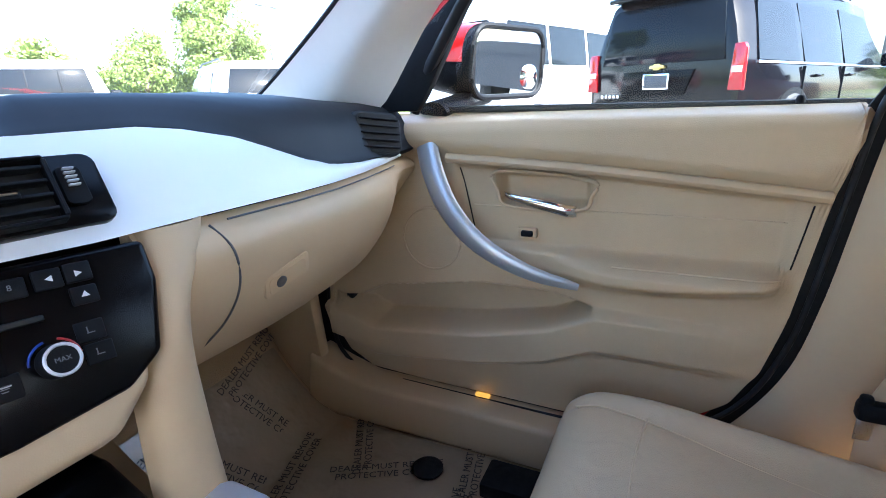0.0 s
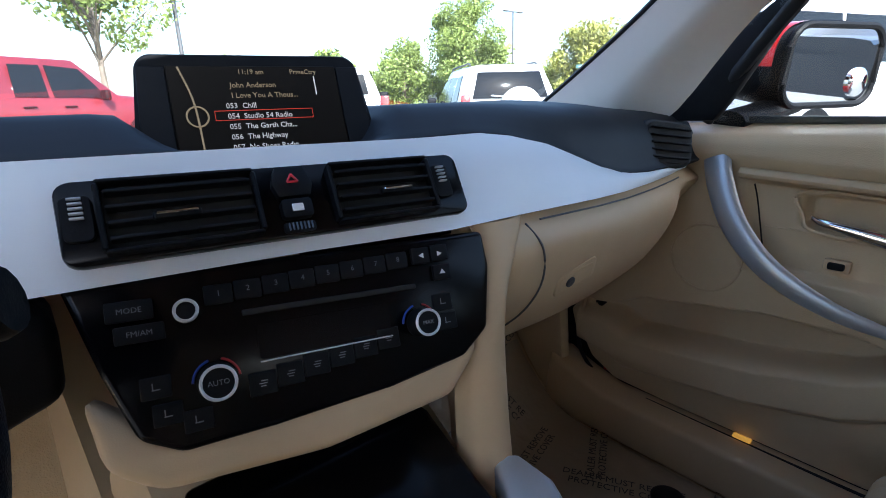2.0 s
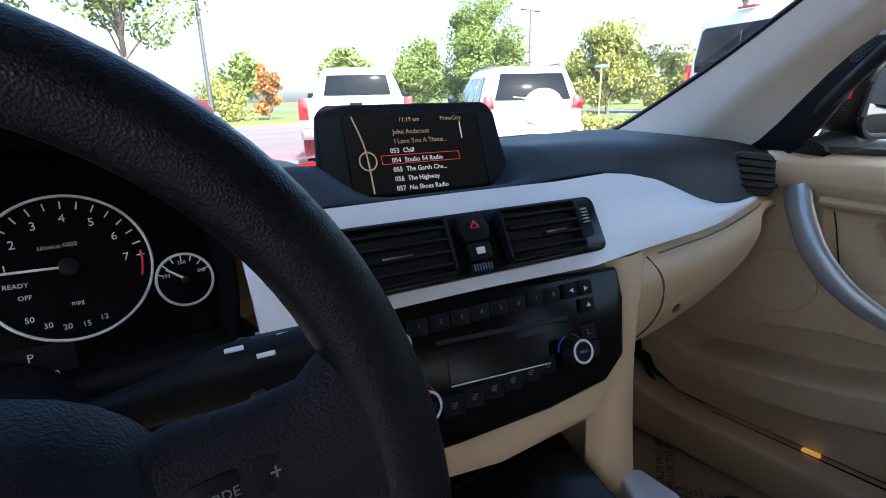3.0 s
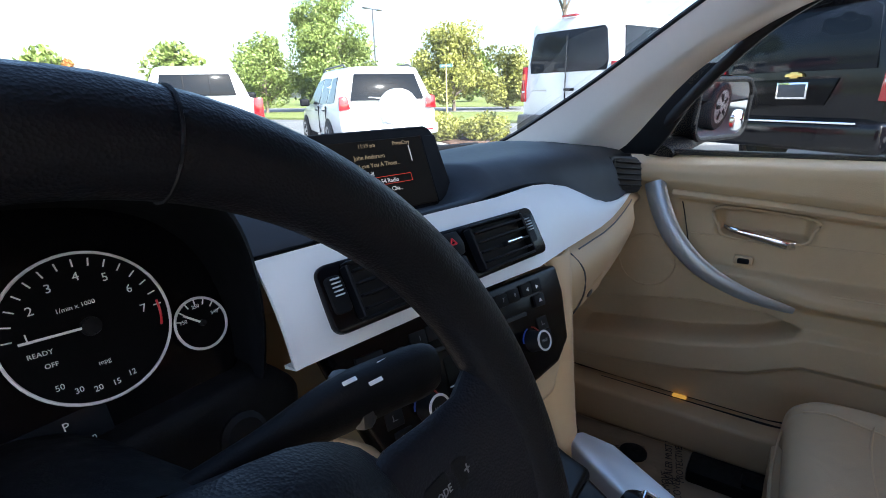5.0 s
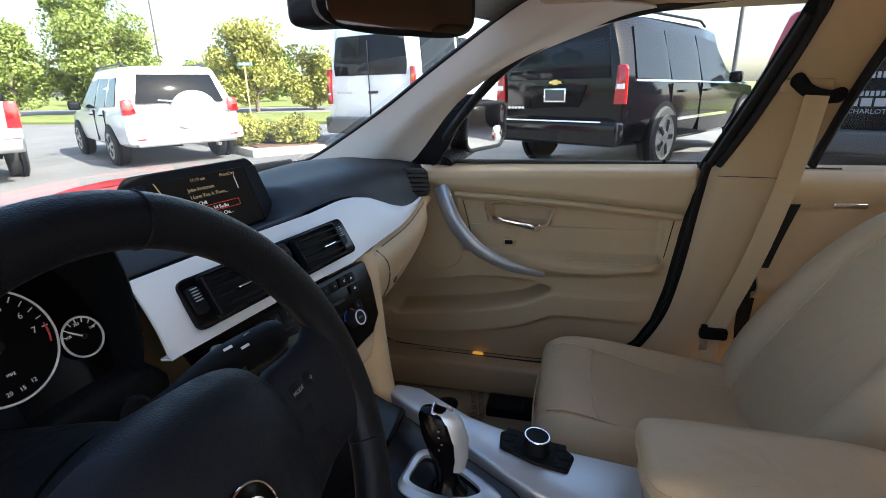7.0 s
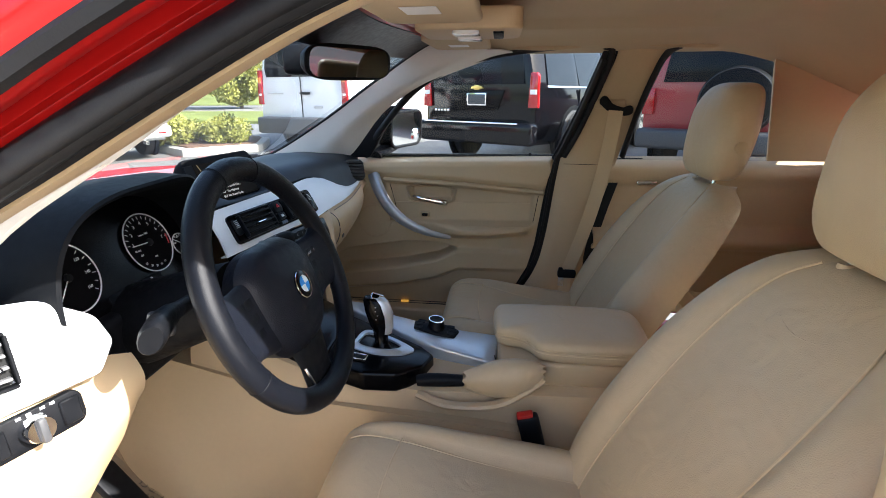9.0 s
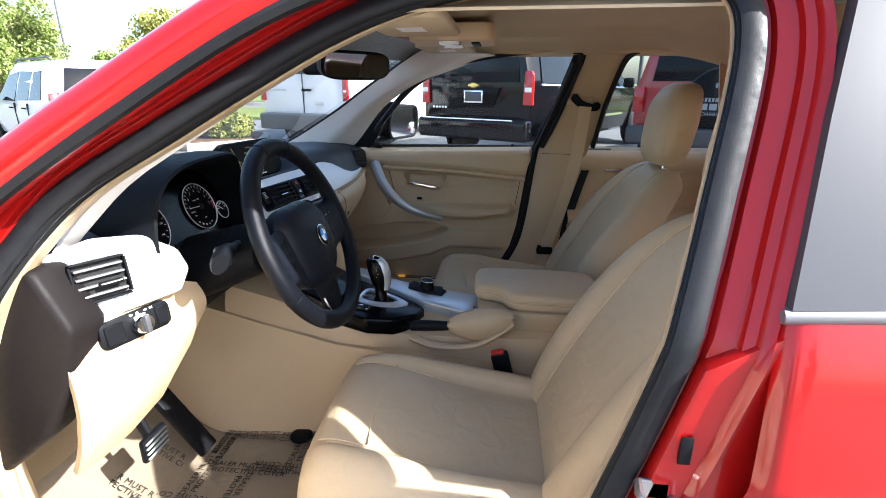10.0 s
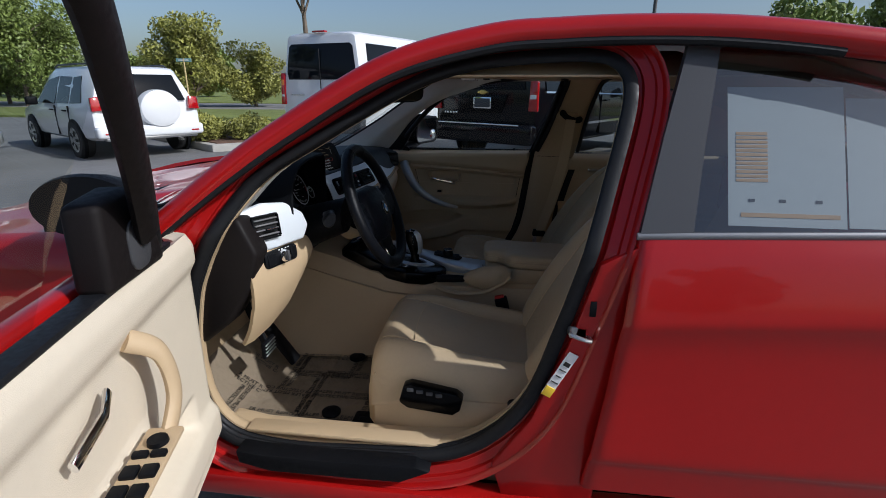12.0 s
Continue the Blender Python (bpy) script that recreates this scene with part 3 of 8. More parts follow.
part("sill_gasket", box((0.795, 0.25, 0.340), (0.05, 0.86, 0.025), 0.006), RUBBER, pdoor)
WINDOW = [(0.43, 0.945), (0.378, 1.02), (0.225, 1.176), (0.086, 1.249), (-0.04, 1.281), (-0.17, 1.297), (-0.30, 1.307), (-0.366, 1.303), (-0.394, 1.268), (-0.338, 1.073), (-0.288, 0.950)]
part("window_seal", tube(curve_through([(tumble(z, 0.765), y, z) for y, z in WINDOW], 80), 0.010, 0.012, n=10), RUBBER, pdoor, "black window frame seal")
part("window_frame", tube(curve_through([(tumble(z, 0.765), y, z) for y, z in ((-0.272, 0.95), (-0.318, 1.08), (-0.376, 1.262))], 20), 0.008, 0.011, n=8, up=(0, 1, 0)), RUBBER, pdoor)
part("belt_strip", box((0.795, 0.08, 0.945), (0.014, 0.70, 0.012), 0.004), RUBBER, pdoor)
gl = [[V(tumble(z, 0.79), y, z) for z in np.linspace(0.93, 1.308, 6)] for y in np.linspace(0.43, -0.40, 8)]
part("window_pane", loft(gl, closed=False), GLASS, pdoor, "clear side window", shadow=False)
part("mirror_sail", prism([(0.56, 0.945), (0.405, 0.945), (0.375, 0.99), (0.300, 1.125), (0.33, 1.125), (0.47, 1.01)], "x", 0.715, 0.735, 0.004), BLACK, pdoor, "black mirror corner cover")
part("outer_skin", box((0.862, 0.21, 0.62), (0.03, 0.90, 0.60), 0.012, 3), RED, pdoor, "red outer panel")
mp = aim((0.950, 0.315, 1.030), (-0.38, -0.925, -0.07))
em = part("wing_mirror", loft([[mp @ V(0.30 * min(0, d) + w * math.copysign(abs(math.cos(a)) ** 0.6, math.cos(a)), h * math.copysign(abs(math.sin(a)) ** 0.6, math.sin(a)), d) for a in (2 * math.pi * j / 32 for j in range(32))] for d, w, h in ((-0.150, 0.040, 0.030), (-0.140, 0.075, 0.048), (-0.11, 0.098, 0.062), (-0.05, 0.112, 0.071), (0.0, 0.114, 0.072), (0.005, 0.110, 0.068))]), BLACK, pdoor, "black and red exterior mirror")
part("mirror_face", prism(round_rect(-0.105, -0.062, 0.105, 0.062, 0.035), "z", 0.004, 0.008, 0.001, 1, mp), MIRROR, em, "mirror glass")
part("spot_mirror", lathe([(0, 0), (0.025, 0), (0.025, 0.004), (0.018, 0.008), (0, 0.010)], mp @ pose(0.066, -0.028, 0.008), 28), MIRROR, em, "round blind-spot mirror")
part("mirror_bezel", tube([mp @ V(x, y, 0.007) for x, y in round_rect(-0.109, -0.066, 0.109, 0.066, 0.036, 6)], 0.0065, closed=True, n=8), BLACK, em)
part("mirror_cap", loft([[mp @ V(0.30 * min(0, d) + (w + 0.003) * math.copysign(abs(math.cos(a)) ** 0.6, math.cos(a)), (h + 0.003) * math.sin(a) ** 0.6, d) for a in (math.pi * j / 20 for j in range(21))] for d, w, h in ((-0.153, 0.038, 0.028), (-0.142, 0.075, 0.048), (-0.112, 0.098, 0.062), (-0.052, 0.112, 0.071), (-0.012, 0.113, 0.072))], closed=False), RED, em, "red upper cap")
part("mirror_arm", tube([V(0.79, 0.41, 0.940), V(0.85, 0.39, 0.950), V(0.92, 0.36, 0.968)], 0.035, 0.020, n=12, up=(0, 0, 1)), BLACK, em, "black mirror arm")

rdoor = thing("rear_passenger_door", "closed rear passenger door with beige trim", "car door", (0.78, -0.8, 0.36))
rings = []
for y in np.linspace(-0.41, -1.25, 26):
    rings.append([V(0.765 - 0.02 * bump(z, 0.86, 0.915, 0.02) + 0.04 * smooth(0.925, 0.94, z) - 0.05 * bump(z, 0.62, 0.68, 0.02), y, z) for z in np.linspace(0.36, 0.945, 44)])
part("panel", thicken(loft(rings, closed=False), 0.012, (1, 0, 0)), BEIGE_SOFT, rdoor, "beige door panel", sharp=60)
REAR_WIN = [(-0.488, 0.950), (-0.508, 1.10), (-0.533, 1.215), (-0.556, 1.278), (-0.60, 1.303), (-0.68, 1.308), (-0.83, 1.297), (-0.95, 1.258), (-1.10, 1.16), (-1.25, 0.98)]
part("window_seal", tube(curve_through([(tumble(z, 0.765), y, z) for y, z in REAR_WIN], 50), 0.009, 0.011, n=8), RUBBER, rdoor, "black window frame seal")
part("window_pane", loft([[V(tumble(z, 0.79), y, z) for z in (0.93, 1.05, 1.16, 1.31)] for y in (-0.48, -0.8, -1.25)], closed=False), glass("rear_window_glass", (0.62, 0.66, 0.66)), rdoor, "tinted side window", shadow=False)
part("outer_skin", box((0.850, -0.90, 0.62), (0.035, 0.90, 0.60), 0.015, 3), RED, rdoor, "red outer panel")
part("door_handle", box((0.745, -0.58, 0.86), (0.012, 0.07, 0.016), 0.005), CHROME, rdoor, "chrome inner handle")

# B-pillar on the right with the belt
pil = thing("door_pillar_trim", "beige B-pillar trim between the passenger doors", "pillar trim", (0.74, -0.38, 0.36))
fr = curve_through([(-0.05, 0.33), (-0.13, 0.40), (-0.205, 0.52), (-0.24, 0.66), (-0.278, 0.94), (-0.335, 1.10), (-0.398, 1.265), (-0.385, 1.332)], 40)
re = curve_through([(-0.44, 0.33), (-0.41, 0.42), (-0.385, 0.52), (-0.398, 0.66), (-0.474, 0.94), (-0.510, 1.10), (-0.552, 1.245), (-0.60, 1.332)], 40)
rings = []
for a, b in zip(fr, re):
    z = a.y
    xx = tumble(z, 0.742 + 0.028 * smooth(0.88, 1.0, z))
    rings.append([V(xx + 0.012 * (1 if k in (0, 8) else 0) - 0.010 * math.sin(math.pi * k / 8), a.x + (b.x - a.x) * k / 8, z) for k in range(9)])
part("panel", thicken(loft(rings, closed=False), 0.006, (1, 0, 0)), BEIGE, pil, "beige moulded pillar panel", sharp=50)
part("joint", tube([V(tumble(0.95, 0.756) - 0.008, y, 0.925 + 0.02 * (y + 0.29)) for y in np.linspace(-0.288, -0.455, 8)], 0.0009, n=6), BROWN, pil)
part("backing", box((0.795, -0.375, 0.62), (0.012, 0.39, 0.64), 0.003), BLACK, pil, "black inner post")
part("pillar_edge", thicken(loft([[V(0.768 if z < 0.93 else tumble(z, 0.772), y + d, z) for d in (0.028, 0.0, -0.03)] for y, z in ((-0.10, 0.36), (-0.19, 0.50), (-0.235, 0.66), (-0.275, 0.94), (-0.345, 1.12), (-0.398, 1.29))], closed=False), 0.004, (1, 0, 0)), RUBBER, pil, "black door aperture edge")
# dark strip in place of the shade on the rear door trim
part("rear_edge", thicken(loft([[V(0.757 - 0.42 * max(0, z - 0.93), y + d, z) for d in (0.012, -0.008, -0.030)] for y, z in ((-0.385, 0.50), (-0.392, 0.62), (-0.431, 0.775), (-0.470, 0.91))], closed=False), 0.004, (1, 0, 0)), RUBBER, pil, "black strip standing in for the shade behind the belt")
belt = thing("seat_belt", "beige seat belt hanging from the B-pillar with a black latch plate", "seat belt", (0.70, -0.38, 0.45))
top = V(0.652, -0.432, 1.110)
low = V(0.694, -0.318, 0.531)
end = V(0.655, -0.300, 0.36)
part("anchor", loft([[top + V(-0.006 * math.sin(a), dy + 0.016 * k * math.cos(a), dz + 0.018 * k * math.sin(a)) for a in (2 * math.pi * j / 14 for j in range(14))] for dy, dz, k in ((0.048, 0.032, 0.3), (0.04, 0.030, 0.9), (0.022, 0.012, 0.75), (0.0, 0.002, 0.7), (-0.022, -0.004, 0.75), (-0.040, 0.0, 0.9), (-0.048, 0.004, 0.4))]), BLACK, belt, "black plastic belt guide")
part("anchor_cover", box((0.666, -0.414, 1.13), (0.02, 0.10, 0.03), 0.008, 3), BEIGE, belt)


def strap(pts, w):
    """Flat webbing along a path, its width in the car's side plane."""
    path = curve_through(pts, 17)
    rings = []
    for k, p in enumerate(path):
        d = (path[min(k + 1, 16)] - path[max(k - 1, 0)]).normalized()
        side = d.cross(V(1, 0, 0)).normalized()
        rings.append([p + side * w * u - V(0.0014 * t, 0, 0) for u, t in ((-0.5, 0), (0.5, 0), (0.5, 1), (-0.5, 1))])
    return loft(rings)


part("webbing", strap([top, V(0.664, -0.424, 1.0), V(0.678, -0.410, 0.885), V(0.686, -0.375, 0.72), low], 0.046), BELT, belt, "beige webbing")
part("webbing", strap([low + V(0.0, 0.004, 0), (low + end) / 2, end], 0.042), BELT, belt, "beige webbing")
tg = part("latch_plate", join(box(low + V(-0.006, 0, 0), (0.024, 0.066, 0.030), 0.008, 2), box(low + V(-0.005, 0.022, 0.006), (0.016, 0.016, 0.034), 0.005)), BLACK, belt, "black belt latch")
part("tongue", box(low + V(-0.01, 0.020, -0.030), (0.004, 0.020, 0.034), 0.0015), STEEL, tg, "steel tongue")

# rear quarter trim beside the back window
part("quarter_trim", thicken(loft([[V(0.735 - 0.42 * (z - 0.94), y + 0.30 * (z - 0.94), z) for z in (0.94, 1.05, 1.16, 1.24, 1.31)] for y in (-0.96, -1.15, -1.5)], closed=False), 0.01, (1, 0, 0)), BEIGE, rdoor, "beige rear quarter trim")
# lining between the headliner and the roof rail, back to the rear pillar
LINING = mat("beige_side_lining", (0.50, 0.42, 0.30), 0.85, grain=0.15, vary=0.04)
for side in (1, -1):
    part("side_lining", thicken(loft([[V(side * x, y, z) for x, z in row] for y, row in (
        (-0.55, ((0.600, 1.298), (0.605, 1.312), (0.630, 1.335))), (-0.78, ((0.600, 1.295), (0.605, 1.306), (0.640, 1.320))), (-0.95, ((0.59, 1.268), (0.62, 1.262), (0.660, 1.262))),
        (-1.10, ((0.56, 1.235), (0.665, 1.165), (0.715, 1.08))), (-1.25, ((0.52, 1.235), (0.65, 1.12), (0.725, 0.99))), (-1.45, ((0.48, 1.16), (0.62, 1.05), (0.725, 0.94))))], closed=False), 0.006, (side, 0, 0.5)), LINING, body, "beige lining of the rear pillar")
    part("quarter_panel", thicken(loft([[V(side * x, y, z) for x, z in row] for y, row in (
        (-0.98, ((0.715, 1.215), (0.735, 1.175), (0.745, 1.150))), (-1.10, ((0.73, 1.172), (0.76, 1.11), (0.785, 1.06))), (-1.22, ((0.745, 1.11), (0.785, 1.04), (0.825, 0.985))),
        (-1.40, ((0.76, 1.03), (0.80, 0.99), (0.84, 0.94))), (-1.75, ((0.72, 1.00), (0.79, 0.985), (0.85, 0.93))))], closed=False), 0.01, (-side, 0, -0.3)), RED, body, "red rear quarter panel")
part("front_bumper", prism([(1.84, 0.80), (1.98, 0.73), (2.06, 0.60), (2.08, 0.42), (2.02, 0.24), (1.75, 0.24), (1.80, 0.60)], "x", -0.83, 0.83, 0.05, 4), RED, body, "red front bumper")
# ======== headliner ========
rings = []
for y in np.linspace(0.13, -1.28, 44):
    zc = 1.338 - 0.45 * max(0, (-0.72 - y)) ** 1.4 - 0.10 * max(0, y + 0.05) ** 1.5
    row = []
    for s in np.linspace(-1, 1, 41):
        edge = smooth(0.80, 1.0, abs(s))
        z = zc - 0.020 * s * s - 0.035 * edge
        inset = bump(s, -0.56, 0.56, 0.02) * bump(y, -0.62, -0.10, 0.012)
        z += 0.020 * inset
        row.append(V(0.625 * s, y, z))
    rings.append(row)
solid("ceiling", thicken(loft(rings, closed=False), 0.004, (0, 0, 1)), HEADLINER, "beige cloth headliner with a closed sunroof panel", "headliner", kind="structure", sharp=50)

# ======== dashboard ========
dash = thing("dashboard", "black-topped dashboard with a silver trim band and beige lower half", "dashboard", (0, 0.6, 0.6))


def trim_edges(x):
    """Upper and lower edge (y, z) of the silver band at a place across the car."""
    xs = (-0.70, -0.20, 0.0, 0.13, 0.22, 0.30, 0.38, 0.46, 0.55, 0.63, 0.70)
    us = (-0.70, -0.20, 0.0, 0.13, 0.22, 0.27, 0.335, 0.38, 0.437, 0.48, 0.55, 0.63, 0.70)
    uy = (0.545, 0.492, 0.474, 0.456, 0.453, 0.452, 0.444, 0.432, 0.430, 0.436, 0.44)
    uz = (0.958, 0.960, 0.957, 0.955, 0.955, 0.949, 0.935, 0.919, 0.897, 0.886, 0.879, 0.876, 0.874)
    ly = (0.490, 0.456, 0.426, 0.400, 0.402, 0.402, 0.402, 0.408, 0.418, 0.428, 0.44)
    lz = (0.874, 0.874, 0.872, 0.870, 0.868, 0.866, 0.864, 0.862, 0.862, 0.864, 0.866)
    return [float(np.interp(x, us if len(v) == 13 else xs, v)) for v in (uy, uz, ly, lz)]


def pad_lip(x):
    """Front lip (y, z) of the black top pad."""
    xs = (-0.70, -0.62, -0.60, -0.23, -0.20, -0.1, 0.13, 0.22, 0.27, 0.335, 0.38, 0.437, 0.48, 0.55, 0.68)
    y = (0.54, 0.505, 0.565, 0.565, 0.515, 0.505, 0.480, 0.470, 0.466, 0.455, 0.446, 0.434, 0.426, 0.424, 0.43)
    z = (0.953, 0.953, 0.920, 0.920, 0.955, 0.955, 0.952, 0.954, 0.950, 0.935, 0.918, 0.896, 0.884, 0.880, 0.88)
    return float(np.interp(x, xs, y)), float(np.interp(x, xs, z))


rings = []
for x in np.linspace(-0.752, 0.745, 87):
    ly, lz = pad_lip(x)
    mid = bump(x, -0.085, 0.13, 0.03)
    crown = 0.986 - 0.046 * mid - 0.018 * smooth(0.45, 0.7, abs(x))
    near = lz + 0.7 * (crown - lz) + 0.010 * (1 - mid)
    rings.append(curve_through([(x, 0.87, 0.93), (x, 0.80, crown - 0.036), (x, 0.68, crown - 0.002), (x, 0.58, crown), (x, ly + 0.040, near), (x, ly + 0.006, lz + 0.008 - 0.007 * mid), (x, ly, lz - 0.002 - 0.005 * mid), (x, ly + 0.02, lz - 0.012)], 26))
part("top_pad", thicken(loft(rings, closed=False), 0.006, (0, 0.3, -1)), DASH_BLACK, dash, "black grained dash top")

rings = []
for x in np.linspace(-0.209, 0.70, 92):
    uy, uz, ly, lz = trim_edges(x)
    t = (x + 0.205) / 0.905
    n = V(0, -(uz - lz), uy - ly).normalized() if uz - lz > 1e-4 else V(0, -1, 0)
    row = []
    for k in range(13):
        f = k / 12
        b = 0.006 * math.sin(math.pi * f) * smooth(0.12, 0.25, abs(x))
        row.append(V(x, uy + (ly - uy) * f, uz + (lz - uz) * f) + n * b * (-1 if n.y > 0 else 1))
    row = [row[0] + V(0, 0.012, -0.004)] + row + [row[-1] + V(0, 0.014, -0.002)]
    rings.append(row)
part("trim_band", thicken(loft(rings, closed=False), 0.003, (0, 1, -0.5)), SILVER, dash, "satin silver trim band")
VENT = aim((-0.004, 0.4455, 0.9085), (-0.11, -0.86, 0.50)) @ pose(0, 0, 0, 0, 0, -1.2) @ Matrix.Diagonal((0.935, 0.80, 1.0, 1.0))
# plate that carries the two centre vents
plate = part("vent_plate", prism(round_rect(-0.176, -0.037, 0.176, 0.041, 0.012), "z", 0.000, 0.010, 0.003, 2, VENT), GLOSS_BLACK, dash, "black centre vent surround")


def vent(cx, w, h, parent, frame_m, thumb, slat_m=None):
    """An air vent: dark box, frame, four slats and a thumb slider."""
    v = part("air_vent", prism(round_rect(cx - w / 2, -h / 2, cx + w / 2, h / 2, 0.006), "z", 0.0095, 0.0115, 0.0005, 1, frame_m), mat("vent_dark", (0.004, 0.004, 0.004), 0.8, vary=0.0), parent, "black air vent")
    for k in range(4):
        y = -h / 2 + h * (k + 0.6) / 4.2
        part("slat", box((cx, y, 0.0165), (w - 0.004, 0.0035, 0.011), 0.0012, 2, frame_m @ pose(0, 0, 0)), slat_m or BLACK, v)
    part("slider", box((cx + thumb, -h / 2 + h * 1.6 / 4.2, 0.0235), (0.034, 0.0075, 0.008), 0.0025, 2, frame_m), BLACK, v)
    part("slider_edge", box((cx + thumb, -h / 2 + h * 1.6 / 4.2 + 0.001, 0.0282), (0.030, 0.003, 0.002), 0.0008, 1, frame_m), CHROME, v, "chrome strip")
    for x0, x1, y0, y1 in ((-w / 2 - 0.002, w / 2 + 0.002, h / 2, h / 2 + 0.004), (-w / 2 - 0.002, w / 2 + 0.002, -h / 2 - 0.004, -h / 2), (-w / 2 - 0.004, -w / 2, -h / 2, h / 2), (w / 2, w / 2 + 0.004, -h / 2, h / 2)):
        part("vent_frame", box((cx + (x0 + x1) / 2, (y0 + y1) / 2, 0.015), (x1 - x0, y1 - y0, 0.012), 0.0012, 1, frame_m), BLACK, v)
    return v


vent(-0.093, 0.108, 0.060, dash, VENT @ pose(0, 0.002, 0), -0.006)
vent(0.082, 0.100, 0.060, dash, VENT @ pose(0, 0.002, 0), 0.008)
for cx in (-0.163, 0.150):
    w = part("vent_wheel", prism(round_rect(cx - 0.010, -0.016, cx + 0.010, 0.026, 0.006), "z", 0.010, 0.013, 0.001, 1, VENT), BLACK, dash)
    for k in range(5):
        part("rib", box((cx, 0.004 + 0.0045 * k, 0.0150), (0.009, 0.0016, 0.004), 0.0005, 1, VENT), mat("light_rib", (0.5, 0.52, 0.55), 0.4, vary=0.0), w)
hz = part("hazard_switch", prism([(-0.014, 0.002), (-0.018, 0.016), (-0.013, 0.034), (0.013, 0.034), (0.018, 0.016), (0.014, 0.002)], "z", 0.010, 0.020, 0.002, 2, VENT @ pose(-0.006, -0.0, 0)), BLACK, dash, "black hazard switch")
tri = VENT @ pose(-0.006, 0.020, 0.0205)
part("red_triangle", join(*[tube([tri @ V(math.cos(a) * 0.0055, math.sin(a) * 0.0055, 0), tri @ V(math.cos(a + 2.094) * 0.0055, math.sin(a + 2.094) * 0.0055, 0)], 0.0010, n=5) for a in (math.pi / 2, math.pi / 2 + 2.094, math.pi / 2 + 4.189)]), mat("red_mark", (0.6, 0.02, 0.03), 0.4, vary=0), hz)
lk = part("lock_switch", prism(round_rect(-0.0135, -0.020, 0.0135, 0.0, 0.004), "z", 0.010, 0.019, 0.002, 2, VENT @ pose(-0.006, 0, 0)), BLACK, dash, "black central locking switch")
part("lock_mark", box((-0.006, -0.010, 0.0195), (0.010, 0.008, 0.001), 0.0004, 1, VENT), WHITE_PRINT, lk)
cw = part("blend_wheel", box((-0.006, -0.0285, 0.012), (0.028, 0.011, 0.008), 0.003, 2, VENT), BLACK, dash)
for k in range(7):
    part("rib", box((-0.016 + 0.0033 * k, -0.0285, 0.0165), (0.0012, 0.008, 0.002), 0.0004, 1, VENT), mat("blue_grey_rib", (0.10, 0.14, 0.20), 0.4, vary=0), cw)

# radio and climate panel, turned towards the driver
STACK = aim((-0.018, 0.4054, 0.814), (-0.17, -0.91, 0.38)) @ pose(0, 0, 0, 0, 0, -3.5)
outline = [(-0.170, 0.058), (0.178, 0.066), (0.180, 0.030), (0.166, -0.030), (0.136, -0.052), (0.06, -0.064), (-0.04, -0.071), (-0.105, -0.073), (-0.132, -0.058), (-0.150, -0.01)]
radio = part("control_panel", prism(outline, "z", -0.03, 0.0, 0.006, 3, STACK), GLOSS_BLACK, dash, "black radio and climate panel")


def knob(x, y, r, word=""):
    k = part("knob", lathe([(0, 0.0), (r * 1.12, 0.0), (r * 1.1, 0.003), (r, 0.005), (r * 0.97, 0.017), (r * 0.9, 0.019), (0, 0.0185)], STACK @ pose(x, y, 0), 36), BLACK, dash, "black rotary knob")
    part("knob_ring", tube([STACK @ V(x + r * 0.93 * math.cos(a), y + r * 0.93 * math.sin(a), 0.0188) for a in (2 * math.pi * j / 40 for j in range(40))], 0.0013, closed=True, n=6), KNOB_RING, k, "chrome ring")
    if word:
        text_mesh(word, r * 0.42, STACK @ pose(x, y, 0.0192), GREY_PRINT, k)
    return k


knob(-0.0935, 0.028, 0.0080)
knob(-0.078, -0.027, 0.0128, "AUTO")
knob(0.094, -0.013, 0.0118, "MAX")
for cx, cy in ((-0.078, -0.027), (0.094, -0.013)):
    for a0, a1, c in ((105, 175, (0.02, 0.06, 0.35)), (5, 75, (0.35, 0.02, 0.02))):
        part("temperature_arc", tube([STACK @ V(cx + 0.0165 * math.cos(radians(a)), cy + 0.0165 * math.sin(radians(a)), 0.0008) for a in np.linspace(a0, a1, 10)], 0.0010, n=5), mat("arc_%d" % a0, c, 0.4, vary=0), radio)
for k, w in enumerate("12345678"):
    b = part("preset_key", box((-0.070 + 0.0215 * k, 0.0375 + 0.0012 * k, 0.0), (0.0209, 0.0155, 0.004), 0.0015, 2, STACK), BLACK, dash)
    text_mesh(w, 0.0062, STACK @ pose(-0.070 + 0.0215 * k, 0.038 + 0.0012 * k, 0.0042), GREY_PRINT, b, "digit")
for k, w in enumerate(("<", ">")):
    b = part("seek_key", box((0.104 + 0.0195 * k, 0.0475 + 0.001 * k, 0.0015), (0.0185, 0.0155, 0.005), 0.0015, 2, STACK), BLACK, dash)
    part("arrow", prism([(-0.0025, 0), (0.0025, 0.0025), (0.0025, -0.0025)] if k == 0 else [(0.0025, 0), (-0.0025, 0.0025), (-0.0025, -0.0025)], "z", 0.004, 0.0044, 0, 1, STACK @ pose(0.104 + 0.0195 * k, 0.0475, 0)), WHITE_PRINT, b)
b = part("eject_key", box((0.1235, 0.030, 0.0015), (0.0185, 0.0145, 0.005), 0.0015, 2, STACK), BLACK, dash)
part("arrow", prism([(0, 0.003), (0.003, -0.0015), (-0.003, -0.0015)], "z", 0.004, 0.0044, 0, 1, STACK @ pose(0.1235, 0.030, 0)), WHITE_PRINT, b)
b = part("mode_key", box((-0.129, 0.034, 0.0015), (0.030, 0.015, 0.005), 0.0015, 2, STACK), BLACK, dash)
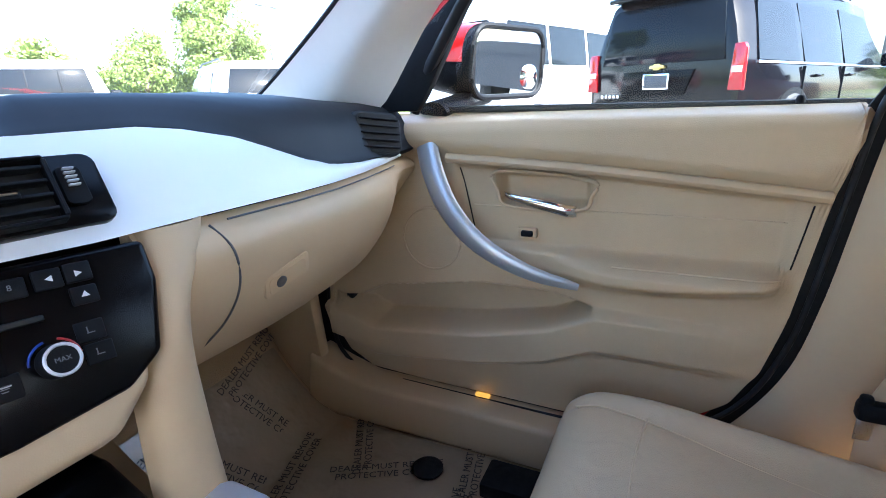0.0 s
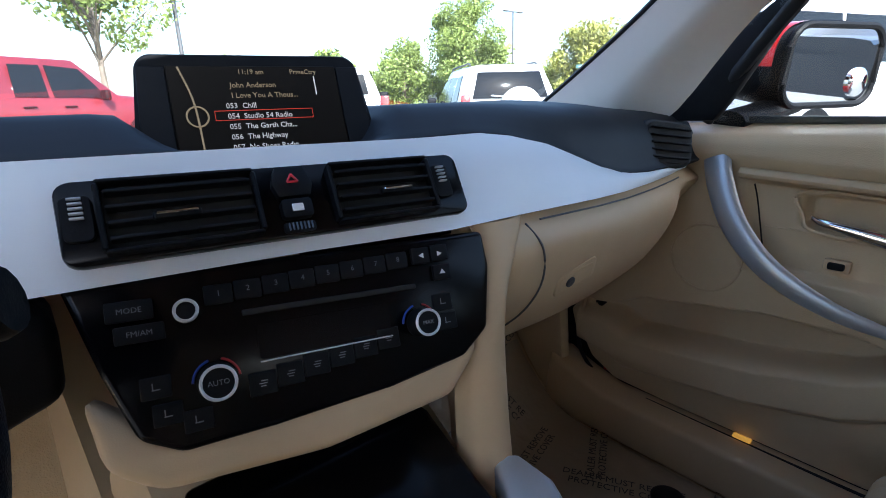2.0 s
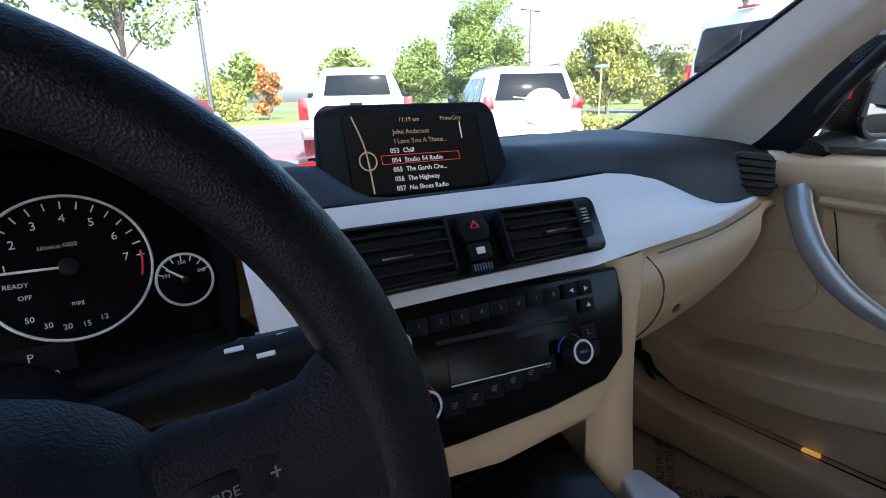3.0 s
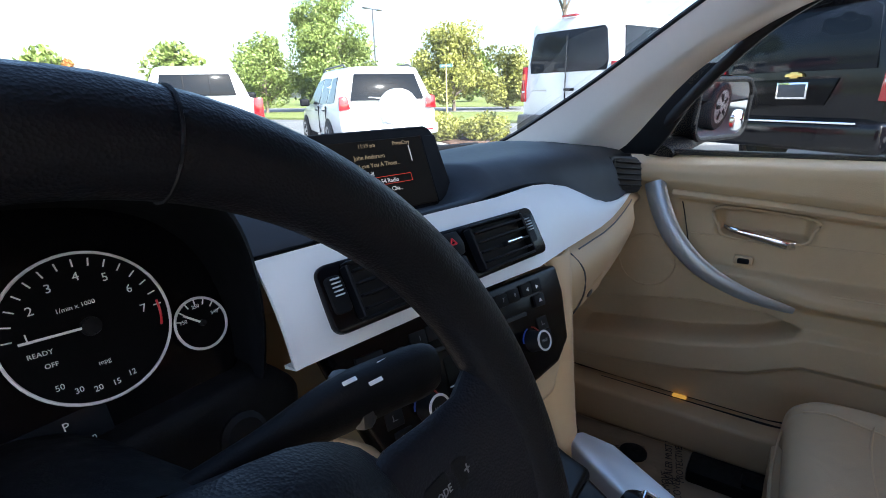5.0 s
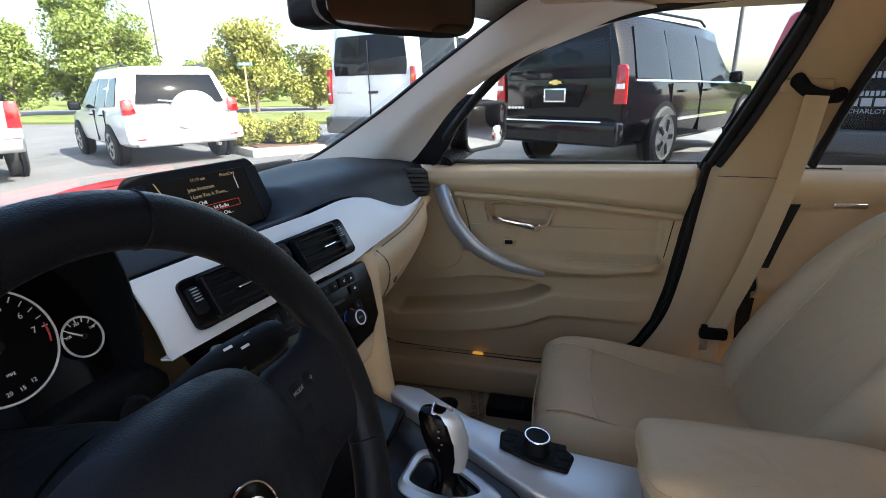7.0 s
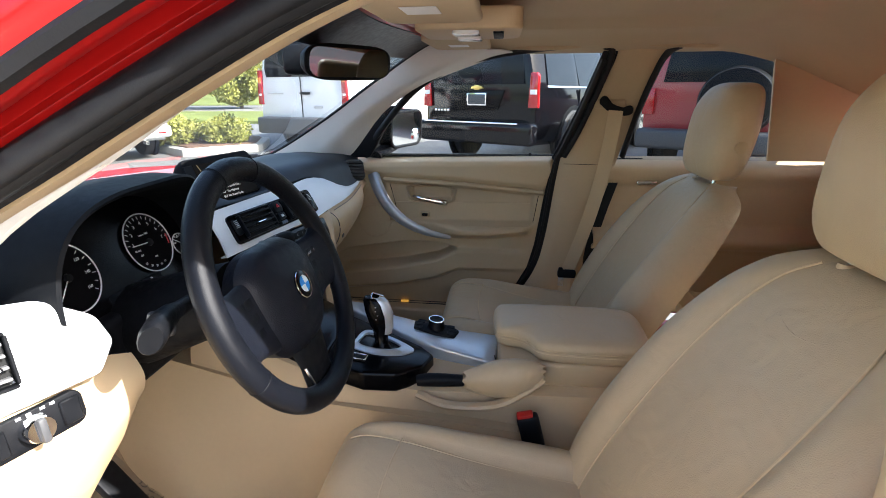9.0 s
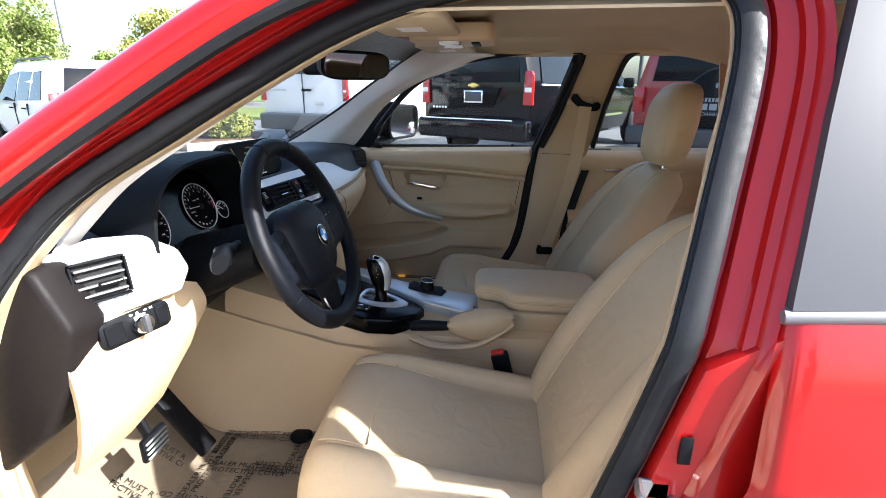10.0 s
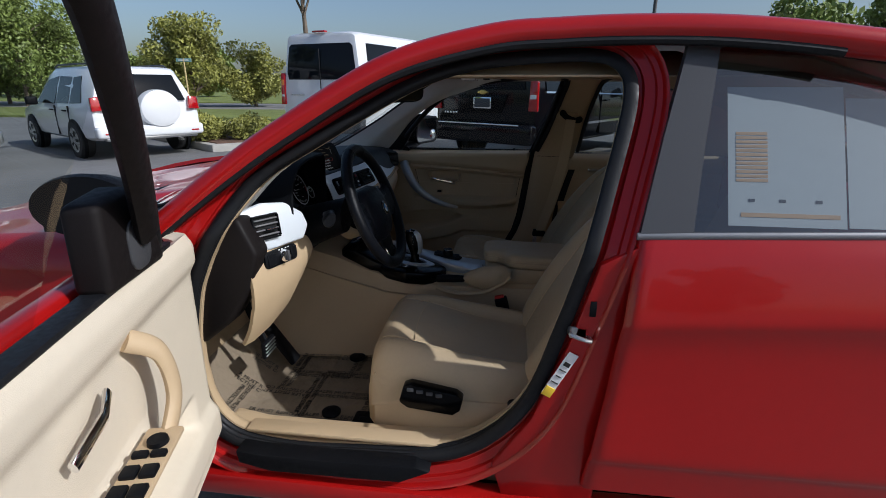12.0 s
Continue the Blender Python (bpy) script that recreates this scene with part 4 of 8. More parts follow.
text_mesh("MODE", 0.0056, STACK @ pose(-0.129, 0.034, 0.0042), GREY_PRINT, b)
b = part("band_key", box((-0.124, 0.017, 0.0015), (0.032, 0.013, 0.005), 0.0015, 2, STACK), BLACK, dash)
text_mesh("FM/AM", 0.0056, STACK @ pose(-0.124, 0.017, 0.0042), GREY_PRINT, b)
part("disc_slot", box((0.020, 0.0205, 0.001), (0.150, 0.005, 0.003), 0.001, 1, STACK), mat("slot_black", (0.002, 0.002, 0.002), 0.6, vary=0), radio)
part("display_strip", prism(round_rect(-0.046, -0.018, 0.066, 0.010, 0.003), "z", 0.0, 0.0012, 0.0003, 1, STACK), mat("climate_glass", (0.004, 0.005, 0.006), 0.15, spec=0.2, vary=0.0), radio, "dark climate display")
part("display_edge", box((0.010, -0.0195, 0.001), (0.112, 0.0012, 0.002), 0.0004, 1, STACK), KNOB_RING, radio)
for k in range(6):
    cx, cy = -0.046 + 0.0215 * k, -0.036 + 0.0030 * k
    b = part("climate_key", box((cx, cy, 0.0), (0.0208, 0.018, 0.003), 0.0008, 1, STACK), BLACK, dash)
    part("key_mark", join(box((cx, cy, 0.0017), (0.006, 0.0007, 0.0006), 0, 1, STACK), box((cx, cy - 0.002, 0.0017), (0.004, 0.0007, 0.0006), 0, 1, STACK), box((cx + 0.001, cy + 0.002, 0.0017), (0.005, 0.0007, 0.0006), 0, 1, STACK)), GREY_PRINT, b)
for cx, cy in ((-0.118, -0.023), (-0.112, -0.043), (0.120, 0.002), (0.122, -0.016), (-0.093, -0.052)):
    b = part("seat_heat_key", box((cx, cy, 0.0), (0.020, 0.016, 0.003), 0.0008, 1, STACK), BLACK, dash)
    part("key_mark", join(box((cx, cy - 0.0015, 0.0017), (0.0055, 0.0008, 0.0006), 0, 1, STACK), box((cx - 0.002, cy + 0.001, 0.0017), (0.0008, 0.005, 0.0006), 0, 1, STACK)), GREY_PRINT, b)
# beige surround of the panel, running down to the console
rings = []
for z, xl, xr, y in ((0.868, 0.168, 0.244, 0.396), (0.84, 0.160, 0.226, 0.384), (0.81, 0.150, 0.202, 0.373), (0.78, 0.138, 0.188, 0.365), (0.74, 0.126, 0.182, 0.360), (0.66, 0.118, 0.180, 0.352), (0.59, 0.114, 0.180, 0.345), (0.50, 0.112, 0.180, 0.350), (0.40, 0.112, 0.182, 0.370)):
    rings.append(curve_through([(xl, y + 0.035, z), (xl + 0.004, y + 0.014, z), (xl + 0.016, y + 0.003, z), ((xl + xr) / 2, y, z), (xr - 0.014, y + 0.004, z), (xr - 0.002, y + 0.018, z), (xr, y + 0.040, z), (xr + 0.002, y + 0.12, z)], 22))
cols = [curve_through([r[j] for r in rings], 30) for j in range(22)]
part("centre_bolster", thicken(loft([[c[i] for c in cols] for i in range(30)], closed=False), 0.004, (0, 1, 0)), BEIGE, dash, "beige side bolster of the console", sharp=60)
part("lower_surround", prism([(-0.165, -0.02), (-0.155, -0.075), (-0.122, -0.098), (0.0, -0.102), (0.12, -0.086), (0.155, -0.05), (0.156, -0.02), (0.10, -0.045), (-0.12, -0.055)], "z", -0.05, -0.004, 0.012, 3, STACK), BEIGE, dash, "beige lower surround")

# glove box side
rings = []
for x in np.linspace(0.165, 0.745, 42):
    uy, uz, ly, lz = trim_edges(x)
    s = smooth(0.165, 0.21, x)
    e = smooth(0.62, 0.72, x)
    rings.append(curve_through([(x, ly + 0.012, lz - 0.004), (x, ly - 0.010 * s, lz - 0.020), (x, ly - 0.018 * s + 0.03 * e, lz - 0.050), (x, ly + 0.002 + 0.04 * e, lz - 0.105 + 0.02 * e), (x, ly + 0.045 + 0.05 * e, lz - 0.165 + 0.05 * e), (x, ly + 0.10 + 0.05 * e, lz - 0.205 + 0.09 * e), (x, ly + 0.20, lz - 0.215 + 0.10 * e)], 24))
gb = part("glove_box", thicken(loft(rings, closed=False), 0.004, (0, 1, 0.5)), BEIGE, dash, "beige glove box")
part("seam", tube(curve_through([(0.240, 0.4005, 0.857), (0.250, 0.3825, 0.83), (0.250, 0.3825, 0.79), (0.242, 0.4025, 0.75), (0.235, 0.4435, 0.71)], 24), 0.0013, n=6), DARK_GREY, gb)
part("upper_seam", tube([V(x, trim_edges(x)[2] - 0.006, trim_edges(x)[3] - 0.008) for x in np.linspace(0.26, 0.66, 40)], 0.0012, n=8), DARK_GREY, gb, "dark gap under the trim")
part("end_cap", prism([(0.47, 0.86), (0.56, 0.70), (0.72, 0.62), (0.98, 0.60), (0.98, 0.92), (0.52, 0.90)], "x", 0.70, 0.748, 0.006, 2), BLACK, dash, "black dash end closing")
GL = aim((0.338, 0.4005, 0.770), (-0.05, -0.93, -0.34)) @ pose(0, 0, 0, 0, 0, 14)
lt = part("latch", prism(round_rect(-0.036, -0.019, 0.036, 0.019, 0.008), "z", -0.004, 0.0035, 0.0015, 2, GL), BEIGE, gb, "beige glove box latch")
part("latch_recess", prism(round_rect(-0.030, -0.013, 0.030, 0.013, 0.007), "z", 0.003, 0.0042, 0.0006, 1, GL), BEIGE, lt)
part("lock", lathe([(0, 0), (0.0075, 0), (0.0075, 0.003), (0.005, 0.004), (0, 0.003)], GL @ pose(-0.012, 0.0, 0.003), 20), DARK_GREY, lt, "glove box lock")
ev = aim((0.622, 0.434, 0.914), (-0.35, -0.90, 0.22)) @ pose(0, 0, 0, 0, 0, -8)
part("end_vent_housing", prism(round_rect(-0.050, -0.036, 0.052, 0.038, 0.020), "z", -0.06, 0.001, 0.008, 3, ev), DASH_BLACK, dash, "black end vent")
e = part("end_vent", prism(round_rect(-0.040, -0.031, 0.046, 0.033, 0.014), "z", 0.0, 0.004, 0.001, 1, ev), MATS["vent_dark"], dash)
for k in range(5):
    part("slat", box((0.003, -0.022 + 0.0115 * k, 0.006), (0.076, 0.003, 0.007), 0.001, 1, ev), BLACK, e)

# left end of the dashboard: silver panel, vent, light switch, beige knee panel
LEFT = aim((-0.664, 0.468, 0.915), (-0.50, -0.84, 0.16))
part("end_panel", prism([(-0.085, 0.045), (-0.02, 0.058), (0.050, 0.048), (0.100, 0.012), (0.112, -0.025), (0.09, -0.06), (-0.02, -0.068), (-0.095, -0.060)], "z", -0.02, 0.0, 0.008, 3, LEFT), SILVER, dash, "satin silver end panel")
# slats lightened in colour to read as sunlit; the other vents keep black ones
vent(-0.026, 0.070, 0.056, dash, LEFT @ pose(0, -0.004, -0.007), 0.01, mat("sunlit_slat", (0.16, 0.16, 0.165), 0.5, vary=0.05))
KNEE = aim((-0.655, 0.465, 0.80), (-0.32, -0.94, 0.10))
rings = []
for u, top_, bot_ in ((-0.115, 0.060, -0.20), (-0.08, 0.066, -0.20), (-0.02, 0.066, -0.185), (0.05, 0.062, -0.155), (0.11, 0.055, -0.11), (0.145, 0.04, -0.06)):
    rings.append([KNEE @ V(u, top_ + (bot_ - top_) * k / 14, 0.016 * math.sin(math.pi * min(1, k / 9)) - 0.06 * max(0, (k - 8) / 6) ** 1.6 - 0.02 * max(0, (u - 0.06) / 0.08)) for k in range(15)])
part("knee_panel", thicken(loft(rings, closed=False), 0.01, (0.5, 0.86, 0)), BEIGE, dash, "beige lower knee panel", sharp=55)
ls = part("light_switch", prism(round_rect(-0.064, 0.002, 0.054, 0.046, 0.012), "z", 0.010, 0.020, 0.003, 2, KNEE), BLACK, dash, "black light switch panel")
part("dial", lathe([(0, 0), (0.017, 0), (0.017, 0.008), (0.014, 0.016), (0, 0.016)], KNEE @ pose(0.000, 0.025, 0.020), 28), CHROME, ls, "chrome light dial")
part("dial_grip", box((0.000, 0.025, 0.038), (0.009, 0.030, 0.010), 0.003, 2, KNEE), DARK_GREY, ls)
part("key", box((-0.042, 0.024, 0.021), (0.030, 0.032, 0.005), 0.002, 1, KNEE), BLACK, ls)
part("key", box((0.038, 0.024, 0.021), (0.022, 0.032, 0.005), 0.002, 1, KNEE), BLACK, ls)
for u in (-0.012, -0.002, 0.012, 0.022):
    part("mark", box((u, 0.043, 0.0205), (0.005, 0.003, 0.001), 0, 1, KNEE), WHITE_PRINT, ls)
part("side_cover", prism([(0.507, 0.955), (0.465, 0.862), (0.495, 0.762), (0.556, 0.673), (0.642, 0.604), (0.70, 0.62), (0.70, 0.80), (0.61, 0.93)], "x", -0.772, -0.70, 0.012, 3), BROWN, dash, "dark brown dash end cover")

# instrument cluster
CL = aim((-0.389, 0.534, 0.926), (-0.0, -0.93, 0.36))
part("instrument_panel", prism(round_rect(-0.205, -0.080, 0.178, 0.118, 0.05, 7), "z", -0.03, -0.004, 0.004, 1, CL), GLOSS_BLACK, dash, "black instrument cluster")
rings = []
for a in np.linspace(-20, 200, 49):
    ca, sa = math.cos(radians(a)), math.sin(radians(a))
    fy = 0.046 * max(0.0, ca) ** 1.2 + 0.012 * max(0.0, -sa)
    rings.append([V(-0.410 + (0.198 + g) * math.copysign(abs(ca) ** 0.62, ca), y + fy * (y < 0.49), 0.915 + (0.118 + h) * (abs(sa) ** 0.75 if sa > 0 else -abs(sa))) for g, y, h in ((-0.004, 0.56, -0.012), (-0.002, 0.50, 0.002), (-0.006, 0.440, 0.018), (-0.004, 0.434, 0.024), (0.0, 0.437, 0.028), (0.003, 0.50, 0.030), (0.004, 0.58, 0.020), (0.004, 0.66, -0.02))])
part("cluster_hood", loft(rings, closed=False), mat("black_hood_skin", (0.0035, 0.0042, 0.0055), 0.7, grain=0.2, grain_size=0.0012, vary=0.05, spec=0.12, voronoi=True), dash, "black instrument hood")
part("cluster_shroud", prism([(-0.59, 0.868), (-0.206, 0.868), (-0.180, 0.84), (-0.185, 0.78), (-0.30, 0.74), (-0.50, 0.74), (-0.585, 0.80)], "y", 0.487, 0.57, 0.012, 3), BLACK, dash, "black lower shroud")


def gauge(cx, cy, r, marks, words, a0, a1, needle, size):
    g = part("gauge", lathe([(0, 0), (r * 0.97, 0), (r, 0.001), (r, 0.003), (0, 0.002)], CL @ pose(cx, cy, -0.003), 48), mat("gauge_black", (0.003, 0.003, 0.0035), 0.8, spec=0.04, vary=0), dash, "black round gauge")
    part("gauge_ring", tube([CL @ V(cx + r * math.cos(t), cy + r * math.sin(t), 0.001) for t in (2 * math.pi * j / 56 for j in range(56))], 0.0011, closed=True, n=6), mat("pale_ring", (0.6, 0.6, 0.62), 0.35, vary=0), g, "pale chrome ring")
    for k in range(marks):
        t = radians(a0 + (a1 - a0) * k / (marks - 1))
        part("tick", box((0, 0, 0), (0.0055, 0.0009, 0.0006), 0, 1, CL @ pose(cx + r * 0.87 * math.cos(t), cy + r * 0.87 * math.sin(t), 0.0004, 0, 0, math.degrees(t))), WHITE_PRINT, g)
    for k, w in enumerate(words):
        t = radians(a0 + (a1 - a0) * k / max(1, len(words) - 1))
        text_mesh(w, size, CL @ pose(cx + r * 0.68 * math.cos(t), cy + r * 0.68 * math.sin(t), 0.0004), WHITE_PRINT, g, "digits")
    t = radians(needle)
    part("needle", tube([CL @ V(cx - 0.1 * r * math.cos(t), cy - 0.1 * r * math.sin(t), 0.003), CL @ V(cx + r * 0.78 * math.cos(t), cy + r * 0.78 * math.sin(t), 0.003)], 0.0009, n=6), WHITE_PRINT, g, "white needle")
    part("needle_hub", lathe([(0, 0), (r * 0.13, 0), (r * 0.11, 0.004), (0, 0.005)], CL @ pose(cx, cy, 0.001), 20), BLACK, g)
    return g


tach = gauge(0.078, 0.010, 0.052, 15, list("1234567"), 172, 0, 176, 0.0085)
text_mesh("1/min x 1000", 0.0045, CL @ pose(0.074, 0.026, 0.0005), WHITE_PRINT, tach)
text_mesh("mpg", 0.0045, CL @ pose(0.078, -0.016, 0.0005), WHITE_PRINT, tach)
for k, w in enumerate(("50", "30", "20", "15", "12")):
    t = radians(228 + 15 * k)
    text_mesh(w, 0.0055, CL @ pose(0.078 + 0.0425 * math.cos(t), 0.010 + 0.0425 * math.sin(t), 0.0005), WHITE_PRINT, tach, "digits")
text_mesh("READY", 0.0045, CL @ pose(0.0465, 0.003, 0.0005, 0, 0, -4), WHITE_PRINT, tach)
text_mesh("OFF", 0.0045, CL @ pose(0.0500, -0.006, 0.0005, 0, 0, -4), WHITE_PRINT, tach)
part("red_zone", tube([CL @ V(0.078 + 0.0455 * math.cos(radians(a)), 0.010 + 0.0455 * math.sin(radians(a)), 0.001) for a in np.linspace(-20, 4, 8)], 0.0009, n=5), MATS["red_mark"], tach)
gauge(-0.096, 0.010, 0.052, 17, ["20", "40", "60", "80", "100", "120", "140", "160"], 222, -42, 222, 0.0065)
gauge(0.149, -0.016, 0.0205, 7, ["150", "250", "340"], 158, 20, 140, 0.0042)
gauge(-0.168, -0.016, 0.0205, 7, ["0", "1"], 165, 25, 60, 0.0055)
ip = part("info_strip", prism(round_rect(-0.05, -0.066, 0.07, -0.040, 0.004), "z", -0.004, -0.002, 0, 1, CL), DARK_GLASS, dash)
text_mesh("P", 0.008, CL @ pose(0.045, -0.047, -0.0015), WHITE_PRINT, ip)
text_mesh("Door open", 0.006, CL @ pose(0.045, -0.060, -0.0015), WHITE_PRINT, ip)

# centre display on the dash top
disp = thing("infotainment_display", "black dash-top display showing a satellite radio list", "display", (0.03, 0.60, 0.95))
DP = aim((0.027, 0.576, 0.986), (-0.20, -0.90, 0.36)) @ Matrix.Diagonal((0.96, 1.0, 1.0, 1.0))


def case_ring(k, drop, z):
    """Outline of the display case: wider at the foot, its upper corners rounded."""
    ring = []
    for x, y in round_rect(-0.126, -0.056, 0.126, 0.058, 0.016, 7):
        ring.append(DP @ V(k * x * (1 - 0.11 * (y + 0.056) / 0.114), k * (y + 0.056) - 0.056 - drop, z))
    return ring


part("housing", loft([case_ring(*r) for r in ((0.60, 0.02, -0.10), (0.86, 0.006, -0.06), (0.975, 0.0, -0.02), (1.0, 0.0, -0.004), (0.995, 0.0, 0.004), (0.965, -0.001, 0.007))]), mat("display_case", (0.0035, 0.004, 0.005), 0.75, spec=0.1, vary=0.05), disp, "black display housing")
part("side_panel", prism([(-0.118, -0.046), (-0.087, -0.046), (-0.087, 0.043), (-0.112, 0.043)], "z", 0.006, 0.009, 0.001, 1, DP), mat("display_cheek", (0.006, 0.007, 0.009), 0.7, spec=0.12, vary=0.05), disp)
part("side_panel", prism([(0.118, -0.046), (0.087, -0.046), (0.087, 0.043), (0.112, 0.043)], "z", 0.006, 0.009, 0.001, 1, DP), MATS["display_cheek"], disp)
sc = part("screen", box((0, -0.001, 0.008), (0.172, 0.089, 0.003), 0.0008, 1, DP), glow("lit_screen", (0.012, 0.010, 0.008), 0.05), disp, "lit screen with a radio list")
LIT = glow("screen_white", (0.9, 0.86, 0.80), 0.11)
LIT_GOLD = glow("screen_gold", (0.70, 0.52, 0.30), 0.05)
LIT_RED = glow("screen_red", (0.8, 0.08, 0.05), 0.09)
for k, (w, x, c, sz_) in enumerate((("11:19 am", 0.0, LIT_GOLD, 0.0072), ("PrmeCtry", 0.055, LIT_GOLD, 0.0072))):
    text_mesh(w, sz_, DP @ pose(x - 0.006, 0.0367, 0.0100), c, sc)
for k, (w, c) in enumerate((("John Anderson", LIT_GOLD), ("I Love You A Thous...", LIT_GOLD), ("053  Chill", LIT), ("054  Studio 54 Radio", LIT), ("055  The Garth Cha...", LIT), ("056  The Highway", LIT), ("057  No Shoes Radio", LIT))):
    text_mesh(w, 0.0077, DP @ pose(-0.029 if k < 2 else -0.036, 0.0230 - 0.0106 * k, 0.0100), c, sc, align='LEFT')
for x0, y0, x1, y1 in ((-0.048, -0.0032, 0.052, -0.0026), (-0.048, -0.0128, 0.052, -0.0122), (-0.048, -0.0128, -0.0474, -0.0026), (0.0514, -0.0128, 0.052, -0.0026)):
    part("cursor_frame", box(((x0 + x1) / 2, (y0 + y1) / 2, 0.0098), (x1 - x0, y1 - y0, 0.0005), 0, 1, DP), LIT_RED, sc)
part("scroll_line", tube(curve_through([DP @ V(-0.075, 0.042, 0.0098), DP @ V(-0.067, 0.015, 0.0098), DP @ V(-0.064, -0.008, 0.0098), DP @ V(-0.063, -0.044, 0.0098)], 16), 0.0010, n=5), LIT_GOLD, sc)
part("scroll_ring", tube([DP @ V(-0.064 + 0.0100 * math.cos(a), -0.008 + 0.0100 * math.sin(a), 0.0100) for a in (2 * math.pi * j / 24 for j in range(24))], 0.0009, closed=True, n=6), LIT_GOLD, sc)
part("scroll_bar", box((0.060, 0.022, 0.0098), (0.0012, 0.020, 0.0005), 0, 1, DP), LIT, sc)

# ======== steering wheel ========
wheel = thing("steering_wheel", "black leather steering wheel with a round emblem", "steering wheel", (-0.39, 0.45, 0.82))
WC, WN = V(-0.400, 0.256, 0.908), V(0, -0.932, 0.364)
WM = aim(WC, WN)
R = 0.1805
rim_path = [WM @ V(R * math.cos(a), R * math.sin(a), 0) for a in (2 * math.pi * j / 96 for j in range(96))]
part("rim", tube(rim_path, 0.0185, 0.0160, closed=True, n=16, up=WN), WHEEL_LEATHER, wheel, "black grained leather rim")
# stitching on the inside of the rim
st = []
for j in range(150):
    a = 2 * math.pi * j / 150
    p0 = WM @ V((R - 0.0135) * math.cos(a), (R - 0.0135) * math.sin(a), 0.0085)
    p1 = WM @ V((R - 0.0165) * math.cos(a + 0.028), (R - 0.0165) * math.sin(a + 0.028), 0.0015)
    st.append(tube([p0, p1], 0.0011, n=5))
tagged(part("stitching", join(*st), mat("grey_thread", (0.13, 0.13, 0.14), 0.8, vary=0.1), wheel, "black cross stitching"), kind="stuff")
for a in (74, 106, 205, 335):
    t = radians(a)
    c = WM @ V(R * math.cos(t), R * math.sin(t), 0)
    rad = (WM.to_3x3() @ V(math.cos(t), math.sin(t), 0))
    nn = WN.normalized()
    part("rim_seam", tube([c + 0.0188 * math.cos(b) * rad + 0.0163 * math.sin(b) * nn for b in (2 * math.pi * j / 20 for j in range(20))], 0.0007, closed=True, n=5), BLACK, wheel)
HM = WM @ pose(0, -0.026, -0.022)
rings = []
for k in range(11):
    f = k / 10
    hgt = 0.040 * math.sqrt(max(0, 1 - (f * 1.0) ** 2)) + 0.006
    rings.append([HM @ V((0.104 + 0.012 * math.sin(a)) * f * math.copysign(abs(math.cos(a)) ** 0.72, math.cos(a)), 0.006 + 0.088 * f * math.copysign(abs(math.sin(a)) ** 0.78, math.sin(a)), hgt) for a in (2 * math.pi * j / 44 for j in range(44))])
rings = [[HM @ V(0.0005 * math.cos(2 * math.pi * j / 44), 0.006 + 0.0005 * math.sin(2 * math.pi * j / 44), 0.046) for j in range(44)]] + rings[1:] + [[HM @ V(0.095 * math.cos(2 * math.pi * j / 44), 0.006 + 0.084 * math.sin(2 * math.pi * j / 44), -0.03) for j in range(44)]]
part("airbag_cover", loft(rings), AIRBAG, wheel, "black grained airbag cover")
for side in (1, -1):
    sp = []
    for x, hi_, lo_, z in ((0.050, 0.064, -0.052, 0.010), (0.078, 0.058, -0.050, 0.012), (0.100, 0.064, -0.044, 0.012), (0.125, 0.062, -0.038, 0.012), (0.146, 0.064, -0.036, 0.016), (0.174, 0.086, -0.050, 0.022)):
        w = (hi_ - lo_) / 2
        sp.append([HM @ V(side * x, (hi_ + lo_) / 2 + w * math.copysign(abs(math.cos(a)) ** 0.6, math.cos(a)), z + 0.012 * math.sin(a)) for a in (2 * math.pi * j / 20 for j in range(20))])
    s = part("spoke", loft(sp), AIRBAG, wheel, "black spoke")
    for k, (dx, dy, w) in enumerate(((0.109, 0.036, ""), (0.129, 0.036, "+"), (0.131, 0.015, "-"), (0.109, 0.016, ""), (0.112, -0.006, ""), (0.132, -0.006, ""))):
        b = part("wheel_key", box((side * dx, dy, 0.020), (0.018, 0.016, 0.008), 0.003, 2, HM), BLACK, s)
        if w and side > 0:
            text_mesh(w, 0.009, HM @ pose(side * dx, dy, 0.0243), GREY_PRINT, b)
    if side > 0:
        text_mesh("MODE", 0.0050, HM @ pose(0.109, 0.036, 0.0243), GREY_PRINT, s)
part("lower_spoke", loft([[HM @ V(w * math.cos(a), y, z + 0.010 * math.sin(a)) for a in (2 * math.pi * j / 16 for j in range(16))] for y, w, z in ((-0.07, 0.055, 0.01), (-0.10, 0.048, 0.008), (-0.135, 0.046, 0.002), (-0.16, 0.052, 0.0))]), BLACK, wheel, "black lower spoke")
part("spoke_edge", tube([HM @ V(x, y, 0.014) for x, y in ((-0.048, -0.10), (-0.044, -0.135), (-0.05, -0.152))], 0.002, n=6), CHROME, wheel)
BM = HM @ pose(0.0, 0.013, 0.0450) @ Matrix.Scale(0.84, 4)
em = part("emblem", lathe([(0, 0.0), (0.026, 0.0), (0.0262, 0.003), (0.0235, 0.0045), (0, 0.0048)], BM, 40), GLOSS_BLACK, wheel, "round emblem, blue and white quarters in a black ring")
part("emblem_ring", tube([BM @ V(0.0255 * math.cos(a), 0.0255 * math.sin(a), 0.003) for a in (2 * math.pi * j / 40 for j in range(40))], 0.0010, closed=True, n=6), CHROME, em)
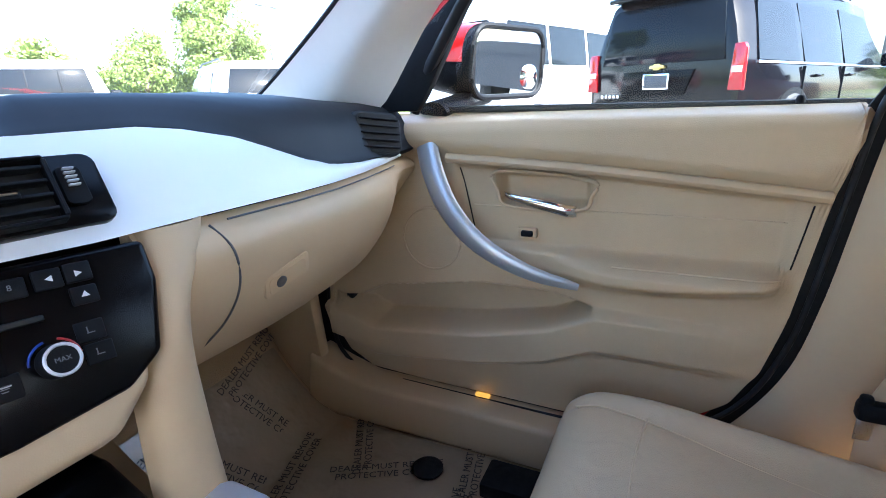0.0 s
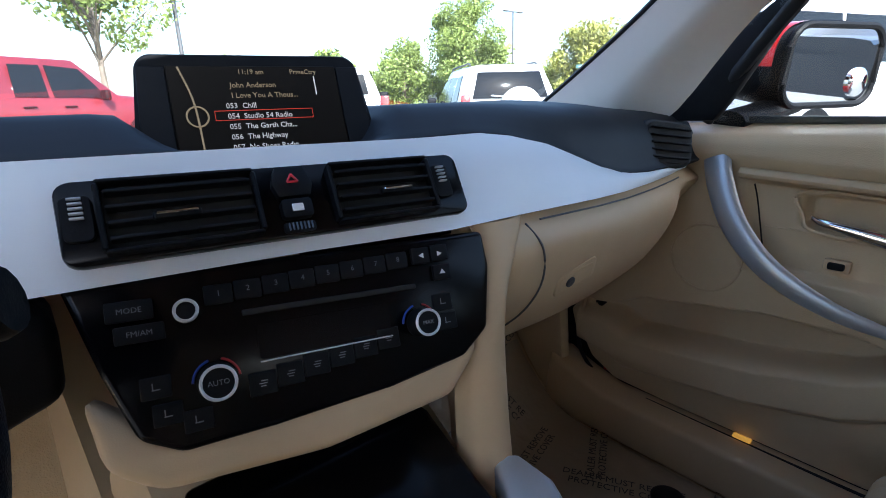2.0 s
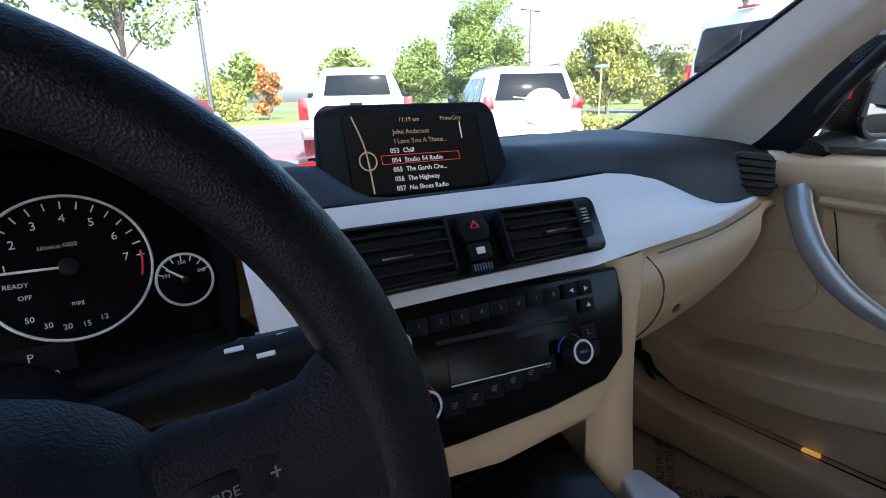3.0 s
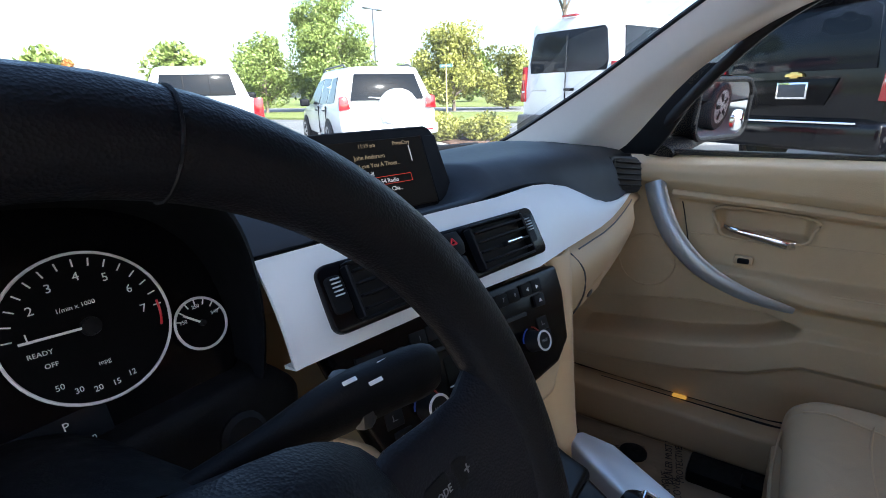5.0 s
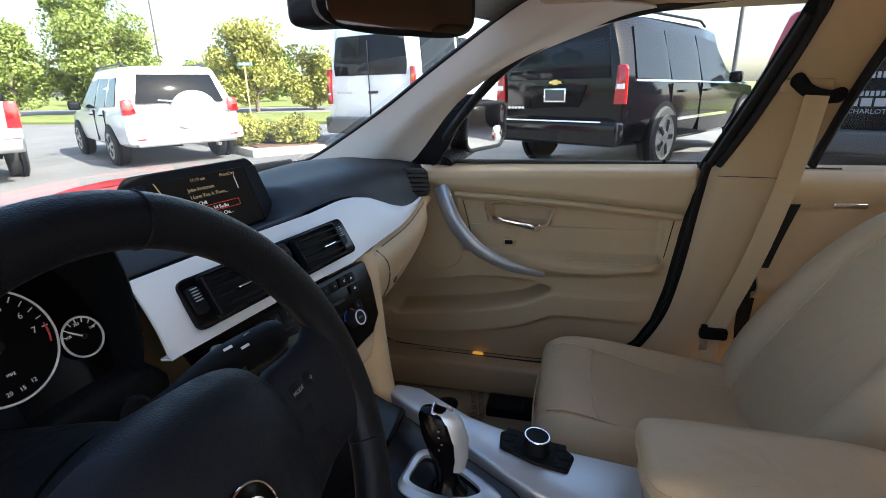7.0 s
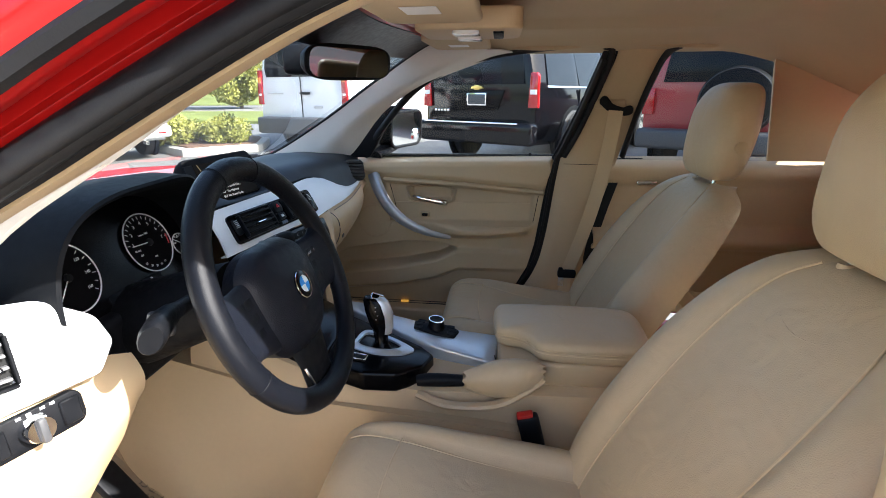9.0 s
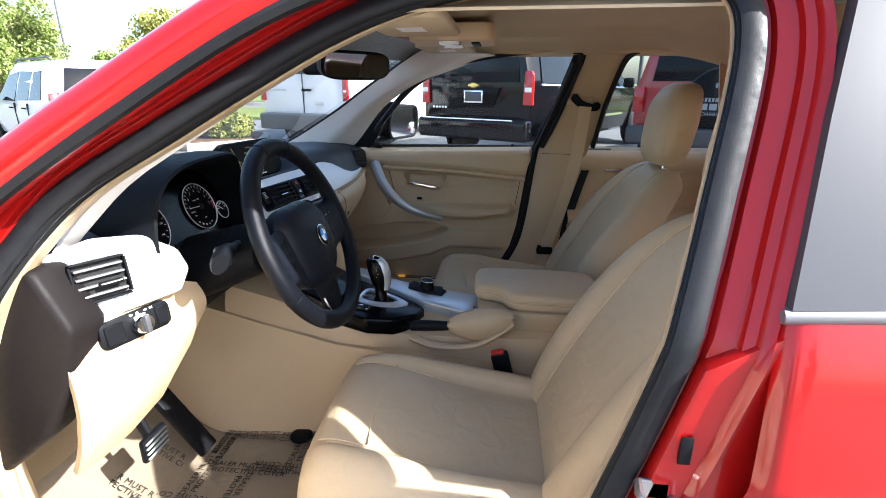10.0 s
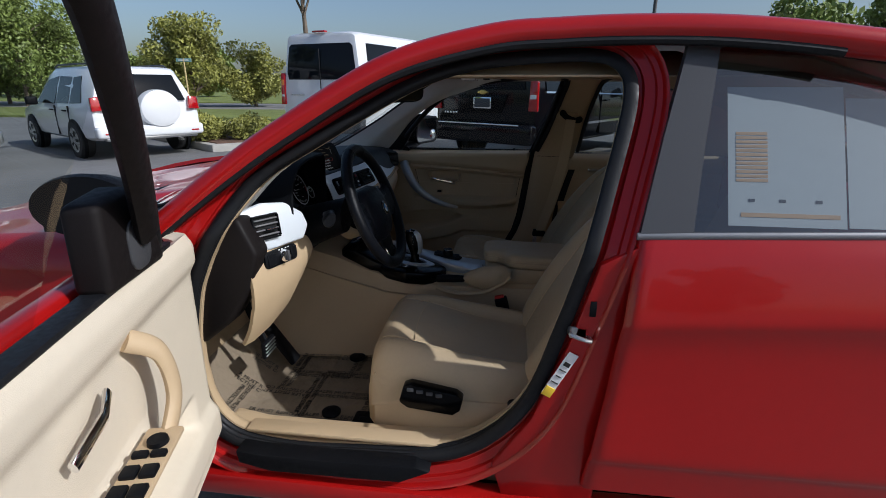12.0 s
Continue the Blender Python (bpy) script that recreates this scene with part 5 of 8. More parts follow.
for q in range(4):
    a0 = radians(90 * q)
    poly = [(0, 0)] + [(0.0155 * math.cos(a0 + radians(90) * k / 8), 0.0155 * math.sin(a0 + radians(90) * k / 8)) for k in range(9)]
    part("quarter", prism(poly, "z", 0.0045, 0.0058, 0, 1, BM), WHITE_PRINT if q % 2 == 0 else mat("emblem_blue", (0.02, 0.22, 0.62), 0.3, vary=0), em)
part("column_cover", loft([[V(-0.39 + w * math.cos(a), y + 0.045, z - 0.02 + h * math.sin(a)) for a in (2 * math.pi * j / 24 for j in range(24))] for y, z, w, h in ((0.31, 0.895, 0.062, 0.055), (0.36, 0.878, 0.075, 0.060), (0.44, 0.85, 0.08, 0.068), (0.56, 0.82, 0.075, 0.07))]), BLACK, wheel, "black column cover")
for side in (1, -1):
    pth = curve_through([WC + V(side * 0.062, 0.123, -0.014), WC + V(side * 0.112, 0.111, -0.006), WC + V(side * 0.162, 0.095, 0.0), WC + V(side * 0.204, 0.076, 0.003)], 16)
    s = part("stalk", tube(pth, 0.014, 0.020, n=14, up=(0, -0.5, 0.85), taper=lambda u: 0.7 + 0.45 * smooth(0.2, 0.6, u) - 0.25 * smooth(0.9, 1.0, u)), BLACK, wheel, "black column stalk")
    part("stalk_band", box(tuple(pth[9]), (0.016, 0.034, 0.034), 0.008, 2), DARK_GREY, s)
sw = aim(WC + V(0.160, 0.084, 0.018), (-0.1, -0.55, 0.83))
for k, (w, x, y) in enumerate((("bar", -0.018, 0.002), ("bar", -0.004, -0.005), ("bar", 0.008, 0.004), ("bar", 0.020, -0.003))):
    part("stalk_mark", box((x, y, 0.001), (0.009, 0.0024, 0.001), 0, 1, sw), WHITE_PRINT, s)
part("start_button", lathe([(0, 0), (0.018, 0), (0.018, 0.004), (0.014, 0.007), (0, 0.006)], aim((-0.255, 0.468, 0.84), (-0.1, -0.95, 0.2)), 28), BLACK, dash, "black start button")

# ======== centre console ========
con = thing("centre_console", "beige centre console with silver strip, gear lever and padded armrest", "console", (0, 0.1, 0.25))
TOPZ = 0.618
part("tunnel", loft([[V(x * w, y, z) for x, z in ((-1.25, 0.24), (-1.15, 0.35), (-1.0, h - 0.07), (-0.9, h - 0.02), (-0.6, h), (0.6, h), (0.9, h - 0.02), (1.0, h - 0.07), (1.15, 0.35), (1.25, 0.24))] for y, w, h in ((-0.75, 0.12, 0.56), (-0.35, 0.122, 0.562), (-0.05, 0.122, 0.556), (0.1, 0.132, 0.560), (0.2, 0.14, 0.575), (0.36, 0.15, 0.61), (0.47, 0.16, 0.66), (0.6, 0.17, 0.70))]), BEIGE, con, "beige tunnel sides")
part("silver_strip", prism([(0.145, 0.362), (0.170, 0.345), (0.172, 0.30), (0.124, 0.20), (0.096, 0.06), (0.098, -0.075), (-0.045, -0.064), (-0.030, -0.01), (-0.008, 0.085), (0.020, 0.14), (0.055, 0.20), (0.085, 0.255), (0.117, 0.317)], "z", TOPZ - 0.03, TOPZ + 0.006, 0.006, 3), CONSOLE_SILVER, con, "satin silver console strip")
part("shifter_plate", prism([(0.122, 0.365), (0.105, 0.318), (0.062, 0.232), (-0.002, 0.112), (-0.035, 0.078), (-0.090, 0.095), (-0.140, 0.150), (-0.155, 0.22), (-0.130, 0.32), (-0.10, 0.36)], "z", TOPZ - 0.05, TOPZ - 0.002, 0.008, 3), GLOSS_BLACK, con, "gloss black shifter surround")
part("front_tray", prism([(0.47, 0.60), (0.47, 0.674), (0.42, 0.672), (0.34, 0.630), (0.31, 0.620), (0.31, 0.585)], "x", -0.128, 0.108, 0.008, 3), GLOSS_BLACK, con, "gloss black tray lid")
part("tray_edge", tube(curve_through([(-0.050, 0.455, 0.676), (-0.02, 0.440, 0.679), (0.02, 0.435, 0.679), (0.052, 0.440, 0.676)], 16), 0.004, 0.002, n=8, taper=lambda u: 0.3 + 0.7 * math.sin(math.pi * min(1, max(0.02, u)))), CHROME, con, "chrome tray handle")
OUTER = [(-0.061, 0.268), (-0.020, 0.270), (0.020, 0.262), (0.026, 0.235), (0.004, 0.175), (-0.028, 0.128), (-0.055, 0.142), (-0.070, 0.170), (-0.076, 0.220)]
INNER = [(-0.045, 0.257), (-0.018, 0.258), (0.008, 0.252), (0.012, 0.235), (-0.006, 0.188), (-0.027, 0.158), (-0.043, 0.168), (-0.052, 0.188), (-0.056, 0.220)]
outer, inner, mid = [curve_through([(x, y, 0) for x, y in line], 60, closed=True) for line in (OUTER, INNER, [((a[0] + b[0]) / 2, (a[1] + b[1]) / 2) for a, b in zip(OUTER, INNER)])]
part("shift_frame", loft([[p + V(0, 0, TOPZ + h) for p in line] for line, h in ((outer, -0.004), (outer, 0.001), (mid, 0.007), (inner, 0.004), (inner, -0.006))], cap=False), CONSOLE_SILVER, con, "wide satin silver lever surround")
LEVER = ((0, 0, TOPZ, 0.024, 0.026), (0, 0.002, TOPZ + 0.012, 0.014, 0.016), (0.0, 0.004, TOPZ + 0.035, 0.013, 0.017), (0.002, 0.006, TOPZ + 0.055, 0.016, 0.024), (0.002, 0.010, TOPZ + 0.085, 0.019, 0.029), (0.002, 0.016, TOPZ + 0.112, 0.0175, 0.026), (0.002, 0.020, TOPZ + 0.122, 0.013, 0.018), (0.002, 0.020, TOPZ + 0.125, 0.006, 0.008))


def lever_rings(rows, shift, k):
    return [[V(-0.055 + shift[0] + dx + k * rx * math.cos(a), 0.210 + shift[1] + dy + k * ry * math.sin(a), z + shift[2]) for a in (2 * math.pi * j / 24 for j in range(24))] for dx, dy, z, rx, ry in rows]


lever = part("gear_lever", loft(lever_rings(LEVER, (0, 0.003, 0), 1.0)), GLOSS_BLACK, con, "black gear lever with chrome edges")
part("lever_shell", loft(lever_rings(LEVER[2:], (0.003, -0.006, 0.001), 0.97)), CONSOLE_SILVER, lever, "satin silver back of the lever")
LT = aim((-0.053, 0.222, TOPZ + 0.122), (-0.42, -0.25, 0.86), (0, 1, 0))
part("lever_cap", box((0, 0, -0.001), (0.022, 0.030, 0.010), 0.004, 3, LT), CHROME, lever, "chrome top button")
part("lever_window", box((0.0, 0.003, 0.0042), (0.012, 0.016, 0.002), 0.0008, 1, LT), GLOSS_BLACK, lever)
for k in range(4):
    part("lever_mark", box((-0.0735, 0.222 - 0.004 * (k == 2), TOPZ + 0.106 - 0.010 * k), (0.0012, 0.0028, 0.0022), 0, 1), GREY_PRINT, lever)
dk = part("drive_key", box((-0.124, 0.259, TOPZ + 0.001), (0.020, 0.046, 0.008), 0.003, 2), BLACK, con)
part("key_rim", tube([V(-0.124 + x, 0.259 + y, TOPZ + 0.005) for x, y in round_rect(-0.011, -0.024, 0.011, 0.024, 0.005)], 0.0011, closed=True, n=6), CHROME, dk, "chrome rim")
ip = part("controller_plate", prism([(0.022, 0.050), (0.060, 0.040), (0.080, 0.062), (0.092, 0.135), (0.078, 0.158), (0.042, 0.155), (0.024, 0.10)], "z", TOPZ, TOPZ + 0.012, 0.004, 2), BLACK, con, "black controller plate")
part("controller_knob", lathe([(0, 0), (0.021, 0), (0.022, 0.006), (0.019, 0.012), (0.0195, 0.020), (0.0175, 0.025), (0, 0.023)], pose(0.055, 0.098, TOPZ + 0.012), 36), BLACK, ip, "black rotary controller")
part("controller_ring", tube([V(0.055 + 0.0185 * math.cos(a), 0.098 + 0.0185 * math.sin(a), TOPZ + 0.036) for a in (2 * math.pi * j / 36 for j in range(36))], 0.0016, closed=True, n=6), CHROME, ip)
for x, y in ((0.046, 0.142), (0.064, 0.144), (0.080, 0.140), (0.034, 0.060), (0.052, 0.055), (0.070, 0.062)):
    part("controller_key", box((x, y, TOPZ + 0.0115), (0.016, 0.018, 0.004), 0.001, 1), BLACK, ip)
# the console top falls towards the armrest
FALL = Matrix(((1, 0, 0, 0), (0, 1, 0, 0), (0, 0.12, 1, -0.12 * 0.34), (0, 0, 0, 1)))
for o in con.children_recursive:
    base_name = o.name.split(".")[0]
    if base_name in ("silver_strip", "shifter_plate", "shift_frame"):
        o.data.transform(FALL)
    elif base_name not in ("tunnel", "front_tray", "tray_edge"):
        o.data.transform(FALL @ Matrix.Translation((0.020, -0.012, 0)))
LID = [(0.105, -0.062), (0.06, -0.060), (0.0, -0.064), (-0.024, -0.078), (-0.034, -0.115), (-0.055, -0.142), (-0.084, -0.162), (-0.094, -0.22), (-0.096, -0.33), (-0.082, -0.392), (0.0, -0.408), (0.09, -0.402), (0.118, -0.36), (0.124, -0.2), (0.122, -0.085)]
lid = curve_through([(x, y, 0) for x, y in LID], 72, closed=True)
heart = V(0.020, -0.245, 0)
rings = []
for z, k in ((0.611, 0.955), (0.613, 0.985), (0.620, 1.0), (0.632, 1.002), (0.6335, 0.994), (0.635, 1.002), (0.644, 0.996), (0.652, 0.965), (0.657, 0.90), (0.661, 0.72), (0.663, 0.40), (0.6635, 0.02)):
    rings.append([heart + (p - heart) * k + V(0, 0, z + 0.006 * (p.y + 0.25)) for p in lid])
ar = part("armrest", loft(rings), LEATHER, con, "beige padded leather armrest lid", sharp=50)
for z, k in ((0.6375, 1.003), (0.630, 1.004)):
    part("armrest_seam", tube([heart + (p - heart) * k + V(0, 0, z + 0.006 * (p.y + 0.25)) for p in lid], 0.0009, closed=True, n=6), BELT, ar)
part("armrest_box", prism([(0.102, -0.066), (-0.020, -0.072), (-0.088, -0.075), (-0.094, -0.38), (0.11, -0.38), (0.115, -0.09)], "z", 0.55, 0.6085, 0.010, 3), BEIGE, con, "beige armrest box")
part("box_joint", tube([V(-0.090, -0.064, 0.622), V(-0.0915, -0.068, 0.60), V(-0.0925, -0.072, 0.56)], 0.0012, n=6), BROWN, con)
part("park_brake", tube(curve_through([(-0.122, 0.105, 0.568), (-0.122, 0.07, 0.572), (-0.122, 0.0, 0.574)], 14), 0.0135, 0.0145, n=14, taper=lambda u: 0.85 + 0.2 * math.sin(math.pi * u)), BLACK, con, "black parking brake grip")
rings = []
for k, (y, w, h, z) in enumerate(((0.020, 0.017, 0.017, 0.586), (-0.01, 0.026, 0.032, 0.586), (-0.05, 0.031, 0.044, 0.590), (-0.09, 0.032, 0.046, 0.594), (-0.125, 0.026, 0.036, 0.602), (-0.15, 0.010, 0.012, 0.612))):
    rings.append([V(-0.118 + w * math.cos(a), y - 0.02 + 0.004 * math.sin(5 * a + k), z - 0.010 + h * math.sin(a)) for a in (2 * math.pi * j / 22 for j in range(22))])
part("brake_boot", loft(rings), LEATHER, con, "creased beige leather boot")
part("brake_tray", tube(curve_through([(-0.122, 0.105, 0.535), (-0.145, 0.03, 0.525), (-0.142, -0.08, 0.535), (-0.125, -0.17, 0.59)], 20), 0.012, 0.008, n=8), BEIGE, con)
bk = thing("belt_buckle", "black belt buckle with a red release button beside the driver's seat", "seat belt buckle", (-0.165, -0.13, 0.36))
BK = pose(-0.166, -0.145, 0.486, -14, 0, 0)
part("buckle_body", box((0, 0, 0), (0.026, 0.046, 0.085), 0.008, 3, BK), BLACK, bk, "black buckle")
part("release_button", box((0, 0.004, 0.043), (0.020, 0.034, 0.010), 0.003, 2, BK), mat("red_button", (0.5, 0.02, 0.015), 0.4, vary=0.03), bk, "red release button")
part("stalk", box((0, -0.004, -0.07), (0.012, 0.03, 0.08), 0.003, 2, BK), BLACK, bk)

# ======== seats ========
def seat(name, cx, fwd, up, rake, label):
    """A leather front seat: cushion with bolsters, thigh roll, base, backrest, headrest on two posts. fwd, up, rake: how far it is set."""
    s = thing(name, label, "car seat", (cx, fwd - 0.1, 0.26), "front seats")

    def at(x, y, z):
        return V(cx + x, y + fwd, z + up)

    rings = []
    stations = ((0.118, 0.190, 0.36, 0.43, 0.0), (0.138, 0.215, 0.36, 0.49, 0.0), (0.138, 0.232, 0.37, 0.528, 0.004), (0.118, 0.240, 0.38, 0.548, 0.008), (0.08, 0.246, 0.385, 0.555, 0.014), (0.0, 0.250, 0.385, 0.540, 0.026),
                (-0.10, 0.250, 0.385, 0.512, 0.036), (-0.20, 0.248, 0.385, 0.490, 0.042), (-0.30, 0.240, 0.385, 0.478, 0.040), (-0.36, 0.22, 0.385, 0.47, 0.03))
    for y, w, zb, zt, bol in stations:
        ring = []
        for j in range(49):
            u = -1 + 2 * j / 48
            e = 1 - abs(u) ** 5
            z = zb + (zt - zb) * (e ** 0.5) + bol * (bump(abs(u), 0.62, 0.93, 0.10)) - 0.006 * bump(abs(u), 0.56, 0.60, 0.02)
            ring.append(at(w * u * (1 - 0.02 * (1 - e)), y, z))
        ring += [at(w * 0.9, y, zb - 0.01), at(-w * 0.9, y, zb - 0.01)]
        rings.append(ring)
    dense = []
    cols = [curve_through([r[j] for r in rings], 46) for j in range(len(rings[0]))]
    dense = [[c[i] for c in cols] for i in range(46)]
    part("cushion", loft(dense), LEATHER, s, "beige leather seat cushion", sharp=60)
    for u in (-0.56, 0.56):
        pth = []
        for y, w, zb, zt, bol in stations[3:]:
            pth.append(at(w * u, y, zb + (zt - zb) * ((1 - abs(u) ** 5) ** 0.5) + 0.001))
        part("seam", tube(curve_through(pth, 30), 0.0018, n=6), BELT, s)
    part("front_seam", tube(curve_through([at(x, 0.150 - 0.035 * abs(x / 0.24) ** 3, 0.478) for x in (-0.23, -0.15, 0, 0.15, 0.23)], 24), 0.002, n=6), BELT, s)
    part("cross_seam", tube(curve_through([at(0.25 * u * 0.56, 0.02 + 0.012 * (1 - u * u), 0.5465) for u in np.linspace(-1, 1, 9)], 20), 0.0016, n=6), BELT, s)
    part("base", loft([[at(x * w, y, z) for x, z in ((-1, 0.31), (-1.0, 0.395), (-0.95, 0.42), (0.95, 0.42), (1.0, 0.395), (1, 0.31))] for y, w in ((0.15, 0.20), (0.125, 0.232), (0.0, 0.256), (-0.2, 0.258), (-0.33, 0.24))]), BEIGE, s, "beige seat base")
    for x in (-0.20, 0.20):
        part("runner", box(tuple(at(x, -0.06, 0.285 - up)), (0.05, 0.50, 0.05), 0.01), BLACK, s, "black seat runner")
    # backrest, leaning back
    def lean(x, y, z):
        return at(x, y - 0.125 * min(1, max(0, (z - 0.44) / 0.66)), z)

    rings = []
    B = ((0.44, -0.225, 0.205, 0.10, 0.02), (0.49, -0.235, 0.232, 0.105, 0.045), (0.58, -0.262, 0.248, 0.105, 0.058), (0.68, -0.298, 0.250, 0.105, 0.060), (0.78, -0.340, 0.246, 0.10, 0.052), (0.86, -0.380, 0.228, 0.09, 0.036), (0.91, -0.412, 0.196, 0.08, 0.02), (0.938, -0.44, 0.150, 0.055, 0.008), (0.946, -0.462, 0.11, 0.03, 0.0))
    B = [(z, y - rake, w, d, 0.6 * bol) for z, y, w, d, bol in B]
    for z, y, w, d, bol in B:
        front = []
        for j in range(41):
            u = -1 + 2 * j / 40
            e = (1 - abs(u) ** 6) ** 0.5
            front.append(lean(w * u, y - 0.04 * (1 - e) + bol * bump(abs(u), 0.62, 0.95, 0.12) - 0.004 * bump(abs(u), 0.54, 0.58, 0.02), z))
        back = [lean(w * 0.96 * u, y - d, z - 0.01) for u in np.linspace(1, -1, 11)]
        rings.append(front + back)
    cols = [curve_through([r[j] for r in rings], 44) for j in range(len(rings[0]))]
    part("backrest", loft([[c[i] for c in cols] for i in range(44)]), LEATHER, s, "beige leather backrest", sharp=60)
    for u in (-0.55, 0.55):
        part("seam", tube(curve_through([lean(w * u, y + 0.001, z) for z, y, w, d, bol in B[:8]], 30), 0.0018, n=6), BELT, s)
    part("shoulder_seam", tube(curve_through([lean(x, -rake - 0.384 - 0.10 * (abs(x) / 0.16) * 0.20, 0.866 + 0.03 * (abs(x) / 0.16)) for x in (-0.16, -0.08, 0, 0.08, 0.16)], 20), 0.0011, n=6), LEATHER, s)
    # headrest
    rings = []
    for k, (z, y, w, d) in enumerate(((0.957, -0.475, 0.085, 0.028), (0.966, -0.474, 0.110, 0.044), (1.005, -0.470, 0.132, 0.056), (1.08, -0.466, 0.140, 0.060), (1.14, -0.470, 0.136, 0.056), (1.185, -0.482, 0.116, 0.044), (1.203, -0.488, 0.086, 0.028), (1.208, -0.490, 0.05, 0.012))):
        rings.append([lean(w * math.copysign(abs(math.cos(a)) ** 0.55, math.cos(a)), y - 0.8 * rake + d * math.copysign(abs(math.sin(a)) ** 0.75, math.sin(a)), z) for a in (2 * math.pi * j / 36 for j in range(36))])
    cols = [curve_through([r[j] for r in rings], 26) for j in range(36)]
    hr = part("headrest", loft([[c[i] for c in cols] for i in range(26)]), LEATHER, s, "beige leather headrest", sharp=60)
    for x in (-0.055, 0.055):
        part("headrest_post", tube([lean(x, -0.470 - 0.8 * rake, 0.90), lean(x, -0.474 - 0.8 * rake, 1.0)], 0.006, n=10), CHROME, hr, "chrome post")
        part("post_collar", lathe([(0, 0), (0.013, 0), (0.011, 0.008), (0, 0.008)], Matrix.Translation(lean(x, -0.468 - 0.8 * rake, 0.938)), 16), BEIGE, hr)
    part("adjust_button", lathe([(0, 0), (0.016, 0), (0.016, 0.003), (0.010, 0.006), (0, 0.005)], aim(tuple(lean(-0.138, -0.472 - 0.8 * rake, 1.05)), (-1, 0, 0)), 20), BEIGE, hr)
    return s


seat("passenger_seat", 0.415, -0.04, -0.015, 0.05, "beige leather passenger seat with side bolsters and headrest")
dseat = seat("driver_seat", -0.445, 0.085, 0.012, 0.07, "beige leather driver's seat with electric controls, sunlit at the front")
cp = part("control_panel", prism([(0.128, 0.440), (0.115, 0.488), (0.095, 0.496), (-0.03, 0.474), (-0.048, 0.460), (-0.040, 0.424), (-0.02, 0.408), (0.105, 0.422)], "x", -0.726, -0.690, 0.005, 2), GLOSS_BLACK, dseat, "black seat control panel")
for k in range(4):
    part("seat_key", box((-0.728, 0.095 - 0.026 * k, 0.482 - 0.004 * k), (0.006, 0.018, 0.010), 0.002), DARK_GREY, cp)
part("side_knob", lathe([(0, 0), (0.014, 0), (0.012, 0.012), (0, 0.014)], aim((-0.715, -0.18, 0.455), (-1, 0, 0)), 20), BLACK, dseat, "black recliner knob")
# rear bench
bench = thing("rear_bench", "beige leather rear bench seat", "car seat", (0, -1.0, 0.26))
part("cushion", loft([[V(x, y, z) for x in np.linspace(-0.66, 0.66, 21)] for y, z in ((-0.72, 0.36), (-0.70, 0.46), (-0.74, 0.49), (-0.9, 0.48), (-1.1, 0.46))], closed=False), LEATHER, bench, "beige bench cushion")
part("backrest", loft([[V(x, y, z) for x in np.linspace(-0.64, 0.64, 21)] for y, z in ((-1.06, 0.44), (-1.12, 0.60), (-1.20, 0.80), (-1.25, 0.93), (-1.30, 0.95))], closed=False), LEATHER, bench, "beige bench backrest")
part("parcel_shelf", box((0, -1.5, 0.945), (1.3, 0.45, 0.02), 0.005), BLACK, bench)
for x in (-0.35, 0.0, 0.35):
    part("headrest", box((x, -1.30, 1.01), (0.22, 0.09, 0.13), 0.035, 4), LEATHER, bench, "beige rear headrest")
rings = [[V(0.52 * s, y, z) for s in np.linspace(-1, 1, 9)] for y, z in ((-1.10, 1.26), (-1.4, 1.14), (-1.75, 0.98))]
part("rear_screen", loft(rings, closed=False), glass("rear_screen_glass", (0.75, 0.8, 0.8)), body, "tinted rear window", shadow=False)

# ======== floor ========
rings = []
for y in np.linspace(-0.8, 1.02, 60):
    toe = smooth(0.52, 1.02, y)
    rings.append([V(0.775 * s, y, 0.262 + 0.42 * toe * toe + 0.01 * smooth(0.8, 1, abs(s)) + 0.14 * (1 - smooth(0.14, 0.30, abs(s))) ) for s in np.linspace(-1, 1, 41)])
solid("floor", thicken(loft(rings, closed=False), 0.02, (0, 0, -1)), CARPET, "beige carpeted car floor", "floor", kind="structure")
part("firewall", prism([(0.98, 0.3), (0.98, 0.93), (1.03, 0.93), (1.03, 0.3)], "x", -0.78, 0.78, 0.004), BLACK, body)
for side in (1, -1):
    part("kick_panel", prism([(0.70, 0.27), (0.66, 0.31), (0.675, 0.45), (0.69, 0.62), (1.0, 0.75), (1.0, 0.27)], "x", side * 0.70, side * 0.735, 0.01, 2), BEIGE, body, "beige footwell side panel")
    part("inner_sill", prism([(0.72, 0.27), (0.70, 0.42), (0.64, 0.394), (0.56, 0.370), (0.12, 0.362), (-0.06, 0.378), (-0.2, 0.36), (-0.5, 0.35), (-0.5, 0.27)] if side > 0 else [(0.62, 0.262), (0.62, 0.36), (0.52, 0.342), (0.12, 0.342), (-0.06, 0.36), (-0.2, 0.36), (-0.5, 0.35), (-0.5, 0.262)], "x", side * 0.69, side * (0.775 if side > 0 else 0.752), 0.012, 3), BEIGE, body, "beige sill cover")
part("tunnel_carpet", loft([[V(x * w, y, z) for x, z in ((-1.35, 0.25), (-1.12, 0.40), (-1.0, h), (1.0, h), (1.12, 0.40), (1.35, 0.25))] for y, w, h in ((-0.12, 0.150, 0.47), (0.30, 0.16, 0.52), (0.5, 0.175, 0.58), (0.75, 0.19, 0.66), (1.0, 0.21, 0.74))]), BEIGE, con, "beige tunnel side panel")


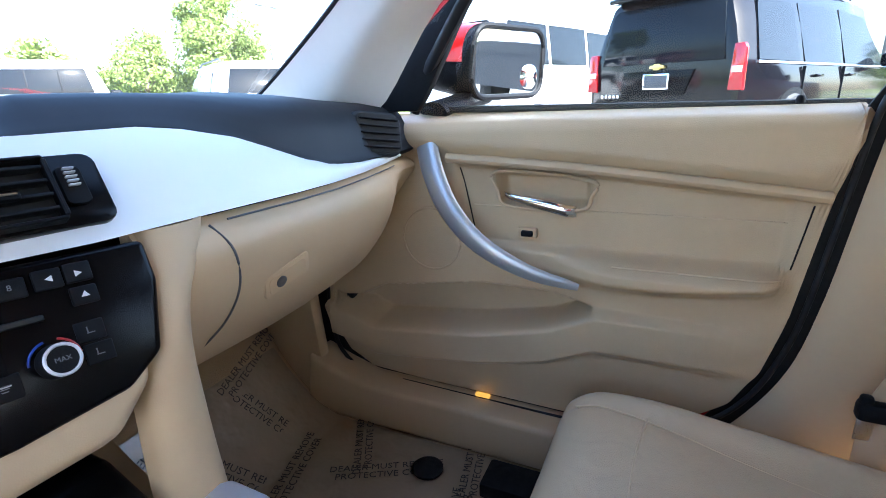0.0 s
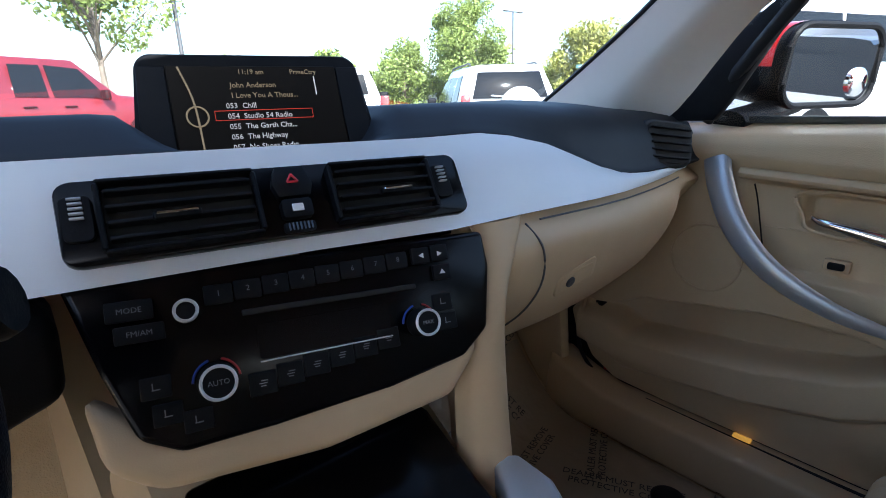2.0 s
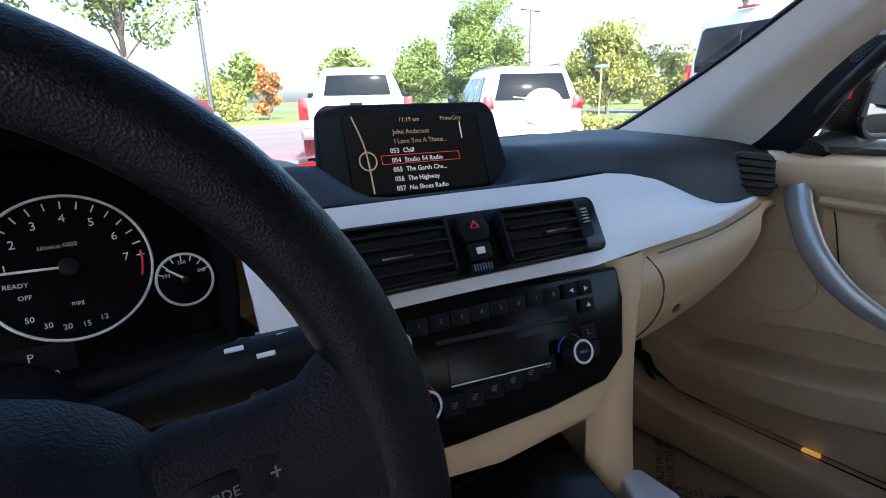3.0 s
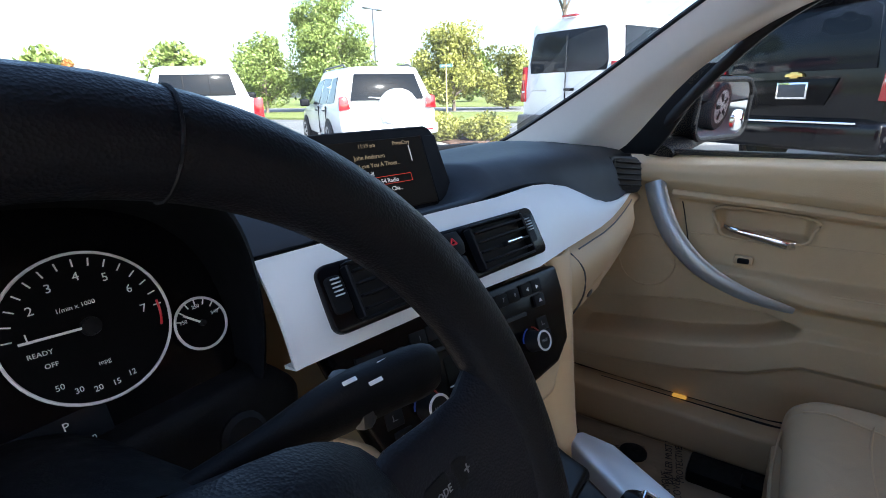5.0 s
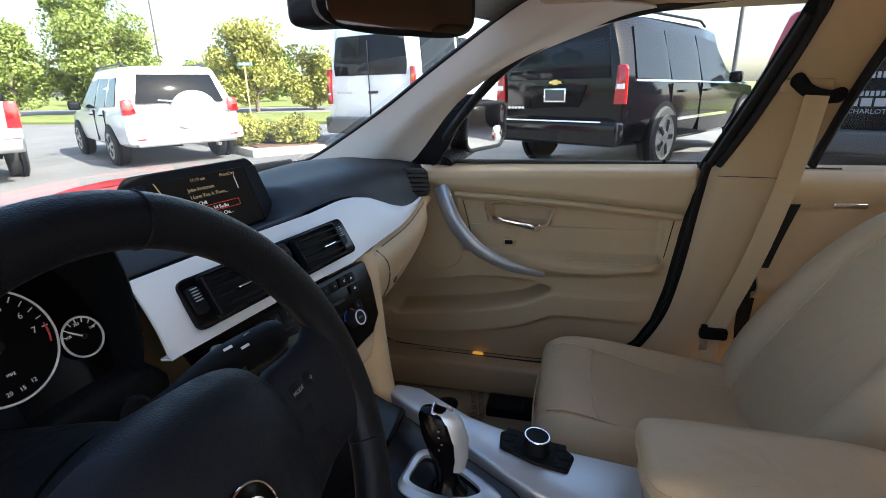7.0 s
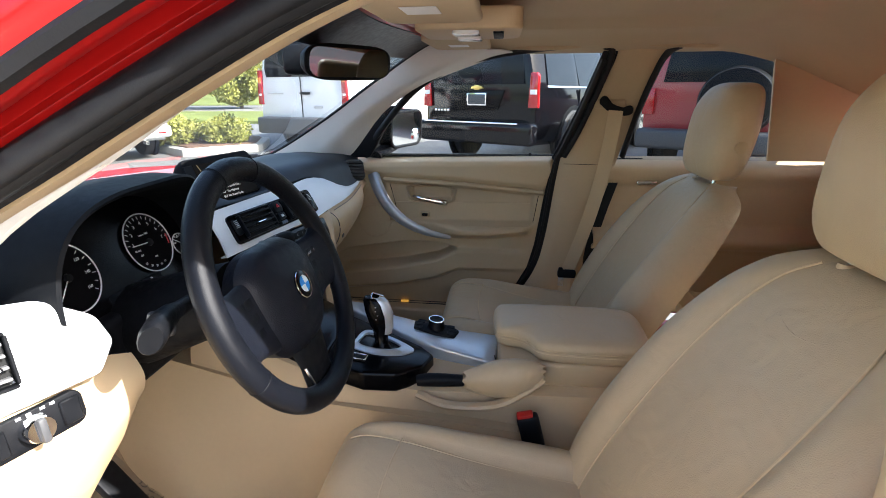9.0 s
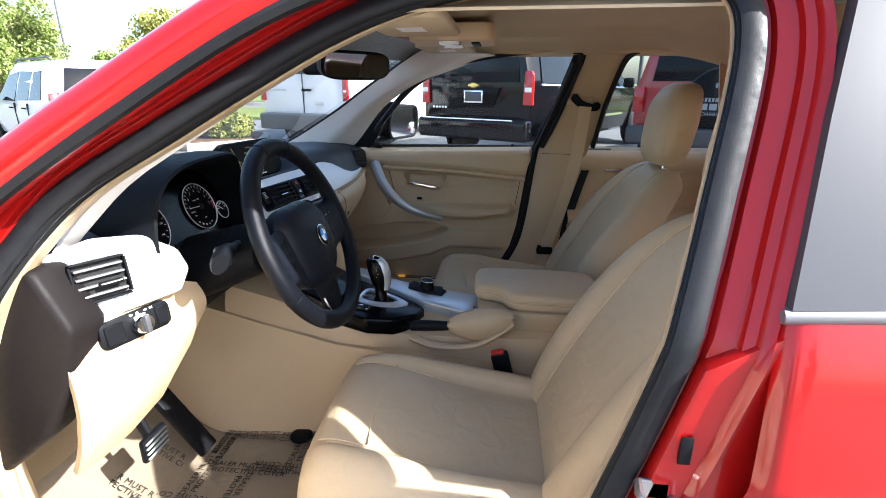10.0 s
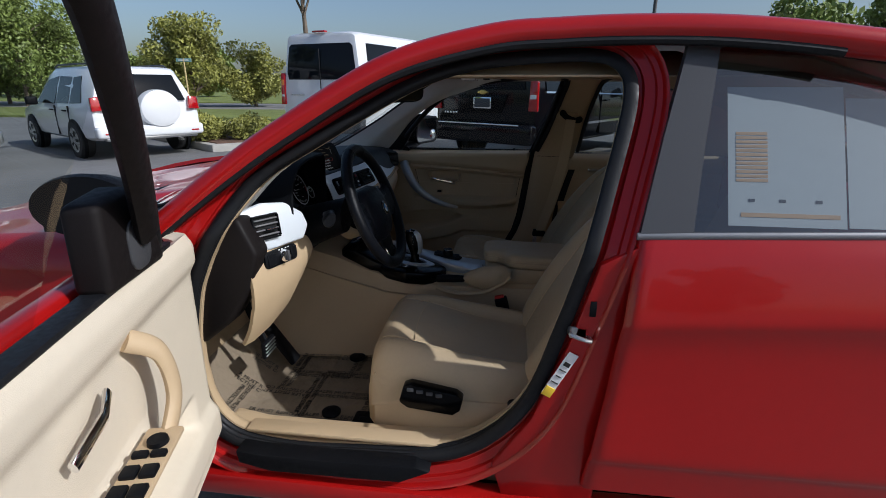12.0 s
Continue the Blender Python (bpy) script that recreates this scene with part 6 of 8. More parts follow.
def film(x0, x1, y0, y1, label, seed, prints):
    rnd = random.Random(seed)
    rings = []
    for i in range(46):
        y = y0 + (y1 - y0) * i / 45
        toe = smooth(0.52, 1.02, y)
        rings.append([V(x0 + (x1 - x0) * j / 40, y, 0.2705 + 0.42 * toe * toe + 0.0035 * noise.noise(V(j * 0.35, i * 0.35, seed)) + 0.002 * noise.noise(V(j * 0.9, i * 0.9, seed + 9))) for j in range(41)])
    f = solid("floor_cover", thicken(loft(rings, closed=False), 0.0008, (0, 0, -1)), FILM, label, "floor cover", "floor covers")
    lines = "DEALER MUST REMOVE\nPROTECTIVE COVER"
    for x, y, a in prints:
        toe = smooth(0.52, 1.02, y)
        slope = math.degrees(math.atan((0.42 * smooth(0.52, 1.02, y + 0.01) ** 2 - 0.42 * toe ** 2) / 0.01))
        text_mesh(lines, 0.0215, pose(0, 0, 0) @ Matrix.Translation((x, y, 0.2775 + 0.42 * toe * toe)) @ pose(0, 0, 0, slope, 0, 0) @ pose(0, 0, 0, 0, 0, a), PRINT, f, "lettering")
    return f


film(0.20, 0.69, -0.02, 0.80, "clear printed protective film over the passenger carpet", 3, [(0.575, 0.435, -62), (0.662, 0.285, 12), (0.645, 0.53, 30), (0.50, 0.60, 15), (0.565, 0.725, -75), (0.62, 0.80, 20), (0.43, 0.68, -70), (0.40, 0.45, 100), (0.30, 0.56, 10), (0.34, 0.30, -80), (0.48, 0.25, 15), (0.28, 0.75, 20)])
film(-0.70, -0.20, 0.0, 0.80, "clear printed protective film over the driver's carpet", 5, [(-0.62 + 0.125 * i + 0.012 * (j % 2), 0.06 + 0.105 * j, (-90, 180, 90, -90, 0)[(i * 2 + j) % 5]) for i in range(4) for j in range(7)])
for x, y in ((0.611, 0.363), (-0.235, 0.395), (-0.575, 0.381)):
    solid("mat_fastener", lathe([(0, 0), (0.030, 0), (0.030, 0.006), (0.024, 0.010), (0, 0.009)], pose(x, y, 0.274), 28), BLACK, "round black floor mat fastener", "fastener", "floor mat fasteners")
# pedals
acc = thing("accelerator_pedal", "long black accelerator pedal over the carpet", "pedal", (-0.36, 0.62, 0.28))
part("pad", box((-0.360, 0.640, 0.40), (0.055, 0.02, 0.20), 0.006, 2, None), BLACK, acc).data.transform(Matrix.Translation((0, 0.64, 0.4)) @ Euler((radians(-35), 0, 0)).to_matrix().to_4x4() @ Matrix.Translation((0, -0.64, -0.4)))
brk = thing("brake_pedal", "brake pedal with a ribbed black pad", "pedal", (-0.50, 0.60, 0.45))
part("pad", box((-0.505, 0.605, 0.455), (0.075, 0.014, 0.055), 0.006, 2), BLACK, brk, "ribbed black pad")
for k in range(4):
    part("rib", box((-0.505, 0.597, 0.437 + 0.012 * k), (0.066, 0.006, 0.004), 0.001, 1), STEEL, brk)
part("arm", tube([V(-0.505, 0.612, 0.46), V(-0.50, 0.66, 0.58), V(-0.50, 0.68, 0.72)], 0.008, 0.014, n=8), BLACK, brk)
# courtesy lamp low on the passenger side
lamp = thing("footwell_lamp", "small lit amber courtesy lamp at the sill", "lamp", (0.735, 0.22, 0.34))
part("lens", box((0.752, 0.300, 0.370), (0.012, 0.032, 0.007), 0.003, 2), glow("amber_lamp", (1.0, 0.50, 0.08), 0.10), lamp, "lit amber lens")
# seat rail cover in front of each seat
for x, y in ((0.625, 0.17), (-0.62, 0.215)):
    solid("rail_cover", box((x, y, 0.282), (0.075, 0.16, 0.035), 0.008, 2), BLACK, "black seat rail cover", "rail cover", "seat rail covers")

# ======== mirror, visors, overhead console ========
rv = thing("rear_view_mirror", "black rear-view mirror hanging from the windscreen", "mirror", (0, 0.27, 1.28))
RM = aim((0.025, 0.258, 1.238), (-0.50, -0.86, -0.10)) @ Matrix.Diagonal((1.12, 1.0, 1.0, 1.0))
part("housing", loft([[RM @ V(w * math.copysign(abs(math.cos(a)) ** 0.5, math.cos(a)), h * math.copysign(abs(math.sin(a)) ** 0.6, math.sin(a)), z) for a in (2 * math.pi * j / 32 for j in range(32))] for w, h, z in ((0.06, 0.015, -0.05), (0.095, 0.027, -0.03), (0.108, 0.034, -0.008), (0.110, 0.036, 0.004), (0.106, 0.033, 0.006))]), BLACK, rv, "black housing")
part("mirror_face", prism(round_rect(-0.101, -0.029, 0.101, 0.029, 0.02), "z", 0.005, 0.0075, 0.0008, 1, RM), mat("dimmed_mirror_glass", (0.10, 0.11, 0.12), 0.02, metal=1.0, vary=0.0), rv, "mirror glass")
part("stem", tube([RM @ V(0, 0, -0.03), V(0.01, 0.33, 1.27), V(0.0, 0.30, 1.31)], 0.012, n=10), BLACK, rv)
part("sensor_box", box((0.02, 0.36, 1.245), (0.06, 0.07, 0.06), 0.012, 3), BLACK, rv)
for side in (1, -1):
    vz = thing("sun_visor", "beige sun visor folded up", "sun visor", (side * 0.33, 0.06, 1.28), "sun visors")
    part("panel", prism(round_rect(side * 0.33 - 0.17, -0.03, side * 0.33 + 0.17, 0.13, 0.03), "z", 1.290, 1.306, 0.006, 3, None), HEADLINER, vz, "beige visor panel")
    part("warning_label", box((side * 0.33, 0.05, 1.2885), (0.07, 0.05, 0.001), 0, 1), WHITE_PRINT, vz)
oc = thing("overhead_console", "beige overhead lamp console", "lamp", (0, 0.0, 1.29))
part("panel", prism(round_rect(-0.11, -0.10, 0.11, 0.10, 0.03), "z", 1.286, 1.325, 0.008, 3), BEIGE, oc, "beige console")
for x in (-0.06, 0.06):
    part("reading_lamp", prism(round_rect(x - 0.035, -0.02, x + 0.035, 0.03, 0.012), "z", 1.280, 1.288, 0.002, 2), LENS_CLEAR, oc, "clear reading lamp lens")
part("switch_strip", box((0, -0.055, 1.285), (0.12, 0.02, 0.006), 0.002), BLACK, oc)
gh = thing("grab_handle", "beige grab handle over the passenger door", "grab handle", (0.57, -0.2, 1.27))
part("bar", tube(curve_through([(0.592, -0.09, 1.318), (0.580, -0.105, 1.304), (0.577, -0.20, 1.299), (0.580, -0.295, 1.306), (0.592, -0.31, 1.322)], 24), 0.008, 0.010, n=10), BEIGE, gh, "beige bar")
gh2 = thing("grab_handle", "beige grab handle over the rear passenger door", "grab handle", (0.57, -0.7, 1.25))
part("bar", tube(curve_through([(0.592, -0.47, 1.322), (0.580, -0.485, 1.308), (0.577, -0.58, 1.302), (0.580, -0.675, 1.300), (0.592, -0.69, 1.310)], 24), 0.008, 0.010, n=10), BEIGE, gh2, "beige bar")

# ======== left rear door (closed) ========
ld = thing("rear_door", "closed red rear door with a sale sheet in its window", "car door", (-0.86, -0.75, 0.3))
FRONT_EDGE = [(0.33, -0.345), (0.42, -0.355), (0.60, -0.378), (0.80, -0.396), (0.968, -0.412)]


def front_edge(z):
    return float(np.interp(z, [a for a, b in FRONT_EDGE], [b for a, b in FRONT_EDGE]))


SKIN = [(0.838, 0.966), (0.846, 0.945), (0.860, 0.90), (0.874, 0.845), (0.884, 0.800), (0.887, 0.775), (0.880, 0.748), (0.873, 0.70), (0.874, 0.60), (0.878, 0.50), (0.880, 0.44), (0.872, 0.415), (0.866, 0.38), (0.860, 0.33)]
skin = curve_through([(x, 0, z) for x, z in SKIN], 44)
rings = []
for k in range(26):
    f = k / 25
    row = []
    for p in skin:
        y0 = front_edge(p.z)
        y = y0 - 0.004 - (1.25 + y0) * (f ** 1.5)
        inset = 0.016 * max(0, 1 - k / 2.0) ** 2
        row.append(V(-p.x + inset, y, p.z + 0.05 * f * smooth(0.45, 0.74, p.z) * (1 - 0.5 * smooth(0.9, 0.966, p.z))))
    rings.append(row)
part("outer_skin", thicken(loft(rings, closed=False), 0.03, (1, 0, 0)), RED, ld, "glossy red outer panel with a body crease", sharp=50)
part("belt_strip", tube([V(-0.838, -0.412, 0.966), V(-0.838, -0.75, 0.980), V(-0.836, -1.2, 0.998)], 0.006, 0.008, n=10), mat("dull_strip", (0.22, 0.22, 0.23), 0.45, metal=0.6, vary=0.03), ld, "dull silver window strip")
pf = [(-0.418, 0.974), (-0.522, 0.978), (-0.545, 1.15), (-0.577, 1.352), (-0.516, 1.366), (-0.462, 1.16)]
bm = bmesh.new()
lo = [bm.verts.new((-tumble(z, 0.866), y, z)) for y, z in pf]
hi = [bm.verts.new((-tumble(z, 0.846), y, z)) for y, z in pf]
bm.faces.new(lo)
bm.faces.new(hi[::-1])
for j in range(6):
    bm.faces.new((lo[j], lo[(j + 1) % 6], hi[(j + 1) % 6], hi[j]))
part("pillar_cover", bm, mat("satin_pillar_black", (0.06, 0.06, 0.064), 0.35, vary=0.0, spec=0.35), ld, "dark satin B-pillar cover")
WIN_L = [(-0.520, 0.982), (-0.543, 1.15), (-0.572, 1.345), (-0.77, 1.338), (-1.0, 1.295), (-1.2, 1.20), (-1.42, 1.0)]
part("window_seal", tube(curve_through([(-tumble(z, 0.846), y, z) for y, z in WIN_L], 50), 0.008, 0.010, n=8), RUBBER, ld, "black window seal")
part("window_pane", loft([[V(-tumble(z, 0.842), y, z) for z in (0.97, 1.08, 1.20, 1.345)] for y in (-0.52, -0.8, -1.2)], closed=False), glass("rear_left_glass", (0.36, 0.41, 0.44), 0.14), ld, "tinted rear window", shadow=False)
sheet = thing("sale_sheet", "white paper sale sheet with orange print behind the rear window", "paper sheet", (-0.80, -0.62, 0.98))
PAPER = mat("white_paper", (0.80, 0.80, 0.78), 0.8, vary=0.02)
ORANGE = mat("orange_print", (0.85, 0.52, 0.26), 0.7, vary=0.1, vary_size=0.02)


def on_glass(y, z, off=0.0):
    return V(-tumble(z, 0.836 + off), y, z)


def decal(name, y0, y1, z0, z1, off, material, parent):
    return part(name, thicken(loft([[on_glass(y0 + (y1 - y0) * i / 4, z0 + (z1 - z0) * j / 4, off) for j in range(5)] for i in range(5)], closed=False), 0.0006, (1, 0, 0)), material, parent)


decal("page", -0.600, -0.828, 0.988, 1.262, 0.0, PAPER, sheet)
decal("page", -0.832, -1.06, 0.990, 1.240, 0.0, PAPER, sheet)
for z in np.linspace(1.074, 1.166, 12):
    decal("orange_line", -0.616, -0.678, z, z + 0.0055, 0.0012, ORANGE, sheet)
decal("orange_line", -0.624, -0.815, 1.006, 1.014, 0.0012, ORANGE, sheet)
for y in (-0.64, -0.70, -0.77):
    decal("print_bar", y, y - 0.012, 1.035, 1.041, 0.0012, DARK_GREY, sheet)

# ======== driver's door, standing open ========
dd = thing("driver_door", "open driver's door, its beige inner panel coloured paler for full sun", "car door", (-0.86, 0.62, 0.35))
DD = pose(-0.855, 0.650, 0, 0, 0, -74)       # the door's own frame: x inward, -y along the door from the hinge
# the beige door vinyl again, paled in colour for the glare of full sun
SUNLIT_BEIGE = mat("sunlit_beige_vinyl", (0.66, 0.58, 0.45), 0.5, grain=0.3, grain_size=0.0018, vary=0.04, voronoi=True)


def dpanel(y, z):
    """Depth of the inner panel in the door's frame."""
    x = 0.062
    x += 0.016 * bump(z, 0.86, 0.93, 0.02)
    x += 0.040 * bump(z, 0.62, 0.675, 0.018) * smooth(-0.30, -0.42, y)
    x -= 0.03 * bump(z, 0.50, 0.575, 0.01) * bump(y, -0.55, -0.14, 0.02)
    x += 0.018 * bump(z, 0.40, 0.49, 0.02)
    x -= 0.04 * smooth(-0.03, 0.0, y)
    return x


rings = []
for i in range(90):
    y = -0.005 - 0.98 * i / 89
    lo = 0.36 + 0.20 * max(0, (-0.72 - y) / 0.26) ** 1.5 + 0.10 * max(0, (y + 0.06) / 0.06) ** 2
    rings.append([DD @ V(dpanel(y, lo + (0.94 - lo) * j / 60), y, lo + (0.94 - lo) * j / 60) for j in range(61)])
part("panel", thicken(loft(rings, closed=False), 0.03, DD.to_3x3() @ V(-1, 0, 0)), SUNLIT_BEIGE, dd, "beige vinyl inner panel, lightened for full sun", sharp=60)
part("outer_skin", box((-0.02, -0.50, 0.64), (0.05, 1.0, 0.62), 0.02, 3, DD), RED, dd, "red outer panel")
part("belt_seal", box((0.045, -0.56, 0.945), (0.04, 0.88, 0.012), 0.004, 2, DD), RUBBER, dd)
part("corner_cover", prism([(-0.185, 0.935), (-0.41, 0.945), (-0.405, 1.09), (-0.285, 1.10), (-0.225, 1.05)], "x", 0.02, 0.078, 0.014, 3, DD), BROWN, dd, "dark mirror corner cover with a small speaker")
part("tweeter", prism(round_rect(-0.335, 0.955, -0.255, 1.045, 0.028), "x", 0.076, 0.082, 0.002, 2, DD), DARK_GREY, dd, "small speaker grille")
EDGE = [(-0.155, 0.942), (-0.225, 1.02), (-0.322, 1.13), (-0.430, 1.240), (-0.545, 1.345), (-0.66, 1.42)]
part("frame_post", tube(curve_through([DD @ V(0.062 + 0.36 * (z - 0.95), y - 0.048, z) for y, z in EDGE[1:]], 30), 0.018, 0.036, n=12, up=DD.to_3x3() @ V(0, 1, 0.5)), BROWN, dd, "dark window frame post")
part("frame_seal", tube(curve_through([DD @ V(0.052 + 0.36 * (z - 0.95), y, z) for y, z in EDGE], 30), 0.012, n=10), RUBBER, dd)
part("window_pane", loft([[DD @ V(0.02 + 0.45 * max(0, z - 0.95), y, z) for z in (0.94, 1.05, 1.17, 1.29)] for y in (-0.52, -0.7, -0.95)], closed=False), GLASS, dd, "clear side window", shadow=False)
part("pull_handle", tube(curve_through([DD @ V(0.070, -0.390, 0.860), DD @ V(0.106, -0.360, 0.82), DD @ V(0.118, -0.360, 0.735), DD @ V(0.110, -0.410, 0.665)], 24), 0.020, 0.012, n=12, up=DD.to_3x3() @ V(1, 0, 0)), BEIGE, dd, "cream curved pull handle")
sp = part("switch_panel", box((0.112, -0.50, 0.690), (0.060, 0.20, 0.012), 0.005, 2, DD), BEIGE, dd, "cream switch panel")
part("mirror_dial", lathe([(0, 0), (0.017, 0), (0.016, 0.008), (0, 0.009)], DD @ pose(0.115, -0.445, 0.697), 24), BLACK, sp, "black mirror control")
for y, w in ((-0.475, 0.014), (-0.515, 0.026), (-0.557, 0.026)):
    for dx in (-0.014, 0.014):
        part("window_key", box((0.113 + dx, y, 0.699), (0.024, w, 0.010), 0.003, 2, DD), BLACK, sp)
part("door_handle", tube([DD @ V(0.080, -0.49, 0.825), DD @ V(0.094, -0.535, 0.815), DD @ V(0.086, -0.61, 0.792)], 0.006, 0.011, n=10), CHROME, dd, "chrome inner door handle")
dm = part("wing_mirror", loft([[DD @ V(-0.13 + 0.11 * math.cos(a) * k, -0.02 + dy, 1.01 + 0.07 * math.sin(a) * k) for a in (2 * math.pi * j / 24 for j in range(24))] for dy, k in ((0.10, 0.4), (0.06, 0.85), (0.0, 1.0), (-0.02, 0.95))]), BLACK, dd, "black and red exterior mirror")

# ======== outside: ground, parked vehicles, planting ========
solid("ground", loft([[V(x, y, 0.0) for x in np.linspace(-600, 600, 5)] for y in np.linspace(-600, 600, 5)], closed=False), ASPHALT, "grey asphalt car park", "ground", kind="structure")


def wheel_set(v, W, ys, r, rim_r):
    for s in (-1, 1):
        for y in ys:
            m = aim((s * (W / 2 - 0.10), y, r), (s, 0, 0))
            w = part("wheel", lathe([(0.02, -0.10), (r * 0.94, -0.11), (r, -0.08), (r, 0.08), (r * 0.94, 0.11), (rim_r, 0.112), (rim_r * 0.95, 0.09), (0.02, 0.09)], m, 32), TYRE, v, "black tyre")
            part("rim", lathe([(0.0, 0.118), (0.05, 0.12), (rim_r * 0.9, 0.105), (rim_r, 0.112), (rim_r, 0.09), (0, 0.09)], m, 30), RIM, w, "alloy rim")
            for k in range(5):
                a = 2 * math.pi * k / 5
                part("gap", box((rim_r * 0.55 * math.cos(a), rim_r * 0.55 * math.sin(a), 0.117), (rim_r * 0.5, rim_r * 0.22, 0.01), 0.004, 1, m @ pose(0, 0, 0) @ Matrix.Translation((rim_r * 0.55 * math.cos(a), rim_r * 0.55 * math.sin(a), 0)) @ Matrix.Rotation(a, 4, 'Z') @ Matrix.Translation((-rim_r * 0.55 * math.cos(a), -rim_r * 0.55 * math.sin(a), 0))), TYRE, w)


def shell(stations, n=9):
    """A body skin over stations (y, half width, sill, belt height, roof height, roof half width, backward slant of the upper part)."""
    rings = []
    for y, w, zs, zb, zr, wr, sl in stations:
        half = [(0, zs), (w * 0.86, zs), (w * 0.97, zs + 0.06), (w, zs + 0.35 * (zb - zs)), (w, zs + 0.75 * (zb - zs)), (w * 0.975, zb), (wr + 0.5 * (w * 0.975 - wr), zb + 0.5 * (zr - zb)), (wr, zr - 0.07), (wr * 0.93, zr - 0.025), (wr * 0.7, zr - 0.004), (0, zr)]
        pts = [V(x, y + sl * max(0, z - zb), z) for x, z in half]
        rings.append(pts + [V(-p.x, p.y, p.z) for p in reversed(pts[1:-1])])
    return loft(rings)


def side_x(z, w, zb, zr, wr):
    if z <= zb:
        return w
    return w * 0.975 + (wr - w * 0.975) * min(1, (z - zb) / (zr - 0.07 - zb))


def side_glass(v, name, pts, w, zb, zr, wr, material, label=""):
    """Window panes on both sides: a polygon of (y, z) set just proud of the skin."""
    for s in (-1, 1):
        bm = bmesh.new()
        out = [bm.verts.new((s * (side_x(z, w, zb, zr, wr) + 0.010), y, z)) for y, z in pts]
        inn = [bm.verts.new((s * (side_x(z, w, zb, zr, wr) - 0.02), y, z)) for y, z in pts]
        bm.faces.new(out)
        bm.faces.new(inn[::-1])
        for j in range(len(pts)):
            k = (j + 1) % len(pts)
            bm.faces.new((out[j], out[k], inn[k], inn[j]))
        part(name, bm, material, v, label, sharp=30)


def rear_panel(v, name, poly, material, depth=0.012, slant=0.0, zb=0.0, label="", bev=0.004, y0=0.0, parent=None):
    """A part on the tail: a polygon of (x, z), leaning with the tail above zb."""
    bm = prism(poly, "y", y0 - depth - 0.016, y0 + 0.02, bev, 2)
    for vert in bm.verts:
        vert.co.y += slant * max(0, vert.co.z - zb)
    return part(name, bm, material, parent or v, label)


def arches(v, W, ys, r):
    for s in (-1, 1):
        for y in ys:
            part("wheel_arch", lathe([(0, -0.05), (r, -0.05), (r, 0.006), (r - 0.02, 0.010), (0, 0.004)], aim((s * (W / 2), y, r * 0.84), (s, 0, 0)), 32), BLACK, v, "dark wheel arch")


def common(v, W, mirror_y, zb, paint, handles, zh):
    for s in (-1, 1):
        part("door_mirror", box((s * (W / 2 + 0.11), mirror_y, zb + 0.09), (0.20, 0.10, 0.17), 0.04, 3), paint, v, "door mirror")
        for y in handles:
            part("door_handle", box((s * (W / 2 + 0.012), y, zh), (0.03, 0.19, 0.03), 0.01, 2), paint, v)


# ---- black full-size SUV
suv = thing("suv", "shiny black full-size SUV with red tail lamps, seen from behind", "SUV")
W = 1.0
part("body", shell([(-0.02, 0.90, 0.42, 1.10, 1.80, 0.66, 0.10), (0.0, 0.96, 0.40, 1.10, 1.85, 0.72, 0.10), (0.12, 1.0, 0.36, 1.10, 1.88, 0.76, 0.08), (1.0, 1.02, 0.32, 1.08, 1.90, 0.78, 0), (2.6, 1.02, 0.32, 1.07, 1.89, 0.78, 0), (3.3, 1.02, 0.32, 1.06, 1.85, 0.76, 0), (3.7, 1.01, 0.32, 1.05, 1.62, 0.74, -0.2), (4.05, 1.0, 0.32, 1.05, 1.22, 0.80, 0), (4.9, 0.98, 0.34, 1.00, 1.12, 0.78, 0), (5.15, 0.93, 0.38, 0.85, 1.0, 0.76, 0)]), BLACK_PAINT, suv, "glossy black body", sharp=30)
rear_panel(suv, "rear_window", [(-0.78, 1.16), (0.78, 1.16), (0.70, 1.70), (0.62, 1.76), (-0.62, 1.76), (-0.70, 1.70)], DARK_GLASS, 0.016, 0.10, 1.10, "dark rear window")
part("spoiler", box((0, 0.02, 1.86), (1.35, 0.26, 0.05), 0.02, 3), BLACK_PAINT, suv, "roof spoiler")
part("brake_lamp", box((0, -0.10, 1.845), (0.40, 0.03, 0.03), 0.008), TAIL_RED, suv, "high red brake lamp")
for s in (-1, 1):
    tl = rear_panel(suv, "tail_lamp", [(s * 0.85, 0.86), (s * 1.005, 0.86), (s * 0.995, 1.26), (s * 0.97, 1.30), (s * 0.87, 1.30)] if s > 0 else [(s * 0.85, 0.86), (s * 0.87, 1.30), (s * 0.97, 1.30), (s * 0.995, 1.26), (s * 1.005, 0.86)], TAIL_RED, 0.02, 0.05, 1.1, "red tail lamp", 0.01)
    part("reverse_lamp", box((s * 0.93, -0.036, 1.06), (0.10, 0.012, 0.06), 0.004), LENS_CLEAR, tl)
rear_panel(suv, "tailgate_recess", [(-0.36, 0.82), (0.36, 0.82), (0.46, 1.08), (-0.46, 1.08)], GLOSS_BLACK, 0.006, 0, 9, "plate recess")
pl = rear_panel(suv, "plate_frame", [(-0.17, 0.88), (0.17, 0.88), (0.17, 1.05), (-0.17, 1.05)], CHROME, 0.02, 0, 9, "chrome plate frame", 0.004)
rear_panel(suv, "plate", [(-0.15, 0.90), (0.15, 0.90), (0.15, 1.03), (-0.15, 1.03)], DARK_GREY, 0.024, 0, 9, "dark blank plate", 0.002, parent=pl)
